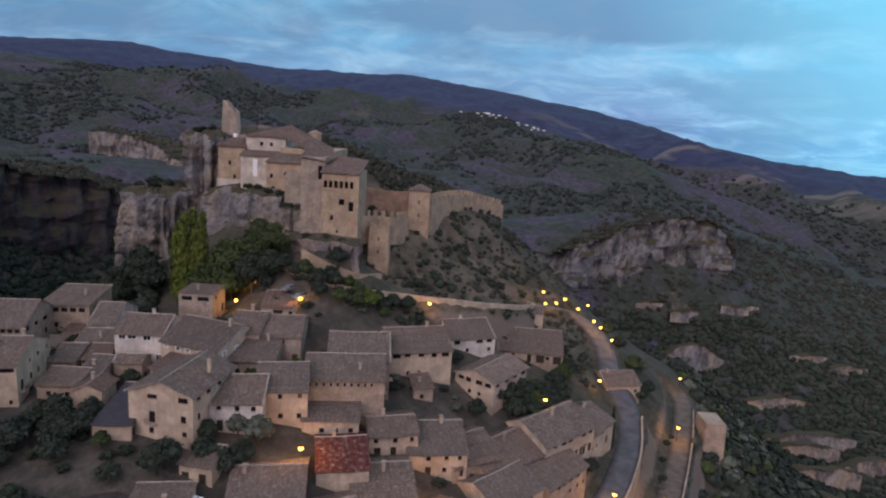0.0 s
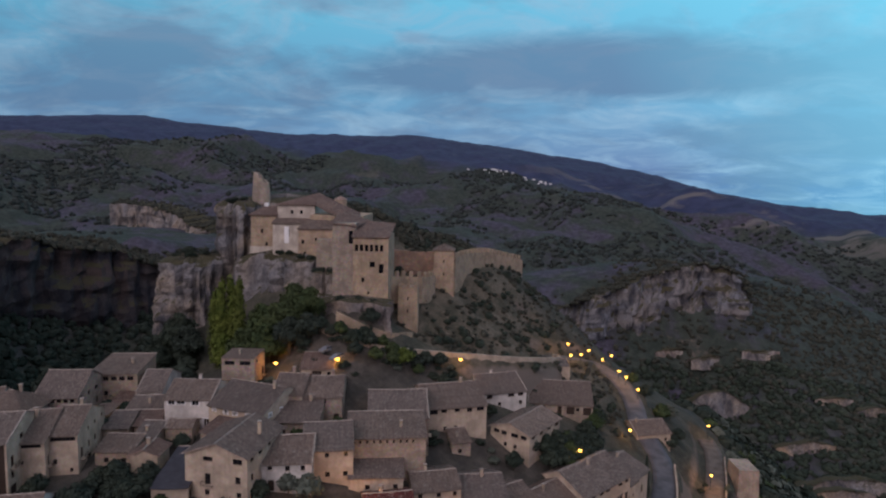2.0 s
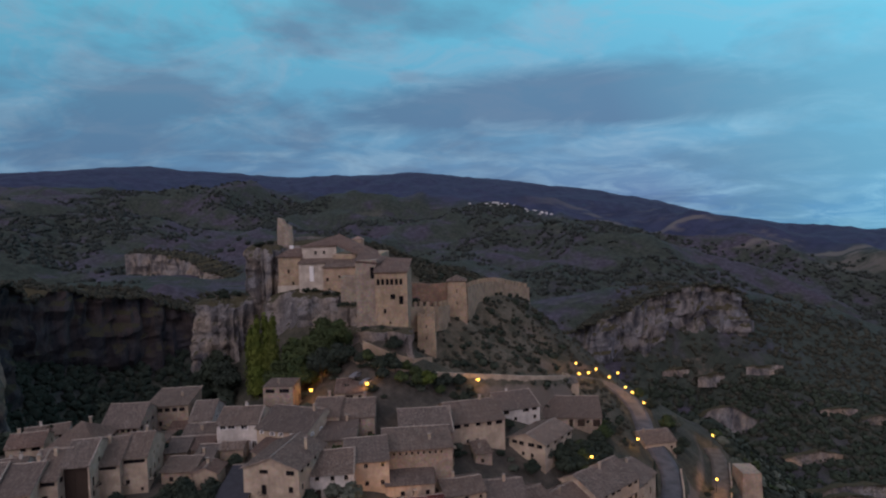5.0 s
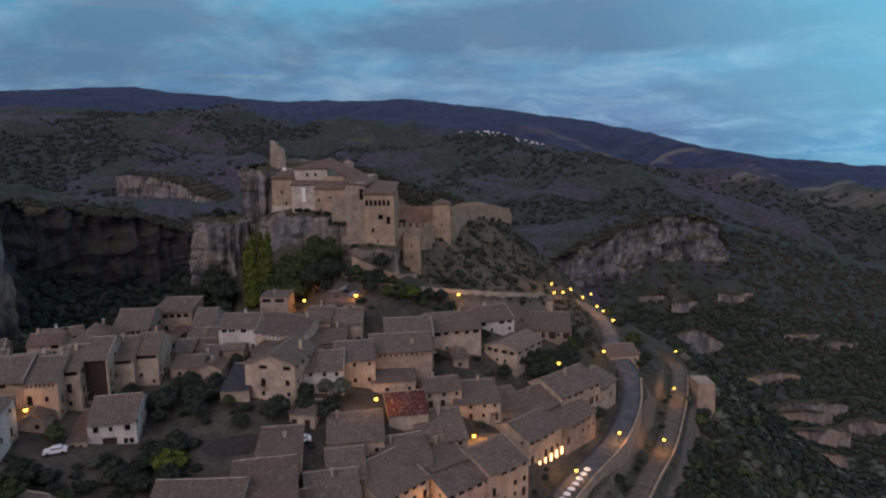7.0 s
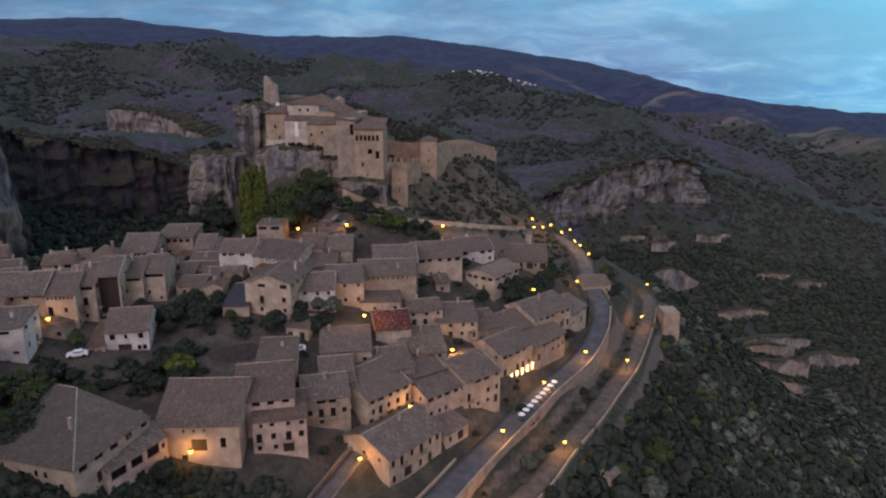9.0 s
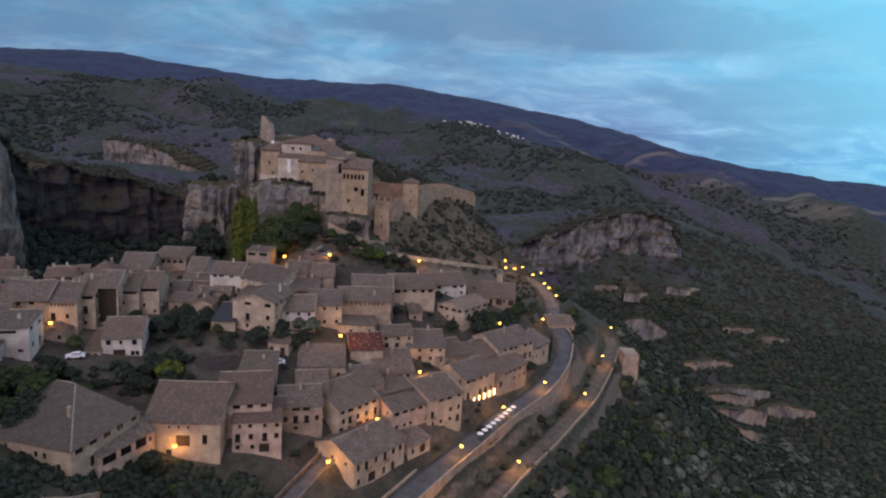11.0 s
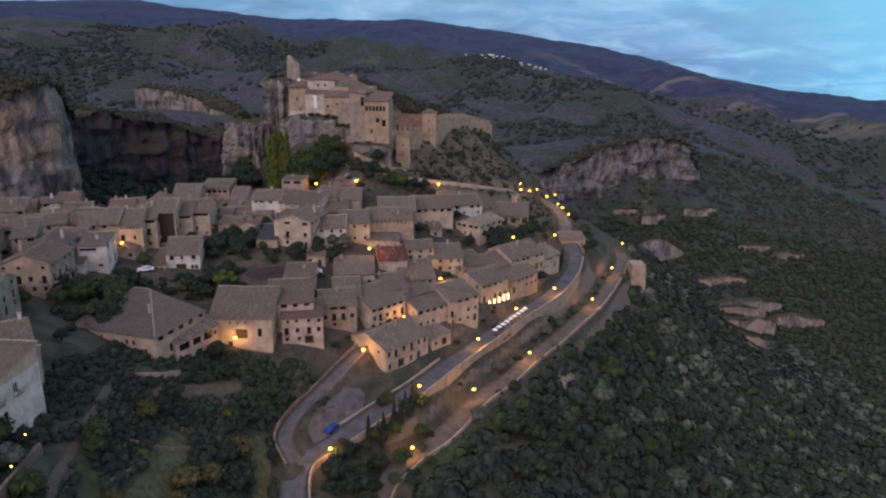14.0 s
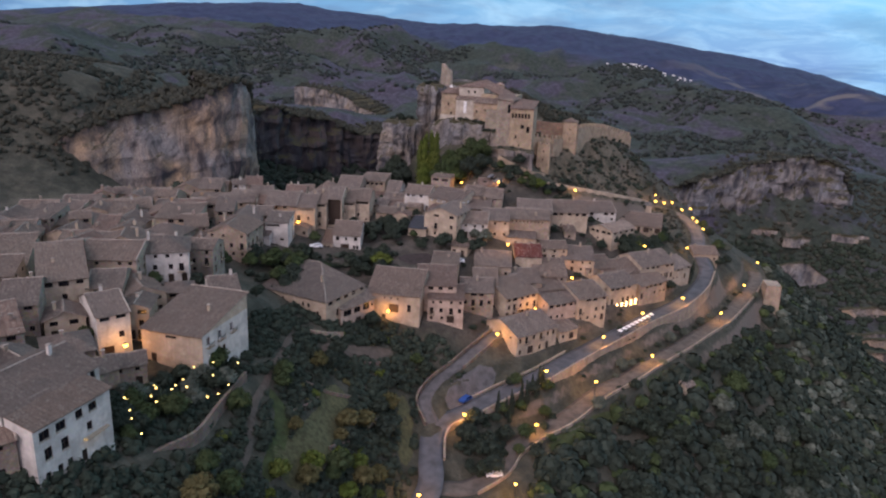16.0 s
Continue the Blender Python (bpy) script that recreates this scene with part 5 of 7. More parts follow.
make_house(0, -104.0, -3.2, 12, 8.5, 11.2, 34.3, 4.8, "gable", 2.0, 1)
make_house(0, -92.6, 71.6, 16, 7.6, 9.5, 32.8, 6.4, "gable", 2.0, 1)
make_house(1, -121.9, -46.2, 49, 6.1, 8.3, 36.1, 6.0, "hip", 1.6, 1)
make_house(3, -92.6, -46.6, 45, 7.2, 6.7, 32.7, 4.4, "gablef", 1.6, 1)
make_house(0, -132.4, 84.1, 31, 5.1, 6.7, 32.6, 7.1, "gable", 1.3, 1)
make_house(2, -73.4, -52.4, 40, 5.6, 6.2, 28.2, 4.7, "gable", 1.2, 1)
make_house(1, -112.3, -75.7, 49, 7.2, 7.8, 37.3, 4.8, "gablef", 1.6, 0)
make_house(1, -123.5, 42.1, 27, 5.5, 7.3, 34.8, 5.4, "gablef", 0.9, 2)
make_house(1, -83.3, -23.5, 35, 5.8, 7.2, 31.8, 4.5, "hip", 1.3, 1)
make_house(1, -163.4, 46.8, 32, 7.0, 7.9, 32.8, 6.5, "gablef", 1.5, 2)
make_house(2, -146.2, -35.1, 26, 6.5, 8.1, 35.7, 6.7, "gable", 1.4, 0)
make_house(1, -97.4, -70.2, 64, 7.3, 7.3, 36.0, 5.6, "gable", 1.2, 0)
make_house(0, -142.3, -44.0, 24, 5.9, 7.3, 35.9, 4.5, "gable", 1.2, 2)
make_house(2, -149.2, -47.8, 17, 5.8, 8.6, 35.8, 7.5, "gable", 1.5, 2)
make_house(2, -70.3, -22.9, 26, 4.6, 6.0, 26.4, 6.0, "shed", 1.6, 0)
make_house(0, -98.6, 64.6, 21, 7.3, 10.5, 32.9, 6.4, "gable", 2.2, 1)
make_house(2, -155.2, -2.1, 40, 5.8, 7.0, 35.0, 4.4, "gable", 1.2, 1)
make_house(2, -156.6, 14.3, 18, 6.5, 6.9, 34.2, 4.9, "gablef", 1.1, 0)
make_house(3, -83.7, -37.8, 26, 5.6, 7.8, 30.4, 6.9, "gablef", 1.1, 1)
make_house(2, -164.5, 65.8, 28, 5.9, 7.4, 31.8, 4.2, "gable", 1.5, 1)
make_house(0, -101.1, 34.3, 31, 5.7, 8.4, 33.4, 4.1, "gablef", 1.2, 0)
make_house(2, -111.8, -2.6, 27, 7.2, 7.0, 35.0, 5.4, "gablef", 1.6, 1)
make_house(3, -119.1, 2.6, 21, 6.2, 7.6, 35.2, 6.0, "gablef", 1.0, 0)
make_house(2, -110.9, -22.7, 20, 6.6, 6.8, 35.8, 6.7, "gablef", 1.4, 0)
make_house(0, -138.6, -20.9, 17, 6.2, 6.8, 35.6, 6.5, "gablef", 1.3, 2)
make_house(0, -147.3, -2.6, 32, 6.0, 6.7, 35.1, 5.3, "gable", 1.1, 0)
make_house(2, -118.7, -5.6, 16, 6.8, 8.0, 35.4, 4.7, "gable", 1.4, 1)
make_house(1, -159.1, -8.9, 34, 6.3, 7.5, 35.3, 7.0, "gable", 1.3, 2)
make_house(1, -73.8, -87.8, 74, 5.1, 7.3, 33.9, 4.6, "gablef", 1.0, 0)
make_house(3, -130.2, -47.8, 45, 5.6, 8.7, 36.2, 6.1, "shed", 1.5, 1)
make_house(2, -72.7, -60.5, 58, 6.3, 6.5, 29.6, 5.7, "gable", 1.3, 1)
make_house(1, -136.7, 6.5, 38, 5.7, 6.8, 35.1, 6.8, "gable", 1.1, 0)
make_house(3, -6.5, 82.3, 15, 9.6, 10.3, 23.0, 4.6, "gable", 1.6, 0)

# low houses, sheds and lean-tos that close the rows
def standing_on(x, y, margin):
    """Whether a place lies within a margin of a house."""
    for hx, hy, a, w, d in FOOTPRINTS:
        dx, dy = x - hx, y - hy
        u, v = dx * math.cos(a) + dy * math.sin(a), -dx * math.sin(a) + dy * math.cos(a)
        if abs(u) < w / 2 + margin and -margin < v < d + margin:
            return True
    return False


GARDENS = ((-72, -40, 34, 66), (-96, -70, 10, 50), (-74, -54, 60, 75), (12, 38, 104, 126))
ROWS = ((-38, 44, 58, 112), (-82, -40, 70, 100), (-34, 10, 44, 60), (-112, -84, 44, 92))
frng = random.Random(77)
_made = 0
for _try in range(2600):
    _r = ROWS[frng.randrange(4)]
    _x, _y = frng.uniform(_r[0], _r[1]), frng.uniform(_r[2], _r[3])
    _w, _d = frng.uniform(4.0, 8.0), frng.uniform(4.5, 8.0)
    if any(a < _x < b and c < _y < e for a, b, c, e in GARDENS) or _made > 46:
        continue
    _near = min(FOOTPRINTS, key=lambda f: (f[0] - _x) ** 2 + (f[1] - _y) ** 2)
    _a = _near[2]
    _c, _s = math.cos(_a), math.sin(_a)
    _pts = [(_x + _c * u - _s * v, _y + _s * u + _c * v) for u in (-_w / 2, 0, _w / 2) for v in (0, _d / 2, _d)]
    if any(standing_on(px, py, 0.15) for px, py in _pts):
        continue
    if near_way(np.array([p[0] for p in _pts]), np.array([p[1] for p in _pts]))[0].min() < 1.0:
        continue
    _g = min(lay_of_land(px, py) for px, py in _pts)
    _kind = frng.choice(["gable", "shed", "shed", "gablef"])
    make_house(frng.choice([1, 2, 3, 3]), round(_x, 1), round(_y, 1), math.degrees(_a), _w, _d, _g, frng.uniform(2.8, 4.6), _kind, 0.2 * (_d if _kind != "gablef" else _w), frng.randrange(3), chimney=frng.random() < 0.5, right=[])
    _made += 1

# ---- cliffs and rocks ----
# ledges: east, north, length, height, bearing
LEDGES = [(162, 384, 34, 4.0, 17), (192, 384, 27, 4.1, 10), (148, 351, 57, 8.5, 17), (190, 278, 52, 8.6, 10), (215, 263, 43, 7.8, 10), (172, 238, 44, 9.0, 10), (150, 342, 40, 17.0, 8), (164, 214, 28, 9.0, 10), (189, 314, 37, 5.5, 10), (249, 352, 31, 5.2, 17), (139, 389, 32, 3.8, 17), (181, 266, 38, 7.6, 10), (133, 416, 31, 6.2, 10), (225, 355, 26, 4.1, 10), (182, 420, 24, 4.3, 10)]
def fbm(x, y, z, s, octaves=5):
    return noise.fractal(Vector((x * s, y * s, z * s)), 1.0, 2.0, octaves)


CAP_POINTS = []


def rock_wall(name, path, tops, foot, mat, label, seed, rough=3.0, step=2.2, cap=30.0, rise=0.12, jag=3.0, feet=None):
    """A cliff along a line (its face to the right of the line), ribbed and fissured, running back into the hill at the top."""
    c = along([(x, y, t) for (x, y), t in zip(path, tops)], step)
    tang = np.gradient(c, axis=0)[:, :2]
    tang /= np.linalg.norm(tang, axis=1)[:, None]
    side = np.stack([tang[:, 1], -tang[:, 0]], -1)
    rows = max(8, int((c[:, 2].max() - foot) / step))
    verts, faces, caps = [], [], 7
    for i, (p, s) in enumerate(zip(c, side)):
        edge = min(1.0, min(i, len(c) - 1 - i) / 5.0)
        top = p[2] + jag * fbm(p[0], p[1], seed, 0.05)
        low = foot if feet is None else float(np.interp(i / (len(c) - 1), np.linspace(0, 1, len(feet)), feet))
        for j in range(rows + 1):
            v = j / rows
            z = low + (top - low) * v
            rib = fbm(p[0], p[1], seed + z * 0.22, 0.075, 5)
            crack = abs(fbm(p[0], p[1], seed + 9 + z * 0.10, 0.16, 4))
            ledge = fbm(p[0] * 0.25, p[1] * 0.25, seed + z, 0.17, 4)
            o = rough * (1.1 * rib - 0.9 * max(0.0, 0.25 - crack) * 4 * 0.5 + 0.45 * ledge) - v ** 3 * 2.0 + (1 - v) * rough * 0.7
            verts.append((p[0] + s[0] * o * edge, p[1] + s[1] * o * edge, z))
        for k in range(1, caps + 1):
            b = cap * (k / caps) ** 1.5
            if cap > 20 and i % 2:
                CAP_POINTS.append((p[0] - s[0] * b, p[1] - s[1] * b, top + b * rise - 0.4, b))
            verts.append((p[0] - s[0] * b, p[1] - s[1] * b, top + b * rise + 0.8 * fbm(p[0] + b, p[1] - b, seed, 0.11) - (2.5 if k == caps else 0)))
    m = rows + 1 + caps
    for i in range(len(c) - 1):
        for j in range(m - 1):
            a = i * m + j
            faces.append((a, a + 1, a + m + 1, a + m))
    ob = from_data(name, verts, faces, mat, smooth=False)
    return tagged(ob, label, "cliff", kind="structure")


def rock_mass(name, cx, cy, sx, sy, z0, z1, mat, label, seed, lean=0.0, turn=0.0, rough=2.3):
    """A free block of rock: a rounded column with ribs, cracks and a broken top."""
    n, rows = int(max(40, (sx + sy) * 4)), int(max(12, (z1 - z0) / 1.1))
    verts, faces = [], []
    ct, st = math.cos(radians(turn)), math.sin(radians(turn))
    for j in range(rows + 1):
        v = j / rows
        z = z0 + (z1 - z0) * v
        shrink = 1.05 - 0.05 * v if v < 0.9 else max(0.02, math.sqrt(max(0.0, 1 - ((v - 0.9) / 0.1) ** 3.0)))
        for i in range(n):
            a = 2 * math.pi * i / n
            ca, sa = math.cos(a), math.sin(a)
            k = (abs(ca) ** 7 + abs(sa) ** 7) ** (-1 / 7)
            x, y = ca * k * sx, sa * k * sy
            x, y = x * ct - y * st, x * st + y * ct
            rib = fbm(cx + x, cy + y, seed + z * 0.15, 0.11, 5)
            crack = max(0.0, 0.18 - abs(fbm(cx + x, cy + y, seed + 5 + z * 0.05, 0.13, 3))) * 6
            chip = fbm(cx + x, cy + y, seed + 3 + z * 0.8, 0.42, 3)
            o = 1 + (rough * (1.2 * rib - crack + 0.45 * chip) + 0.6 * rough * fbm(x * 0.2, y * 0.2, seed + z, 0.25)) / max(sx, sy)
            verts.append((cx + x * o * shrink + lean * v, cy + y * o * shrink, z + (1.2 * fbm(cx + x, cy + y, seed, 0.2) if v > 0.9 else 0)))
    for j in range(rows):
        for i in range(n):
            a, b = j * n + i, j * n + (i + 1) % n
            faces.append((a, b, b + n, a + n))
    faces.append(tuple(range(rows * n, rows * n + n)))
    return tagged(from_data(name, verts, faces, mat, smooth=False), label, "rock", kind="structure")


rock_wall("cliff_west", [(-208, 62), (-199, 71), (-190, 82), (-172, 104), (-157, 120), (-158, 140), (-172, 160)], [44, 55, 61, 69, 76, 74, 68], 18, M_CLIFF,
          "sheer pale and ochre limestone cliff with dark streaks behind the roofs", 3.0, rough=3.2, cap=26)
# this wall is dark by its rock colour, which stands for shade
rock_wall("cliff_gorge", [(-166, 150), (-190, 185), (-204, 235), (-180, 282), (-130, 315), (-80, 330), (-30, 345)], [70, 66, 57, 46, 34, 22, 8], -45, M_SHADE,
          "overhanging gorge wall with its shade put into the rock colour", 11.0, rough=6.5, cap=34, step=2.6, jag=7.0)
rock_wall("cliff_far", [(-385, 640), (-345, 645), (-310, 630), (-275, 600), (-235, 590)], [56, 54, 46, 36, 26], 0, M_ROCK, "far broken limestone cliff across the gorge", 17.0, rough=6.0, cap=30, step=3.5)
rock_wall("cliff_outcrop", [(36, 418), (56, 404), (80, 394), (112, 402), (148, 414), (174, 416), (190, 409), (202, 424)], [-2, 3, 11, 22, 33, 32, 20, 4], -14, M_GREYROCK,
          "grey humped limestone outcrop on the far hillside", 23.0, rough=7.5, cap=34, step=2.4, rise=-0.2, jag=5.0, feet=[-22, -24, -24, -22, -18, -16, -14, -16])
# pale ledges across the opposite hillside
for _k, (_x, _y, _l, _h, _t) in enumerate(LEDGES):
    _c, _s = math.cos(radians(_t)), math.sin(radians(_t))
    _z = lay_of_land(_x, _y)
    rock_wall("rock_ledge", [(_x - _c * _l / 2, _y - _s * _l / 2), (_x - _c * _l / 6, _y - _s * _l / 6 - 1.5), (_x + _c * _l / 6, _y + _s * _l / 6 - 1.5), (_x + _c * _l / 2, _y + _s * _l / 2)],
              [_z + _h * 0.6, _z + _h, _z + _h * 0.9, _z + _h * 0.4], _z - 4, M_CLIFF if _k % 3 else M_ROCK, "pale limestone ledge between bands of scrub", 50.0 + _k, rough=1.6, step=1.6, cap=7, rise=-0.1, jag=2.0)
# the rock that carries the castle
rock_mass("castle_rock", -31, 133.4, 9, 4, 40, 56.5, M_CLIFF, "low rock shelf under the gallery front", 47.0)
rock_mass("castle_rock", -57, 168, 17, 12, 22, 65.5, M_ROCK, "sheer grey limestone rock under the church", 31.0)
rock_mass("castle_rock", -40, 150, 8, 10, 34, 56, M_ROCK, "sheer grey limestone rock under the church", 33.0)
rock_mass("castle_rock", -78.5, 175, 6.2, 8, 22, 81, M_ROCK, "tall rock tower beside the church, grass on top", 37.0)
rock_mass("castle_rock", -90, 164, 10.5, 9, 12, 63.5, M_ROCK, "square limestone buttress with scrub on top", 41.0)
rock_mass("castle_rock", -66, 186, 16, 8, 40, 82, M_ROCK, "broken rock crest behind the church", 43.0)
rock_mass("castle_rock", -49.5, 151.5, 4.8, 2.8, 38, 60, M_ROCK, "grey rock face under the middle block", 53.0)
rock_mass("castle_rock", -50.5, 149.5, 6.0, 3.0, 38, 65.5, M_ROCK, "grey rock face under the middle block", 61.0)
rock_mass("castle_rock", -42.5, 144.8, 4.6, 3.0, 38, 62.5, M_ROCK, "stained rock shoulder beside the bell tower", 67.0)
rock_mass("castle_rock", -43.5, 147.5, 4.2, 2.6, 36, 55, M_ROCK, "grey rock face under the middle block", 59.0)

# ---- the fortified church on its rock ----
M_CASTLE = wall_material("castle_stone", (0.33, 0.25, 0.175), (0.40, 0.295, 0.20), 0.7)
M_CREAM = wall_material("cream_render", (0.46, 0.40, 0.335), (0.53, 0.46, 0.38), 0.2)
M_OLDGREY = wall_material("weathered_grey_castle_stone", (0.27, 0.225, 0.18), (0.35, 0.285, 0.22), 0.9)
M_BRICKY = wall_material("red_brown_rubble", (0.25, 0.165, 0.12), (0.33, 0.21, 0.145), 0.9)


def wing(parent, name, x0, x1, y0, y1, z0, z1, mat, front=(), right=(), depth=0.5):
    """One block of a building, with openings through its front and right walls. Openings: (s, z, width, height)."""
    bm = bmesh.new()
    pierced(bm, Vector((x0, y0, z0)), Vector((1, 0, 0)), x1 - x0, z1 - z0, [tuple(h[:4]) for h in front], depth, Vector((0, -1, 0)))
    pierced(bm, Vector((x1, y0, z0)), Vector((0, 1, 0)), y1 - y0, z1 - z0, [tuple(h[:4]) for h in right], depth, Vector((1, 0, 0)))
    quad(bm, [(x0, y1, z0), (x0, y0, z0), (x0, y0, z1), (x0, y1, z1)])
    quad(bm, [(x1, y1, z0), (x0, y1, z0), (x0, y1, z1), (x1, y1, z1)])
    quad(bm, [(x0, y0, z1), (x1, y0, z1), (x1, y1, z1), (x0, y1, z1)])
    w = part(name, bm, mat, parent)
    for s, z, a, b in (h[:4] for h in front):
        bm = bmesh.new()
        box(bm, (x0 + s - 0.05, y0 + depth - 0.04, z0 + z - 0.05), (x0 + s + a + 0.05, y0 + depth + 0.06, z0 + z + b + 0.05))
        part("window_pane", bm, M_GLASS, w, "dark unlit opening")
    for s, z, a, b in (h[:4] for h in right):
        bm = bmesh.new()
        box(bm, (x1 - depth - 0.06, y0 + s - 0.05, z0 + z - 0.05), (x1 - depth + 0.04, y0 + s + a + 0.05, z0 + z + b + 0.05))
        part("window_pane", bm, M_GLASS, w, "dark unlit opening")
    return w


def slab_roof(parent, name, corners, mat, along_dir=(1, 0, 0)):
    bm = bmesh.new()
    for c in corners:
        roof_slab(bm, c, 0.3, along_dir)
    return part(name, bm, mat, parent)


church = tagged(new("fortified_church"), "ochre stone collegiate church with tiled roofs crowning the rock", "church")
church.location = (0, 0, 0)
# west wing
wing(church, "west_wing", -70.6, -62.6, 163, 177, 58, 76.4, M_CASTLE, front=[(3.1, 12.6, 0.7, 1.3), (4.6, 8.6, 0.7, 1.2)])
wing(church, "west_plinth", -71.0, -62.4, 162.7, 163.4, 56, 66.4, M_CREAM)
slab_roof(church, "west_roof", [[(-71.2, 162.4, 76.5), (-62.2, 162.4, 76.5), (-62.2, 169, 79.0), (-68, 169, 79.0)], [(-71.2, 177.6, 76.5), (-71.2, 162.4, 76.5), (-68, 169, 79.0), (-68, 173, 79.0)]], ROOFS[2])
# nave front, cream, with its small lean-to roof
wing(church, "nave_front", -62.6, -52.4, 159.5, 164, 58, 74.2, M_CREAM, front=[(4.2, 12.0, 1.1, 2.4)])
slab_roof(church, "nave_lean_to", [[(-63.0, 159.1, 74.2), (-51.6, 159.1, 74.2), (-51.6, 164.2, 75.6), (-63.0, 164.2, 75.6)]], ROOFS[0])
bm_ = bmesh.new()
box(bm_, (-58.9, 159.38, 68.0), (-57.5, 159.5, 73.2))
part("whitewashed_patch", bm_, M_WHITE, church, "whitewashed patch of wall")
wing(church, "clerestory", -62.4, -50.4, 164, 181, 70, 80.0, M_CREAM, front=[(4.2, 6.9, 0.9, 1.2), (7.2, 6.9, 0.9, 1.2)])
slab_roof(church, "nave_roof", [[(-63.0, 163.4, 79.9), (-49.8, 163.4, 79.9), (-50.5, 171.5, 83.6)], [(-63.0, 181.6, 79.9), (-63.0, 163.4, 79.9), (-50.5, 171.5, 83.6)],
                                [(-49.8, 181.6, 79.9), (-63.0, 181.6, 79.9), (-50.5, 171.5, 83.6)]], ROOFS[2])
slab_roof(church, "aisle_roof", [[(-50.5, 171.5, 83.4), (-50.0, 162.5, 80.0), (-43.0, 157, 77.4), (-33.0, 152, 76.2), (-36.0, 165, 77.6)]], ROOFS[2])
wing(church, "aisle", -50.4, -34, 158, 178, 56, 77.0, M_CASTLE)
# middle block
wing(church, "middle_block", -52.6, -41.5, 152, 160, 50, 73.4, M_CASTLE, front=[(1.0, 18.6, 0.8, 1.2), (5.0, 19.6, 0.7, 0.9), (1.4, 14.8, 1.0, 1.4), (7.4, 13.5, 0.6, 0.8)])
slab_roof(church, "middle_roof", [[(-53.0, 151.6, 73.3), (-41.2, 151.6, 73.3), (-41.2, 160, 76.2), (-50.0, 160, 76.2)]], ROOFS[0])
wing(church, "buttress_wall", -46, -38.5, 147.5, 154, 48, 70.5, M_OLDGREY)
# tower with its belfry opening
wing(church, "bell_tower", -39.8, -33.2, 140.5, 150, 47, 76.0, M_OLDGREY, front=[(4.6, 23.2, 1.2, 3.6)])
slab_roof(church, "tower_roof", [[(-40.2, 140.1, 76.0), (-32.8, 140.1, 75.2), (-31.0, 151, 76.4), (-40.2, 151, 78.2)]], ROOFS[2])
# the block with the arcaded gallery
gal = wing(church, "gallery_block", -33.2, -23.4, 136, 150, 47, 72.8, M_CASTLE,
           front=[(0.5 + 1.38 * i, 21.6, 0.95, 1.9) for i in range(6)] + [(4.6, 17.2, 1.5, 1.6), (7.2, 15.6, 1.3, 2.6), (2.4, 13.0, 0.8, 1.3), (4.0, 9.6, 0.6, 0.9)],
           right=[(3.0, 17.0, 1.0, 1.6), (8.0, 17.0, 1.0, 1.6)], depth=0.9)
for i in range(6):
    bm_ = bmesh.new()
    x = -33.2 + 0.5 + 1.38 * i + 0.475
    for k in range(6):
        a0, a1 = math.pi * k / 6, math.pi * (k + 1) / 6
        pts = [(x + 0.475 * math.cos(a0), 135.97, 70.1 + 0.475 * math.sin(a0)), (x + 0.475 * math.cos(a1), 135.97, 70.1 + 0.475 * math.sin(a1)), (x + 0.475 * math.cos(a1), 135.97, 70.62), (x + 0.475 * math.cos(a0), 135.97, 70.62)]
        quad(bm_, pts)
    part("arch_head", bm_, M_CASTLE, gal, "stone arch head")
slab_roof(church, "gallery_roof", [[(-33.6, 135.5, 72.7), (-23.0, 135.5, 72.7), (-23.0, 150, 75.6), (-33.6, 150, 76.4)]], ROOFS[2])
bm_ = bmesh.new()
box(bm_, (-33.3, 135.85, 68.2), (-23.3, 135.99, 68.5))
part("string_course", bm_, M_STONE, church, "pale string course under the gallery")
bm_ = bmesh.new()
box(bm_, (-68.0, 168.5, 78.6), (-66.8, 169.7, 80.0))
part("cupola", bm_, M_WHITE, church, "small white cupola")


def merlons(parent, line, top, size=1.1, gap=1.3, thick=0.7, mat=None):
    """A row of battlements on a wall top."""
    c = along([(x, y, z) for (x, y), z in zip(line, top)], size + gap)
    for a, b in zip(c, c[1:]):
        d = (b - a) / np.linalg.norm(b - a)
        bm = bmesh.new()
        box(bm, (0, -thick / 2, -0.3), (size, thick / 2, 1.5))
        m = part("merlon", bm, mat or M_CASTLE, parent)
        m.matrix_local = Matrix.Translation(a) @ pose(0, 0, 0, 0, 0, math.degrees(math.atan2(d[1], d[0])))


def castle_wall(label, line, tops, height, thick=1.0, crown=True, mat=None):
    thing = tagged(new("curtain_wall"), label, "castle wall", "castle walls")
    c = along([(x, y, z) for (x, y), z in zip(line, tops)], 2.0)
    tang = np.gradient(c, axis=0)[:, :2]
    tang /= np.linalg.norm(tang, axis=1)[:, None]
    verts, faces = [], []
    for p, t in zip(c, tang):
        s = np.array([t[1], -t[0]]) * thick / 2
        for k in (1, -1):
            verts += [(p[0] + s[0] * k, p[1] + s[1] * k, p[2] - height), (p[0] + s[0] * k, p[1] + s[1] * k, p[2])]
    for i in range(len(c) - 1):
        a, b = 4 * i, 4 * i + 4
        faces += [(a, b, b + 1, a + 1), (a + 3, b + 3, b + 2, a + 2), (a + 1, b + 1, b + 3, a + 3)]
    n = 4 * (len(c) - 1)
    faces += [(0, 1, 3, 2), (n + 2, n + 3, n + 1, n)]
    w = from_data("wall", verts, faces, mat or M_CASTLE, smooth=False)
    w.parent = thing
    if crown:
        merlons(thing, line, tops, mat=mat)
    return thing


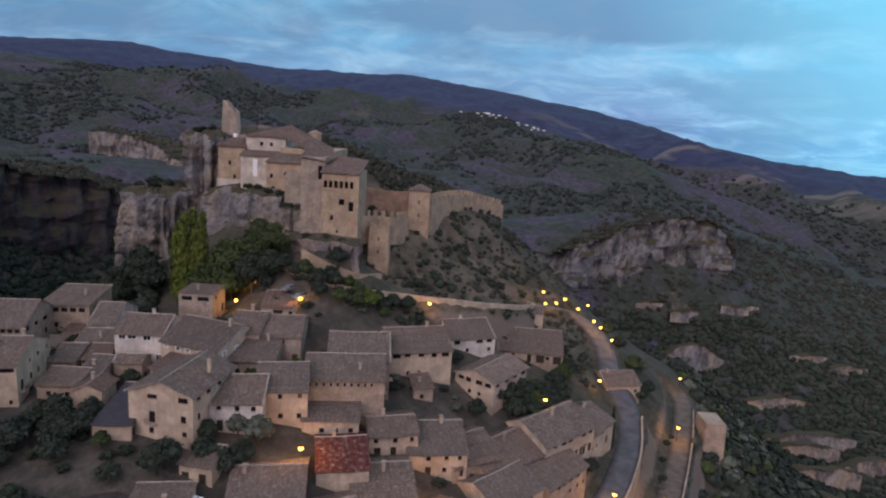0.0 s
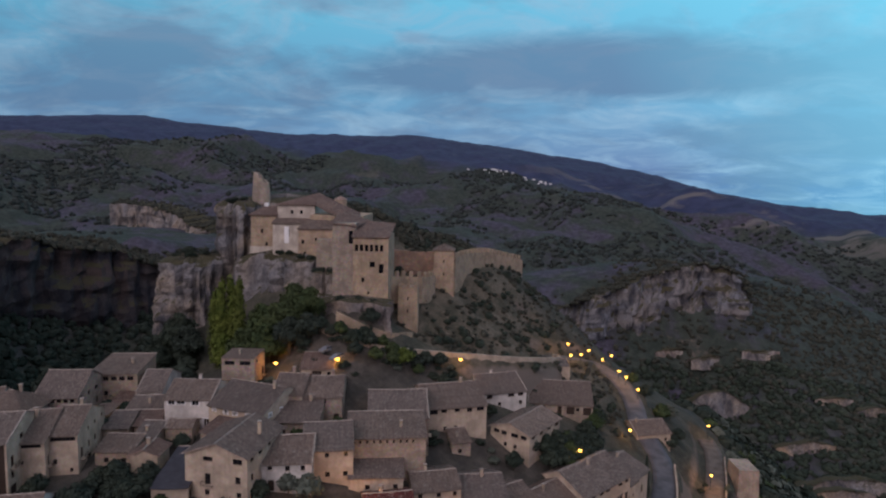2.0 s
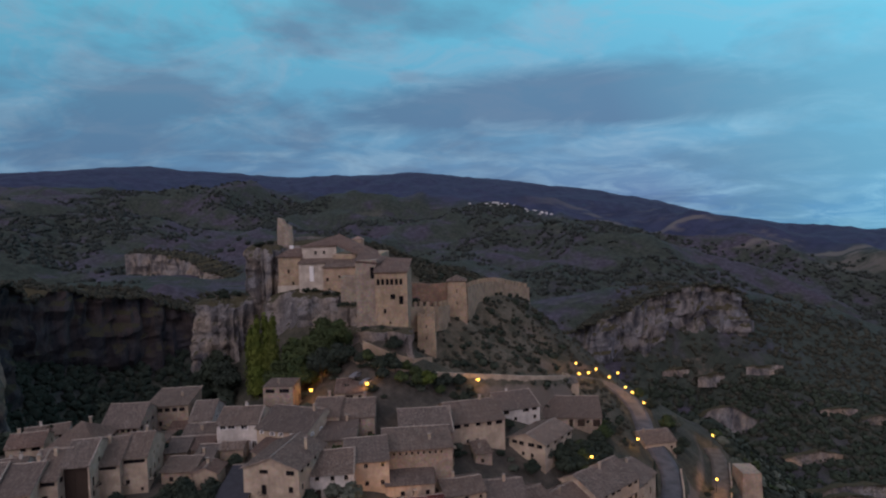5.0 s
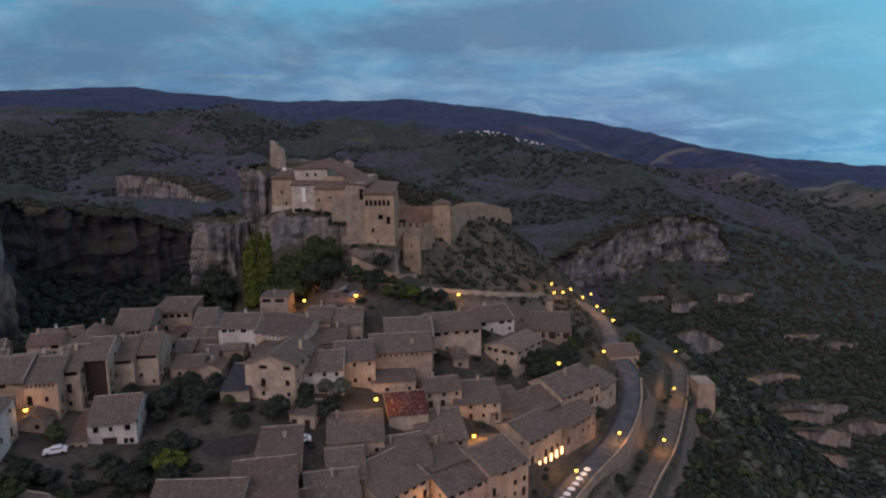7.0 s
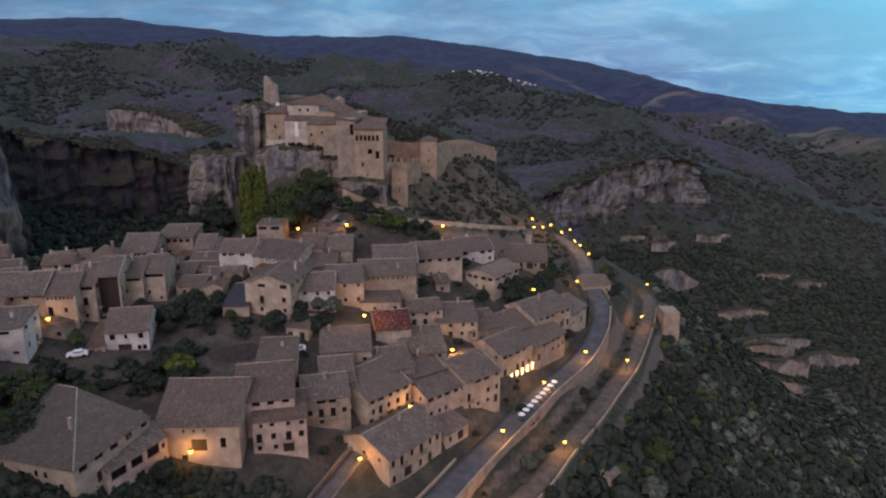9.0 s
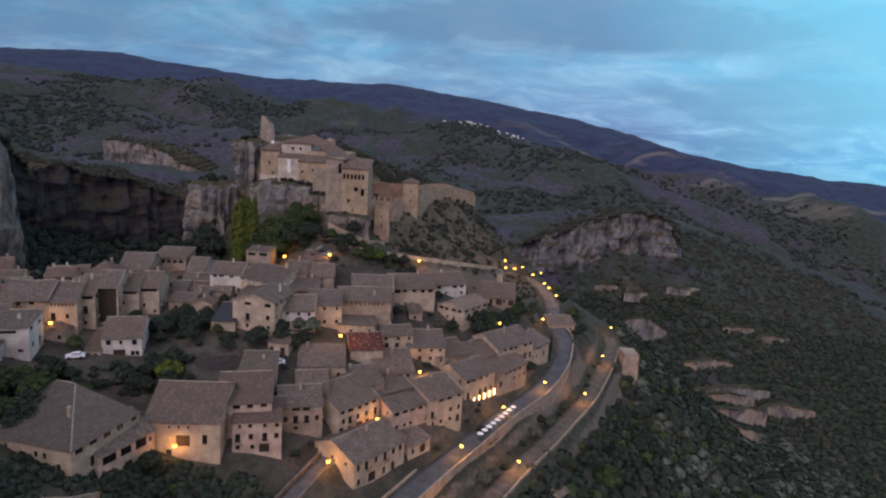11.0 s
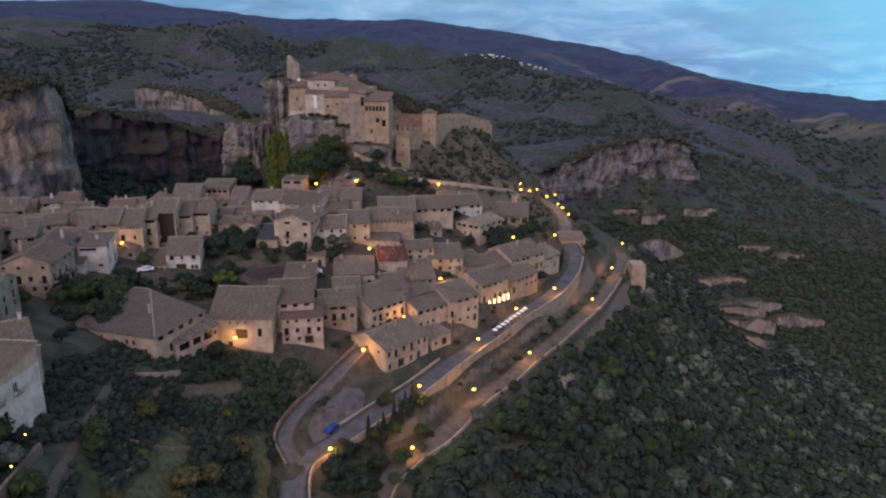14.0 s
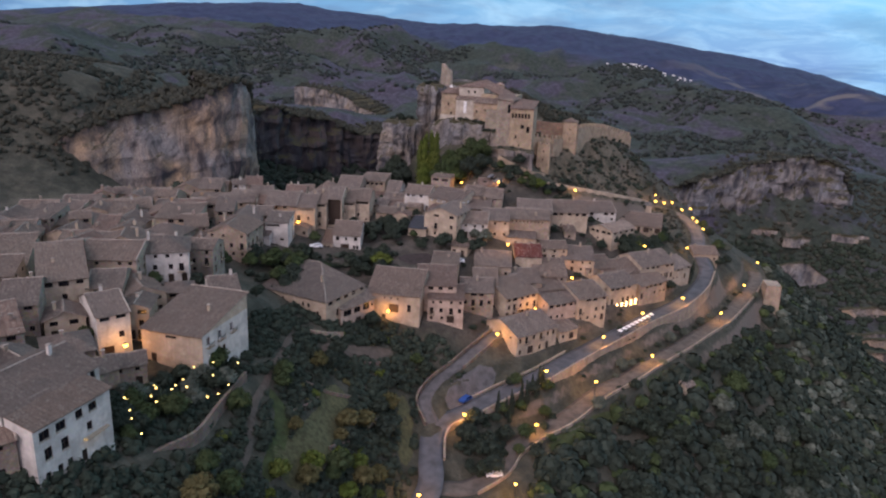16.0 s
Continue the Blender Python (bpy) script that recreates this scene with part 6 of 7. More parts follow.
castle_wall("crenellated ochre curtain wall beside the church", [(-24, 144), (-20, 149.5), (-15, 152.5), (-12, 161)], [60.6, 60.0, 59.4, 58.8], 8)
castle_wall("red-brown rear wall of the castle yard", [(-26, 166), (-18, 167), (-11, 168)], [66.2, 65.4, 65.6], 12, crown=False, mat=M_BRICKY)
castle_wall("long crenellated wall climbing the ridge", [(-6, 168), (-2, 182), (4.5, 196), (12, 208), (20, 219)], [63.6, 63.4, 62.6, 60.0, 57.2], 12)
castle_wall("low zigzag wall on the castle slope", [(-36, 127.5), (-29, 127), (-22, 130), (-17, 138)], [53.5, 50.5, 47.6, 46], 5, crown=False)


def square_tower(label, cx, cy, half, z0, z1, cap=0.0, flare=0.25, kind="tower"):
    thing = tagged(new("castle_tower"), label, "tower", "castle towers")
    bm = bmesh.new()
    lo, hi = half + flare, half
    v = [bm.verts.new((cx + sx * h, cy + sy * h, z)) for h, z in ((lo, z0), (hi, z1)) for sx, sy in ((-1, -1), (1, -1), (1, 1), (-1, 1))]
    for f in ((0, 1, 5, 4), (1, 2, 6, 5), (2, 3, 7, 6), (3, 0, 4, 7), (4, 5, 6, 7)):
        bm.faces.new([v[i] for i in f])
    part("shaft", bm, M_CASTLE, thing)
    if cap:
        bm = bmesh.new()
        e = hi + 0.35
        c4 = [(cx - e, cy - e, z1), (cx + e, cy - e, z1), (cx + e, cy + e, z1), (cx - e, cy + e, z1)]
        for a, b in zip(c4, c4[1:] + c4[:1]):
            roof_slab(bm, [a, b, (cx, cy, z1 + cap)], 0.2, Vector(b) - Vector(a))
        part("cap_roof", bm, ROOFS[0], thing)
    else:
        for sx, sy in ((-1, -1), (0, -1), (1, -1), (1, 0), (1, 1), (0, 1), (-1, 1), (-1, 0)):
            bm = bmesh.new()
            box(bm, (cx + sx * (hi - 0.42) - 0.42, cy + sy * (hi - 0.42) - 0.42, z1 - 0.1), (cx + sx * (hi - 0.42) + 0.42, cy + sy * (hi - 0.42) + 0.42, z1 + 0.8))
            part("merlon", bm, M_CASTLE, thing)
    for k in range(2):
        bm = bmesh.new()
        box(bm, (cx - 0.15, cy - half - flare - 0.01, z0 + (z1 - z0) * (0.5 + 0.25 * k)), (cx + 0.15, cy - half + 0.3, z0 + (z1 - z0) * (0.5 + 0.25 * k) + 1.0))
        part("arrow_slit", bm, M_GLASS, thing)
    return thing


square_tower("tall square gate tower with a battered foot", -18.6, 146.5, 2.7, 43, 57.6)
square_tower("squat wall tower with a tiled cap", -9.2, 168, 3.2, 50, 66.4, cap=1.8)
# the broken watch tower on the crest
ruin = tagged(new("ruined_tower"), "broken stump of a watch tower on the crest", "ruin")
bm_ = bmesh.new()
rrng = random.Random(5)
ring = []
for i in range(28):
    a = 2 * math.pi * i / 28
    # a broken shell: high on its west side, crumbling down to the east
    h = 86.2 + 3.4 * max(0.0, 0.6 - 0.75 * math.cos(a)) + rrng.uniform(-0.6, 0.5)
    ex, ey = 2.9 * math.cos(a), 2.0 * math.sin(a)
    ring.append([(-72.6 + ex * 1.12, 180 + ey * 1.12, 79), (-72.6 + ex * 0.92, 180 + ey * 0.92, min(h, 90.0)), (-72.6 + ex * 0.6, 180 + ey * 0.6, min(h, 90.0) - 0.2), (-72.6 + ex * 0.6, 180 + ey * 0.6, 79)])
for i in range(28):
    for k in range(3):
        quad(bm_, [ring[i][k], ring[(i + 1) % 28][k], ring[(i + 1) % 28][k + 1], ring[i][k + 1]])
part("shell", bm_, M_OLDGREY, ruin)
chapel = tagged(new("hermitage"), "little round stone chapel behind the church roof", "chapel")
bm_ = bmesh.new()
bmesh.ops.create_cone(bm_, segments=12, radius1=2.2, radius2=2.2, depth=6, matrix=Matrix.Translation((-46.5, 186, 78)))
part("drum", bm_, M_CASTLE, chapel)
bm_ = bmesh.new()
bmesh.ops.create_cone(bm_, segments=12, radius1=2.5, radius2=0.1, depth=1.2, matrix=Matrix.Translation((-46.5, 186, 81.6)))
part("cap_roof", bm_, ROOFS[2], chapel)

# ---- street lamps ----
def street_lamp(x, y, bulb, power=1.0, post=True):
    """A post with an arm and a glowing head; the light itself is a point lamp in the head."""
    g = lay_of_land(x, y)
    h = max(bulb - g, 2.2)
    thing = tagged(new("street_lamp"), "lit amber street lamp on an iron post" if post else "lit amber wall lantern", "street lamp", "street lamps")
    thing.location = (x, y, bulb - h)
    bm = bmesh.new()
    if post:
        bmesh.ops.create_cone(bm, segments=8, radius1=0.10, radius2=0.06, depth=h + 0.4, cap_ends=True, matrix=Matrix.Translation((0, 0.3, h / 2 - 0.1)))
        box(bm, (-0.03, 0.0, h + 0.02), (0.03, 0.32, h + 0.09))
        part("post", bm, M_IRON, thing)
    else:
        box(bm, (-0.03, 0.0, h + 0.02), (0.03, 0.6, h + 0.09))
        part("bracket", bm, M_IRON, thing)
    bm = bmesh.new()
    bmesh.ops.create_cone(bm, segments=10, radius1=0.36, radius2=0.10, depth=0.22, cap_ends=True, matrix=Matrix.Translation((0, 0, h + 0.30)))
    part("hood", bm, M_IRON, thing)
    bm = bmesh.new()
    bmesh.ops.create_icosphere(bm, subdivisions=2, radius=0.42)
    b = part("bulb", bm, M_BULB, thing, "glowing amber bulb")
    b.location = (0, 0, h - 0.1)
    b.visible_shadow = False
    lamp = new("lamp_light", bpy.data.lights.new("lamp_light", "POINT"))
    lamp.data.energy, lamp.data.color, lamp.data.shadow_soft_size = 800 * power, (1.0, 0.43, 0.10), 0.35
    lamp.location = (x, y, bulb - 0.1)


for _x, _y, _z in ((-20.6, 2.3, 2.6), (-2, 23.3, 8), (13.2, 53.4, 8.3), (41, 96.5, 10.2), (29.5, 61.1, 0.9), (57.6, 110.2, 1.6), (72.8, 148.9, 2.4), (85.3, 186.3, 3.6), (12, 35, 1.4), (-2.6, 10.4, -1.6),
                   (-24.6, -25.2, -3.0), (-4.7, -12.5, -4.6), (55.8, 170.9, 21), (52.6, 185, 22.9), (54.2, 181, 22.0), (47.8, 190.7, 25.4), (52.5, 197, 25.2), (37.8, 177.9, 30.4), (42.7, 190, 28.8), (33.1, 170.2, 32.1), (33.7, 181, 33.2)):
    street_lamp(_x, _y, _z, 0.6 if _y > 165 else 1.5)
for _x, _y, _z, _p in ((26.4, 110.7, 24.9, 0.6), (31.6, 136, 26.1, 0.6), (46, 141, 18.6, 0.8), (-2.8, 128.6, 41.3, 0.4), (-73.1, 111.5, 37.6, 0.5), (-21.4, 69.1, 30.9, 1.6), (-8.6, 50.1, 15.9, 1.4),
                       (-49.5, 25.6, 18.6, 0.8), (1.0, 71.5, 20.9, 1.3), (-17.9, 33.6, 12.7, 0.8), (-50.6, 127.6, 44.5, 0.8), (-48.4, 114.5, 42.9, 0.8), (-32.9, 114, 44.5, 0.8), (-80, -45.5, 33, 0.7), (-97, -30.5, 39.5, 1.2),
                       (26, 77, 9.4, 1.5), (-79.5, 86, 36.4, 1.2), (-90.5, 51.0, 35.8, 0.4), (-124, 34, 37.5, 0.8)):
    street_lamp(_x, _y, _z, _p, post=False)

# ---- trees, scrub and gardens ----
def leaf_material(name, a, b_, c):
    m, t, b = material(name, 0.85)
    n = Net(t)
    info = n.add("ShaderNodeObjectInfo")
    geo = n.add("ShaderNodeNewGeometry")
    col = n.mix(n.ramp(n.noise(0.16, 5, 0.65), [(0.40, 0.0), (0.60, 1.0)]), a, b_)
    col = n.mix(n.math("MULTIPLY", info.outputs["Random"], 0.55), col, c)
    col = n.mix(n.math("MULTIPLY", geo.outputs["Random Per Island"], 0.6), col, tuple(0.45 * v for v in a))
    n.put(b.inputs["Base Color"], col)
    b.inputs["Specular IOR Level"].default_value = 0.1
    return m


LEAF = {"dark": leaf_material("dark_evergreen_leaf", (0.027, 0.038, 0.027), (0.048, 0.060, 0.041), (0.039, 0.049, 0.041)),
        "green": leaf_material("green_leaf", (0.042, 0.062, 0.026), (0.066, 0.086, 0.032), (0.052, 0.064, 0.032)),
        "lime": leaf_material("yellow_green_leaf", (0.075, 0.105, 0.022), (0.12, 0.14, 0.03), (0.085, 0.10, 0.03)),
        "olive": leaf_material("grey_olive_leaf", (0.085, 0.10, 0.078), (0.13, 0.145, 0.115), (0.075, 0.085, 0.065)),
        # leaf of the far hills, with a little bluish haze in its colour
        "hill": leaf_material("dark_hill_scrub_leaf", (0.031, 0.039, 0.035), (0.052, 0.060, 0.053), (0.048, 0.050, 0.054)),
        "heath": leaf_material("olive_heath_leaf", (0.040, 0.045, 0.032), (0.070, 0.071, 0.050), (0.060, 0.055, 0.047)),
        "rust": leaf_material("autumn_leaf", (0.085, 0.076, 0.032), (0.125, 0.108, 0.05), (0.07, 0.072, 0.03))}


_ico = bmesh.new()
bmesh.ops.create_icosphere(_ico, subdivisions=1, radius=1.0)
ICO_V, ICO_F = np.array([v.co[:] for v in _ico.verts]), [tuple(v.index for v in f.verts) for f in _ico.faces]
_ico.free()


def crown_mesh(name, rng, lumps, leaves, size, mat):
    """A crown of many leaf sprays set round a few uneven lumps; lumps: (x, y, z, rx, ry, rz)."""
    verts, faces = [], []
    for (cx, cy, cz, rx, ry, rz) in lumps:
        i = len(verts)
        verts += (np.array([cx, cy, cz]) + ICO_V * rng.uniform(0.62, 0.98, (len(ICO_V), 1)) * np.array([rx, ry, rz])).tolist()
        faces += [tuple(i + k for k in f) for f in ICO_F]
        d = rng.normal(size=(leaves, 3))
        d /= np.linalg.norm(d, axis=1)[:, None]
        r = rng.uniform(0.80, 1.12, leaves)[:, None]
        p = np.array([cx, cy, cz]) + d * r * np.array([rx, ry, rz])
        nrm = d + rng.normal(scale=0.6, size=(leaves, 3))
        nrm /= np.linalg.norm(nrm, axis=1)[:, None]
        a = np.cross(nrm, rng.normal(size=(leaves, 3)))
        a /= np.linalg.norm(a, axis=1)[:, None]
        b = np.cross(nrm, a)
        s = size * rng.uniform(0.6, 1.3, leaves)[:, None]
        for k in range(leaves):
            i = len(verts)
            q = nrm[k] * 0.18 * s[k]
            verts += [tuple(p[k] - a[k] * s[k]), tuple(p[k] - b[k] * s[k] * 0.7 + q), tuple(p[k] + a[k] * s[k]), tuple(p[k] + b[k] * s[k] * 0.7 + q)]
            faces.append((i, i + 1, i + 2, i + 3))
    me = bpy.data.meshes.new(name)
    me.from_pydata(verts, [], faces)
    me.materials.append(mat)
    return me


def limb(bm, a, b, ra, rb, n=6):
    a, b = Vector(a), Vector(b)
    q = (b - a).to_track_quat("Z", "Y")
    rings = [[bm.verts.new(p + q @ Vector((r * math.cos(2 * math.pi * i / n), r * math.sin(2 * math.pi * i / n), 0))) for i in range(n)] for p, r in ((a, ra), (b, rb))]
    for i in range(n):
        bm.faces.new([rings[0][i], rings[0][(i + 1) % n], rings[1][(i + 1) % n], rings[1][i]])


def make_tree(kind, leaf, seed, label, category="tree"):
    """A tree of about unit-true size at the origin, to be copied."""
    rng = np.random.RandomState(seed)
    thing = tagged(new(category.replace(" ", "_")), label, category)
    bm = bmesh.new()
    if kind == "round":
        h, r = 5.0, 2.3
        lumps = [(0, 0, h * 0.66, r * 0.75, r * 0.75, r * 0.8)] + [(r * 0.62 * math.cos(a), r * 0.62 * math.sin(a), h * (0.55 + 0.1 * rng.rand()), r * 0.55, r * 0.55, r * 0.5) for a in np.arange(6) * 1.05 + rng.rand(6) * 0.5]
        lumps += [(rng.uniform(-0.6, 0.6), rng.uniform(-0.6, 0.6), h * 0.85, r * 0.45, r * 0.45, r * 0.4) for _ in range(2)]
        leaves, size, trunk = 60, 0.34, 0.20
    elif kind == "poplar":
        h, r = 20.0, 2.6
        lumps = [(rng.uniform(-0.5, 0.5), rng.uniform(-0.5, 0.5), z, r * (1.08 - 0.75 * (z / h) ** 2), r * (1.08 - 0.75 * (z / h) ** 2), 2.4) for z in np.linspace(2.2, h - 1.5, 11)]
        leaves, size, trunk = 90, 0.5, 0.35
    elif kind == "big":
        h, r = 11.0, 4.2
        lumps = [(0, 0, h * 0.62, r * 0.8, r * 0.8, r * 0.95)] + [(r * 0.65 * math.cos(a), r * 0.65 * math.sin(a), h * (0.42 + 0.28 * rng.rand()), r * 0.5, r * 0.5, r * 0.5) for a in np.arange(9) * 0.7]
        lumps += [(rng.uniform(-1, 1), rng.uniform(-1, 1), h * 0.9, r * 0.4, r * 0.4, r * 0.4) for _ in range(2)]
        leaves, size, trunk = 100, 0.5, 0.35
    elif kind == "cypress":
        h, r = 7.0, 0.8
        lumps = [(0, 0, z, r * (1.05 - 0.9 * (z / h) ** 1.6), r * (1.05 - 0.9 * (z / h) ** 1.6), 0.9) for z in np.linspace(0.8, h - 0.4, 8)]
        leaves, size, trunk = 55, 0.24, 0.12
    else:  # bush
        h, r = 2.0, 1.5
        lumps = [(0, 0, 0.9, r * 0.8, r * 0.8, 0.8)] + [(r * 0.6 * math.cos(a), r * 0.6 * math.sin(a), 0.7, r * 0.5, r * 0.5, 0.6) for a in np.arange(4) * 1.6 + rng.rand()]
        leaves, size, trunk = 52, 0.28, 0.08
    top = h * (0.55 if kind != "poplar" else 0.9)
    limb(bm, (0, 0, -0.8), (0, 0, top * 0.5), trunk, trunk * 0.7)
    limb(bm, (0, 0, top * 0.5), (0.1, 0.1, top), trunk * 0.7, trunk * 0.25)
    for k, l in enumerate(lumps[1:6]):
        limb(bm, (0, 0, top * (0.35 + 0.08 * k)), (l[0] * 0.8, l[1] * 0.8, l[2]), trunk * 0.45, trunk * 0.12, 5)
    part("trunk", bm, M_BARK, thing)
    c = new("crown", crown_mesh("crown", rng, lumps, leaves, size, LEAF[leaf]))
    c.parent = thing
    return thing


TREES = {}
for _k, _l, _name, _cat in (("round", "dark", "dark green oak with a round crown", "tree"), ("round", "green", "green almond tree with a loose crown", "tree"), ("round", "olive", "grey-green olive tree on the slope", "olive tree"),
                            ("round", "lime", "yellow-green tree in the gardens", "tree"), ("poplar", "lime", "tall slender poplar below the castle rock", "poplar"), ("big", "green", "broad leafy tree below the castle rock", "tree"),
                            ("big", "dark", "broad dark evergreen tree", "tree"), ("cypress", "dark", "slim dark cypress beside the road", "cypress"), ("bush", "dark", "dark green bush in the gardens", "bush"),
                            ("bush", "lime", "bright green bush in the gardens", "bush"), ("bush", "olive", "grey-leaved shrub beside the path", "bush"), ("round", "rust", "small tree turning dull yellow-brown", "tree")):
    for _v in range(2):
        TREES[_k + "_" + _l, _v] = make_tree(_k, _l, 7 * len(TREES) + 3, _name, _cat)
TREE_USED = set()


def plant(kind, x, y, scale=1.0, z=None, rng=random, stretch=1.0):
    v = rng.randrange(2)
    src = TREES[kind, v]
    m = Matrix.Translation((x, y, lay_of_land(x, y) if z is None else z)) @ pose(0, 0, 0, 0, 0, rng.uniform(0, 360))
    s = scale * rng.uniform(0.9, 1.12)
    if (kind, v) not in TREE_USED:
        TREE_USED.add((kind, v))
        ob = src
        ob.matrix_basis = m
    else:
        ob = copy_thing(src, m)
    ob.scale = (s, s, s * stretch)
    return ob


trng = random.Random(42)
# below the castle rock
for _x, _y, _s in ((-73.0, 139, 0.86), (-70.6, 137, 1.0), (-67.9, 138, 0.96), (-65.6, 137, 0.84)):
    plant("poplar_lime", _x, _y, _s, rng=trng, stretch=1.32)
for _x, _y, _s in ((-57, 134, 1.05), (-52, 131, 1.1), (-47, 129, 1.1), (-43, 127, 0.95), (-59, 139, 0.95), (-50, 138, 1.0)):
    plant("big_green", _x, _y, _s, rng=trng)
for _x, _y, _s in ((-58, 126, 0.95), (-53, 124, 1.0), (-47, 122, 0.85), (-62, 130, 0.9), (-42, 121, 0.7), (-55, 129, 1.0)):
    plant("big_dark" if _x > -50 else "big_green", _x, _y, _s, rng=trng)
for _x, _y, _z, _s in ((-51, 148.8, 64.6, 0.9), (-48, 148.6, 64.2, 0.8), (-44, 144.4, 61.4, 1.0), (-41, 144.2, 61.2, 0.9), (-45.5, 145, 61, 0.8), (-60, 158.5, 64.5, 1.0), (-57, 158, 64.5, 0.9), (-89, 160, 62.6, 1.2), (-94, 161, 62.4, 1.1), (-86, 163, 63, 1.2),
                       (-92, 166, 63, 1.3), (-79, 172, 80.3, 0.9), (-76.5, 174, 80.5, 0.9), (-80, 170, 80, 0.8), (-36, 132.4, 55.4, 0.9), (-31, 132.2, 55.5, 0.8), (-27, 132.6, 55, 0.8), (-47, 149.6, 58.5, 0.8)):
    plant("bush_dark", _x, _y, _s, z=_z, rng=trng)
for _i in range(34):
    plant(trng.choice(["bush_dark", "bush_dark", "round_dark", "bush_olive"]), trng.uniform(-46, -4), trng.uniform(118, 129), trng.uniform(0.5, 0.9), rng=trng)
for _x, _y, _s in ((-88, 148, 1.1), (-83, 143, 0.9), (-93, 146, 0.9), (-90, 140, 0.8), (-104, 112, 0.8), (-112, 100, 0.55)):
    plant("big_dark", _x, _y, _s, rng=trng)
for _x, _y, _k in ((-30, 119, "round_dark"), (-26, 121, "round_dark"), (-20, 121, "round_green"), (-17, 119, "round_lime"), (-12, 124, "round_dark"), (-24, 117, "round_green"), (14, 108, "round_dark"), (19, 106, "round_dark"),
                   (22, 110, "round_dark"), (31, 128, "round_dark"), (36, 138, "round_dark"), (34, 133, "round_green"), (27, 116, "round_dark"), (-34, 74, "round_olive"), (-30, 73, "round_olive"), (-38.5, 71, "round_dark"),
                   (60, 178, "round_dark"), (63, 168, "round_green"), (66, 160, "round_dark"), (68, 175, "round_olive"), (61, 152, "round_dark"), (58, 188, "round_green")):
    plant(_k, _x, _y, trng.uniform(0.75, 1.1), rng=trng)
# walled gardens in the village
for _i in range(34):
    plant(trng.choice(["bush_dark", "bush_dark", "bush_dark", "round_dark"]), trng.uniform(-68, -54), trng.uniform(38, 49), trng.uniform(0.6, 1.0), rng=trng)
for _i in range(20):
    plant(trng.choice(["bush_dark", "round_dark", "round_dark"]), trng.uniform(-71, -57), trng.uniform(61, 73), trng.uniform(0.6, 1.0), rng=trng)
for _x, _y in ((-59.5, 45), (-57.6, 46)):
    plant("round_lime", _x, _y, 1.0, rng=trng)
for _i in range(52):
    plant(trng.choice(["bush_dark", "bush_dark", "round_dark", "round_green"]), trng.uniform(-92, -72), trng.uniform(14, 37), trng.uniform(0.7, 1.1), rng=trng)
for _x, _y in ((-42, 63), (-37, 66), (-31, 67), (-43, 61), (-33, 65)):
    plant("round_dark", _x, _y, 0.95, rng=trng)
for _i in range(26):
    plant(trng.choice(["round_dark", "round_dark", "bush_dark", "round_green"]), trng.uniform(14, 36), trng.uniform(107, 124), trng.uniform(0.8, 1.15), rng=trng)
for _i in range(18):
    plant(trng.choice(["round_dark", "bush_dark", "round_green"]), trng.uniform(-40, -6), trng.uniform(114, 124), trng.uniform(0.6, 1.0), rng=trng)
# the restaurant garden and the gully
for _i in range(46):
    _u = trng.random()
    plant(trng.choice(["round_dark", "round_dark", "bush_dark", "round_olive", "round_green"]), -71 + 8 * trng.random() + 2.5 * _u, -66 + 34 * _u, trng.uniform(0.55, 0.95), rng=trng)
for _i in range(210):
    _x, _y = trng.uniform(-58, -33), trng.uniform(-75, 22)
    if near_way(np.array([_x]), np.array([_y]))[0][0] < 1.5 or not open_ground(_x, _y):
        continue
    plant(trng.choice(["bush_dark", "bush_dark", "round_dark", "bush_lime", "round_green", "bush_dark", "bush_dark", "round_rust", "bush_dark", "bush_dark"]), _x, _y, trng.uniform(0.6, 1.15), rng=trng)
for _x, _y in ((-41, -31), (-37, -36), (-44, -38), (-38, -28), (-47, -46)):
    plant("round_lime", _x, _y, 0.9, rng=trng)
# terraces between road and promenade
for _s in range(7):
    _p = np.array([-13, 11]) + np.array([5.5, 7.5]) * _s / 3.5
    plant("cypress_dark", _p[0] + trng.uniform(-0.6, 0.6), _p[1], trng.uniform(0.5, 0.85), rng=trng)
for _p in along(PROMENADE[3:13], 5.0):
    for _o in (-3.4, 3.6):
        if trng.random() < 0.5:
            plant(trng.choice(["bush_dark", "bush_olive", "round_olive"]), _p[0] + _o * 0.85 + trng.uniform(-1, 1), _p[1] - _o * 0.5, trng.uniform(0.5, 0.9), rng=trng)
for _i in range(30):
    plant(trng.choice(["bush_dark", "bush_dark", "round_dark"]), trng.uniform(-20, -10), trng.uniform(-8, 10), trng.uniform(0.7, 1.1), rng=trng)
for _i in range(16):
    _u = trng.random()
    plant("cypress_dark", -11 + 9 * _u + trng.uniform(-1, 1), 11 + 14 * _u, trng.uniform(0.6, 0.95), rng=trng)
for _x, _y in ((47, 126), (46, 122), (48, 130)):
    plant("cypress_dark", _x, _y, 0.95, rng=trng)
for _i in range(22):
    plant(trng.choice(["bush_dark", "round_dark", "round_green", "bush_olive"]), trng.uniform(-14, 4), trng.uniform(-2, 26), trng.uniform(0.5, 0.8), rng=trng)
for _i in range(9):
    plant("bush_dark", 21 + trng.uniform(-3, 3), 66 + trng.uniform(-4, 4), 0.9, rng=trng)
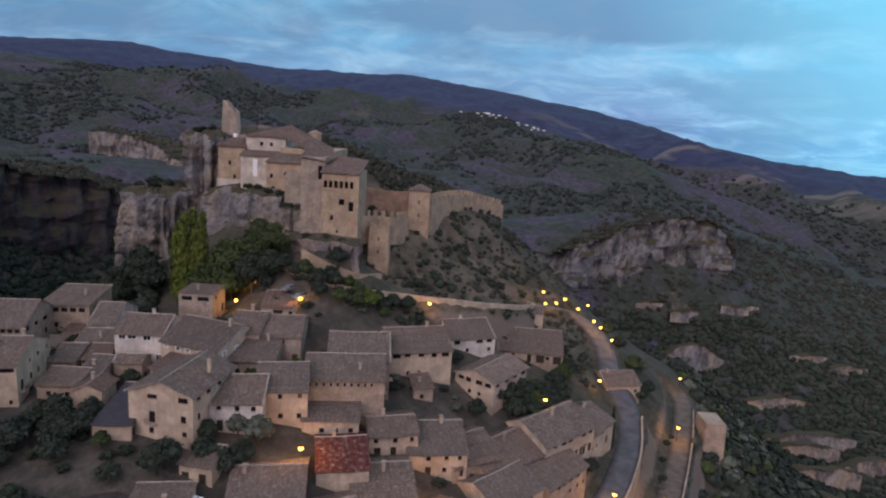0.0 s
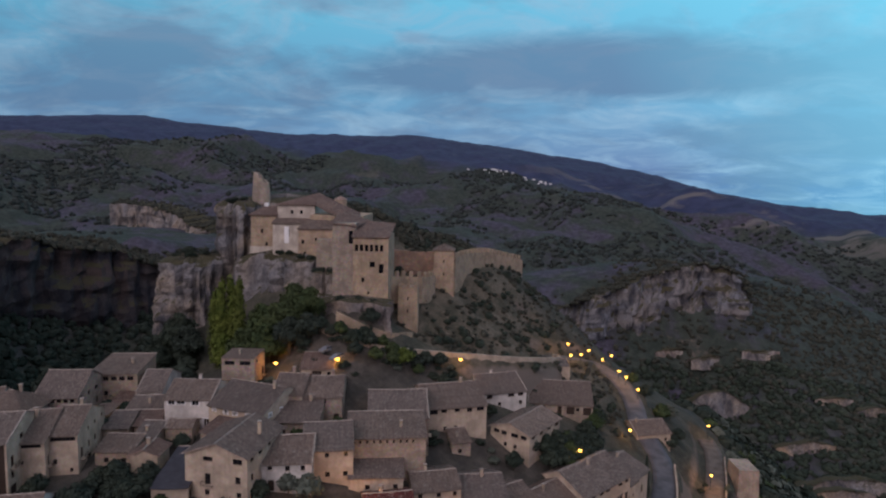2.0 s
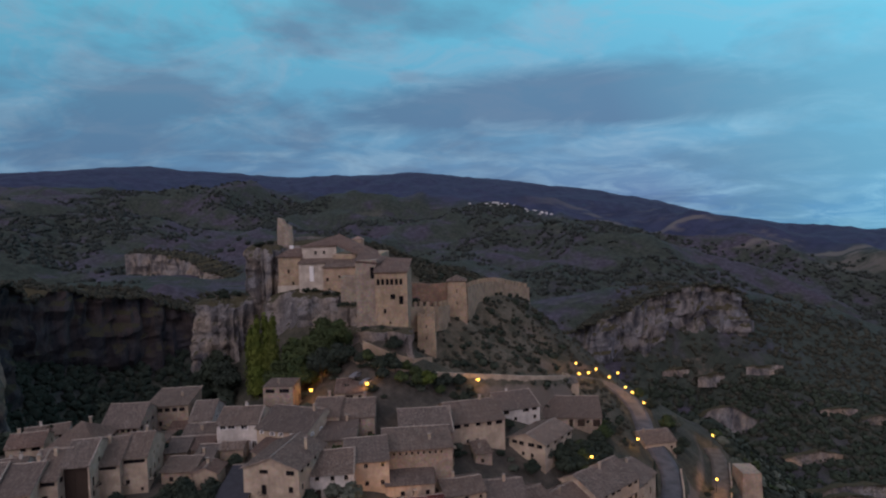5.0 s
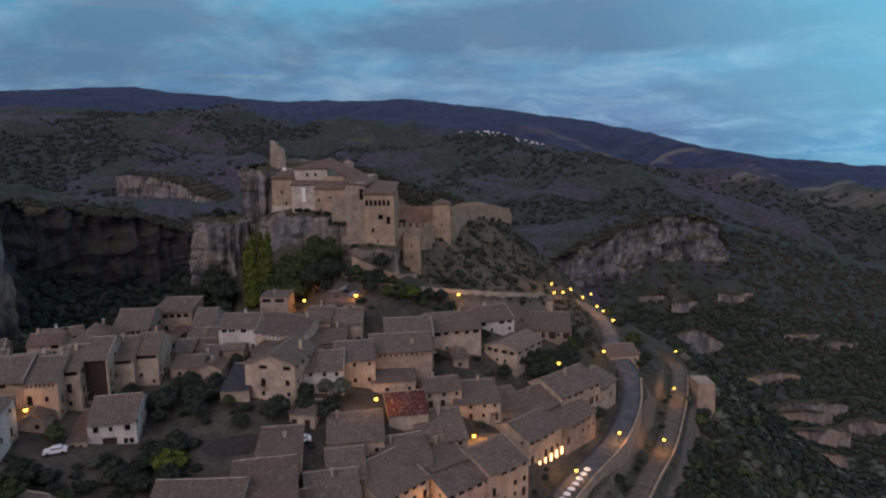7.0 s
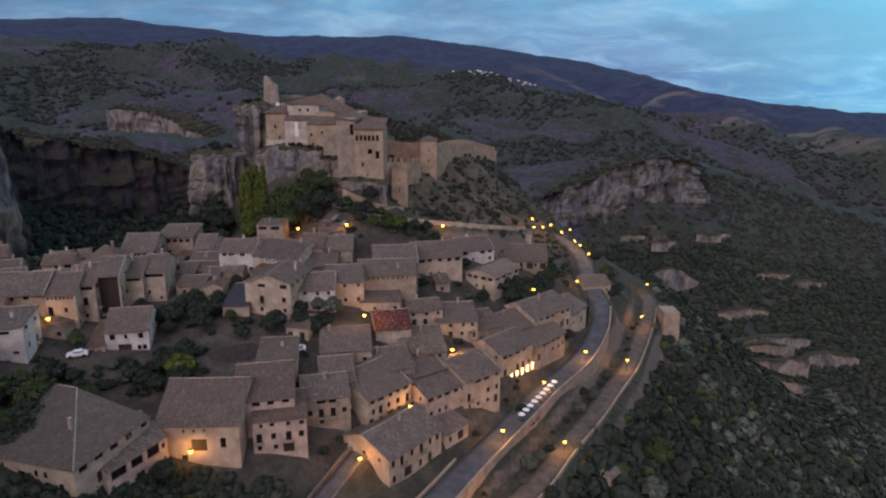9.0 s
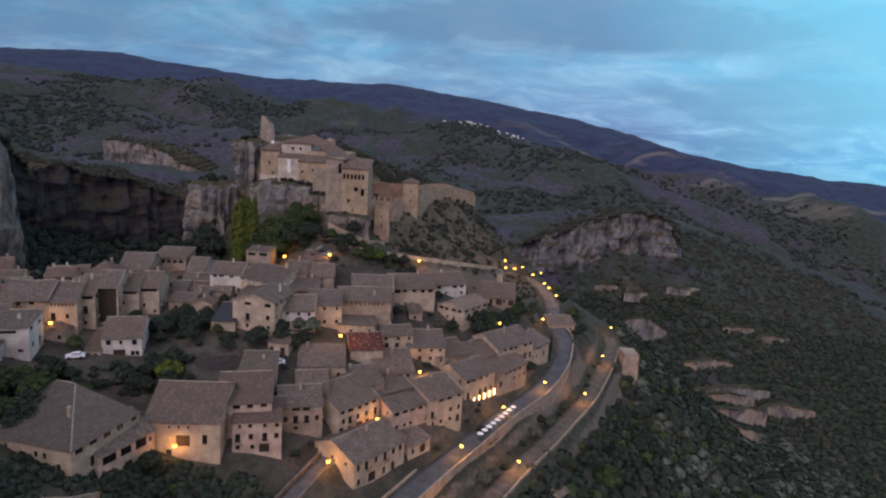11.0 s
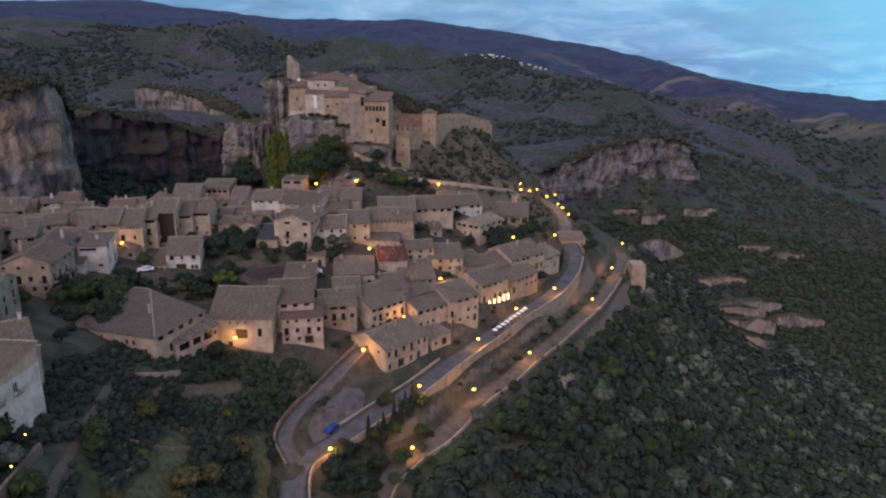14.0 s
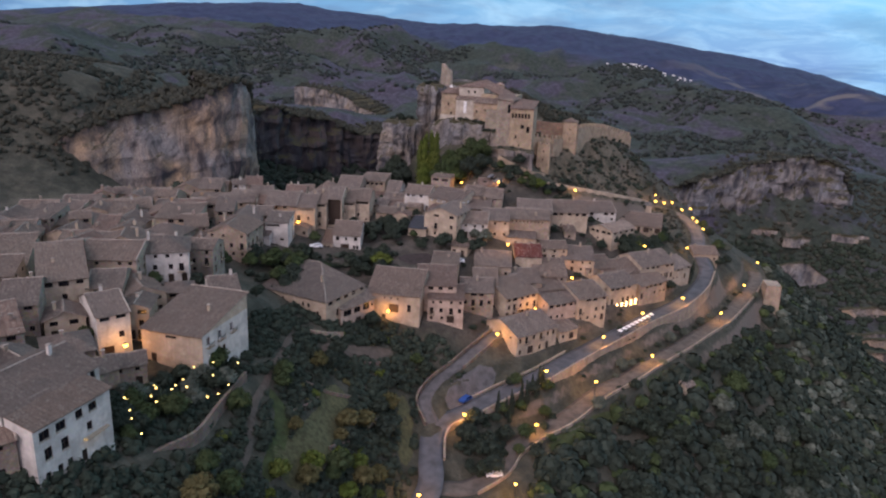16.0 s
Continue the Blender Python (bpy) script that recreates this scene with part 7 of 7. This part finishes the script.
# trees on the wooded slope, nearest the village
for _i in range(96):
    _x, _y = trng.uniform(22, 90), trng.uniform(-5, 140)
    _g = lay_of_land(_x, _y)
    _d = near_way(np.array([_x]), np.array([_y]))[0][0]
    if _d < 4.5 or _g > -3.5:
        continue
    plant(trng.choice(["round_dark", "round_dark", "round_green", "round_dark", "round_olive", "round_dark", "round_dark"]), _x, _y, trng.uniform(1.0, 1.55), rng=trng)
for (_k, _v), _ob in list(TREES.items()):
    if (_k, _v) not in TREE_USED:
        for o in (*_ob.children_recursive, _ob):
            bpy.data.objects.remove(o)


def scatter(name, label, leaf, count, zone, seed, size, leaves=30, keep=None, places=None):
    """Uncountable scrub in one mesh: clumps of leaf sprays spread over a zone (x0, x1, y0, y1)."""
    rng = np.random.RandomState(seed)
    verts, faces = [], []
    n = 0
    while n < count:
        if places:
            x, y, z, b = places[n % len(places)]
            x, y = x + rng.uniform(-2.5, 2.5), y + rng.uniform(-2.5, 2.5)
            n += 1
        else:
            x, y = rng.uniform(zone[0], zone[1]), rng.uniform(zone[2], zone[3])
            n += 1
            if keep and not keep(x, y, rng):
                continue
            z = lay_of_land(x, y)
        s = size * rng.uniform(0.5, 1.3)
        i = len(verts)
        verts += (np.array([x, y, z + 0.3 * s]) + ICO_V * rng.uniform(0.66, 0.98, (len(ICO_V), 1)) * np.array([s, s, s * 0.85])).tolist()
        faces += [tuple(i + k for k in f) for f in ICO_F]
        d = rng.normal(size=(leaves, 3))
        d /= np.linalg.norm(d, axis=1)[:, None]
        d[:, 2] = np.abs(d[:, 2]) * 0.9
        p = np.array([x, y, z + 0.3 * s]) + d * rng.uniform(0.85, 1.1, leaves)[:, None] * np.array([s, s, s * 0.85])
        a = np.cross(d, rng.normal(size=(leaves, 3)))
        a /= np.linalg.norm(a, axis=1)[:, None] + 1e-9
        b = np.cross(d, a)
        q = s * 0.26
        for k in range(leaves):
            i = len(verts)
            verts += [tuple(p[k] - a[k] * q), tuple(p[k] - b[k] * q), tuple(p[k] + a[k] * q), tuple(p[k] + b[k] * q)]
            faces.append((i, i + 1, i + 2, i + 3))
    ob = from_data(name, verts, faces, LEAF[leaf], smooth=False)
    return tagged(ob, label, "scrub", kind="stuff")


def on_slope(x, y, rng):
    return near_way(np.array([x]), np.array([y]))[0][0] > 3.5 and lay_of_land(x, y) < -4 and not (-40 < x < -15 and -70 < y < 10)


def rough_ground(x, y, rng):
    return noise.fractal(Vector((x * 0.006, y * 0.006, 7.0)), 1.0, 2.0, 4) > -0.08 + 0.25 * rng.rand()


scatter("slope_woods", "dense dark oak scrub on the slope", "dark", 4200, (0, 190, -90, 260), 1, 3.1, 38, on_slope)
scatter("slope_olives", "grey-green olive scrub on the valley slope", "olive", 900, (85, 215, 0, 230), 2, 2.8, 30, on_slope)
scatter("slope_brush", "mixed green brush on the slope", "green", 900, (0, 160, -70, 220), 3, 2.6, 34, on_slope)
scatter("hill_scrub", "dark scrub dotted over the opposite hillside", "heath", 5600, (30, 380, 230, 560), 4, 2.0, 8, rough_ground)
scatter("plateau_scrub", "olive-green scrub on the cliff top", "heath", 15000, (-420, -165, -60, 330), 5, 1.6, 8, lambda x, y, rng: lay_of_land(x, y) > 41 and noise.noise(Vector((x * 0.03, y * 0.03, 4.0))) > -0.35)
scatter("cliff_top_scrub", "low scrub along the cliff tops", "heath", 4 * len(CAP_POINTS), None, 15, 1.7, 10, places=CAP_POINTS)
scatter("gorge_edge_scrub", "dark thicket between the roofs and the gorge", "dark", 5600, (-215, -80, 96, 330), 16, 2.7, 12, lambda x, y, rng: lay_of_land(x, y) < 36)
scatter("crest_scrub", "green thicket along the crest behind the church", "heath", 1300, (-58, 26, 184, 240), 26, 1.5, 22, lambda x, y, rng: x < -9 or y > 188 + (x + 2) * 1.68)
scatter("castle_bushes", "dark bushes spread over the castle hill", "dark", 240, (-24, 44, 140, 215), 36, 1.5, 26, lambda x, y, rng: near_way(np.array([x]), np.array([y]))[0][0] > 1.5 and noise.noise(Vector((x * 0.06, y * 0.06, 9.0))) > -0.1)
scatter("castle_scrub", "low scrub over the castle hill", "heath", 1000, (-24, 48, 140, 250), 6, 0.95, 22, lambda x, y, rng: near_way(np.array([x]), np.array([y]))[0][0] > 1.2)
scatter("far_scrub", "dark woodland patches on the far hills", "hill", 30000, (-1000, 950, 480, 1500), 8, 3.9, 2, lambda x, y, rng: y + 0.4 * x < 1230 and rough_ground(x, y, rng))
scatter("gully_brush", "tangled dark brush filling the gully", "dark", 4200, (-72, -24, -100, 26), 9, 1.2, 16, lambda x, y, rng: open_ground(x, y) and near_way(np.array([x]), np.array([y]))[0][0] > 1.2 and noise.noise(Vector((x * 0.07, y * 0.07, 2.0))) > -0.62)
scatter("gully_grass", "pale dry grass tufts on the terraces", "rust", 700, (-60, -30, -60, 20), 10, 0.6, 10, lambda x, y, rng: open_ground(x, y) and near_way(np.array([x]), np.array([y]))[0][0] > 1.0 and noise.noise(Vector((x * 0.07, y * 0.07, 2.0))) < -0.05)
scatter("gorge_scrub", "dark scrub filling the gorge floor", "dark", 8000, (60, 360, 60, 380), 12, 2.5, 8, lambda x, y, rng: lay_of_land(x, y) < -26)

# small trees and shrubs in the yards between the houses
for _x, _y in ((-77, -1), (-133, -15), (-6, 92), (-119, -48), (-94, -18), (-49, 58), (-69, -50), (-57, 53), (-124, 60), (-4, 102), (33, 131), (-82, 10), (-120, -22), (-94, 11), (28, 120), (-48, 83), (-29, 94), (-125, -37), (-78, 37), (-83, 48), (36, 140), (-116, 38), (-114, 50), (-87, 116), (-82, -33), (20, 110), (-67, 59), (-92, 109), (-36, 87), (10, 102), (24, 133), (-77, 88), (-134, 55), (-87, -11), (-65, -19), (-72, 117), (-108, 95), (-51, 107), (-105, 56), (5, 116), (-89, -46), (-117, 17), (-54, 65), (-101, 84), (-67, -8), (-59, 88)):
    plant(trng.choice(["bush_dark", "round_dark", "round_green", "bush_dark"]), _x, _y, trng.uniform(0.6, 0.95), rng=trng)

_made = 0
for _try in range(1500):
    _x, _y = trng.uniform(-98, 40), trng.uniform(36, 126)
    if standing_on(_x, _y, 0.9) or near_way(np.array([_x]), np.array([_y]))[0][0] < 1.2 or _made > 110 or (-58 < _x < -41 and 49 < _y < 58) or (-90 < _x < -74 and 43 < _y < 52):
        continue
    plant(trng.choice(["bush_dark", "bush_dark", "bush_dark", "round_dark", "bush_olive"]), _x, _y, trng.uniform(0.45, 0.9), rng=trng)
    _made += 1

# ---- cars, parasols, garden lights ----
def car(x, y, turn, paint, label, z=None):
    thing = tagged(new("car"), label, "car", "parked cars")
    thing.matrix_world = Matrix.Translation((x, y, (lay_of_land(x, y) if z is None else z) + 0.02)) @ pose(0, 0, 0, 0, 0, turn)
    bm = bmesh.new()
    prof = [(-2.05, 0.35), (-2.1, 0.75), (-1.95, 0.95), (-1.0, 1.02), (-0.55, 1.42), (1.05, 1.45), (1.75, 1.0), (2.05, 0.9), (2.08, 0.35)]
    sides = []
    for yy, k in ((-0.85, 0.86), (0.85, 0.86)):
        sides.append([bm.verts.new((px, yy * (k if pz > 1.1 else 1.0), pz)) for px, pz in prof])
    bm.faces.new(sides[0]), bm.faces.new(sides[1][::-1])
    n = len(prof)
    for i in range(n):
        bm.faces.new([sides[0][i], sides[1][i], sides[1][(i + 1) % n], sides[0][(i + 1) % n]])
    part("body", bm, paint, thing)
    for lo, hi, nm in (((-0.62, -0.82, 1.03), (1.35, 0.82, 1.36), "side_glass"),):
        bm = bmesh.new()
        box(bm, lo, hi)
        part(nm, bm, M_GLASS, thing, "dark car windows")
    for px in (-1.3, 1.3):
        for py in (-0.78, 0.78):
            bm = bmesh.new()
            bmesh.ops.create_cone(bm, segments=14, radius1=0.33, radius2=0.33, depth=0.22, cap_ends=True, matrix=Matrix.Translation((px, py, 0.33)) @ pose(0, 0, 0, 90, 0, 0))
            part("wheel", bm, M_IRON, thing)
    return thing


P_BLUE, P_WHITE, P_GREY = plain("blue_car_paint", (0.02, 0.06, 0.22), 0.3, var=0.05), plain("white_car_paint", (0.75, 0.75, 0.76), 0.3, var=0.05), plain("grey_car_paint", (0.22, 0.23, 0.25), 0.3, 0.4, var=0.05)
car(-22.5, 13.0, 62, P_BLUE, "blue hatchback parked by the road bend")
car(-10.5, -7.5, 20, P_WHITE, "white car parked on the lower lane")
car(-81.5, 45.5, 25, P_WHITE, "white car parked in the small square")
car(-36.0, 57.5, 15, P_WHITE, "white van parked behind the houses")
car(-33.5, 116, 60, P_GREY, "grey car parked under the castle")
car(-36.5, 118, 60, P_GREY, "grey car parked under the castle")

M_CANVAS = plain("white_canvas", (0.78, 0.77, 0.75), 0.85, var=0.08)


def parasol(x, y, z):
    thing = tagged(new("parasol"), "white canvas parasol on the terrace", "parasol", "parasols on the terrace")
    thing.location = (x, y, z)
    bm = bmesh.new()
    bmesh.ops.create_cone(bm, segments=8, radius1=0.03, radius2=0.03, depth=2.4, cap_ends=True, matrix=Matrix.Translation((0, 0, 1.2)))
    part("pole", bm, M_IRON, thing)
    bm = bmesh.new()
    top = bm.verts.new((0, 0, 2.75))
    ring = [bm.verts.new((0.95 * math.cos(math.pi / 4 * i), 0.95 * math.sin(math.pi / 4 * i), 2.15 - 0.06 * (i % 2))) for i in range(8)]
    for i in range(8):
        bm.faces.new([top, ring[i], ring[(i + 1) % 8]])
    part("canopy", bm, M_CANVAS, thing)
    bm = bmesh.new()
    bmesh.ops.create_cone(bm, segments=10, radius1=0.3, radius2=0.3, depth=0.1, cap_ends=True, matrix=Matrix.Translation((0, 0, 0.05)))
    part("foot", bm, M_STONE, thing)


for _k in range(9):
    _p = np.array([18.6, 63.0]) + (np.array([29.2, 79.6]) - np.array([18.6, 63.0])) * _k / 8
    parasol(_p[0], _p[1], 5.1 + 0.13 * _k)
# lamplit doorways of the restaurant
M_BRIGHT = glowing("lamplit_doorway", (1.0, 0.62, 0.28), 4.0)
restaurant = tagged(new("restaurant_front"), "row of brightly lit restaurant doorways", "doorway")
for _k in range(5):
    _p = np.array([17.2, 78.0]) + np.array([6.5, 7.0]) * _k / 4
    bm_ = bmesh.new()
    box(bm_, (-0.32, -0.12, 0.0), (0.32, 0.0, 1.9))
    _o = part("lit_door", bm_, M_BRIGHT, restaurant, "glowing glazed door")
    _o.matrix_local = Matrix.Translation((_p[0], _p[1], 9.2 + 0.1 * _k)) @ pose(0, 0, 0, 0, 0, 46)
# strings of small bulbs in the restaurant garden
garden_string = tagged(new("garden_lights"), "small yellow garden bulbs hung among the trees", "garden lights")
M_FAIRY = glowing("small_bulb", (1.0, 0.62, 0.18), 4.0)
lrng = random.Random(8)
for _k in range(26):
    _u = _k / 25
    _x, _y = -69 + 8 * lrng.random() + 2 * _u, -70 + 34 * _u
    bm_ = bmesh.new()
    bmesh.ops.create_icosphere(bm_, subdivisions=1, radius=0.16)
    _o = part("bulb", bm_, M_FAIRY, garden_string)
    _o.location = (_x, _y, lay_of_land(_x, _y) + lrng.uniform(2.6, 4.6))
balcony_lamp = tagged(new("balcony_light"), "warm strip light under the white house's balcony", "strip light")
bm_ = bmesh.new()
box(bm_, (-63.3, -74.6, 32.5), (-63.05, -70.6, 32.66))
part("tube", bm_, M_FAIRY, balcony_lamp)
bm_ = bmesh.new()
box(bm_, (-63.38, -74.8, 32.68), (-62.4, -70.4, 32.86))
part("balcony_slab", bm_, M_STONE, balcony_lamp, "thin stone balcony slab")
# houses of the distant village; white paint carries the brightness of its lights
far_village = tagged(new("far_village"), "far village houses on the plain, their lights put into white walls", "far village", kind="stuff")
_v, _f = [], []
for _k in range(70):
    _x, _y = 66 + lrng.gauss(0, 42), 1230 + lrng.gauss(0, 22)
    _z, _s = lay_of_land(_x, _y) - 2.2, lrng.uniform(1.3, 2.8)
    _i = len(_v)
    _v += [(_x - _s, _y, _z - 4), (_x + _s, _y, _z - 4), (_x + _s, _y + 8, _z - 4), (_x - _s, _y + 8, _z - 4), (_x - _s, _y, _z + 4), (_x + _s, _y, _z + 4), (_x + _s, _y + 8, _z + 4), (_x - _s, _y + 8, _z + 4)]
    _f += [tuple(_i + j for j in q) for q in ((4, 5, 6, 7), (0, 1, 5, 4), (1, 2, 6, 5), (2, 3, 7, 6), (3, 0, 4, 7))]
_o = from_data("far_houses", _v, _f, M_WHITE, smooth=False)
_o.parent = far_village
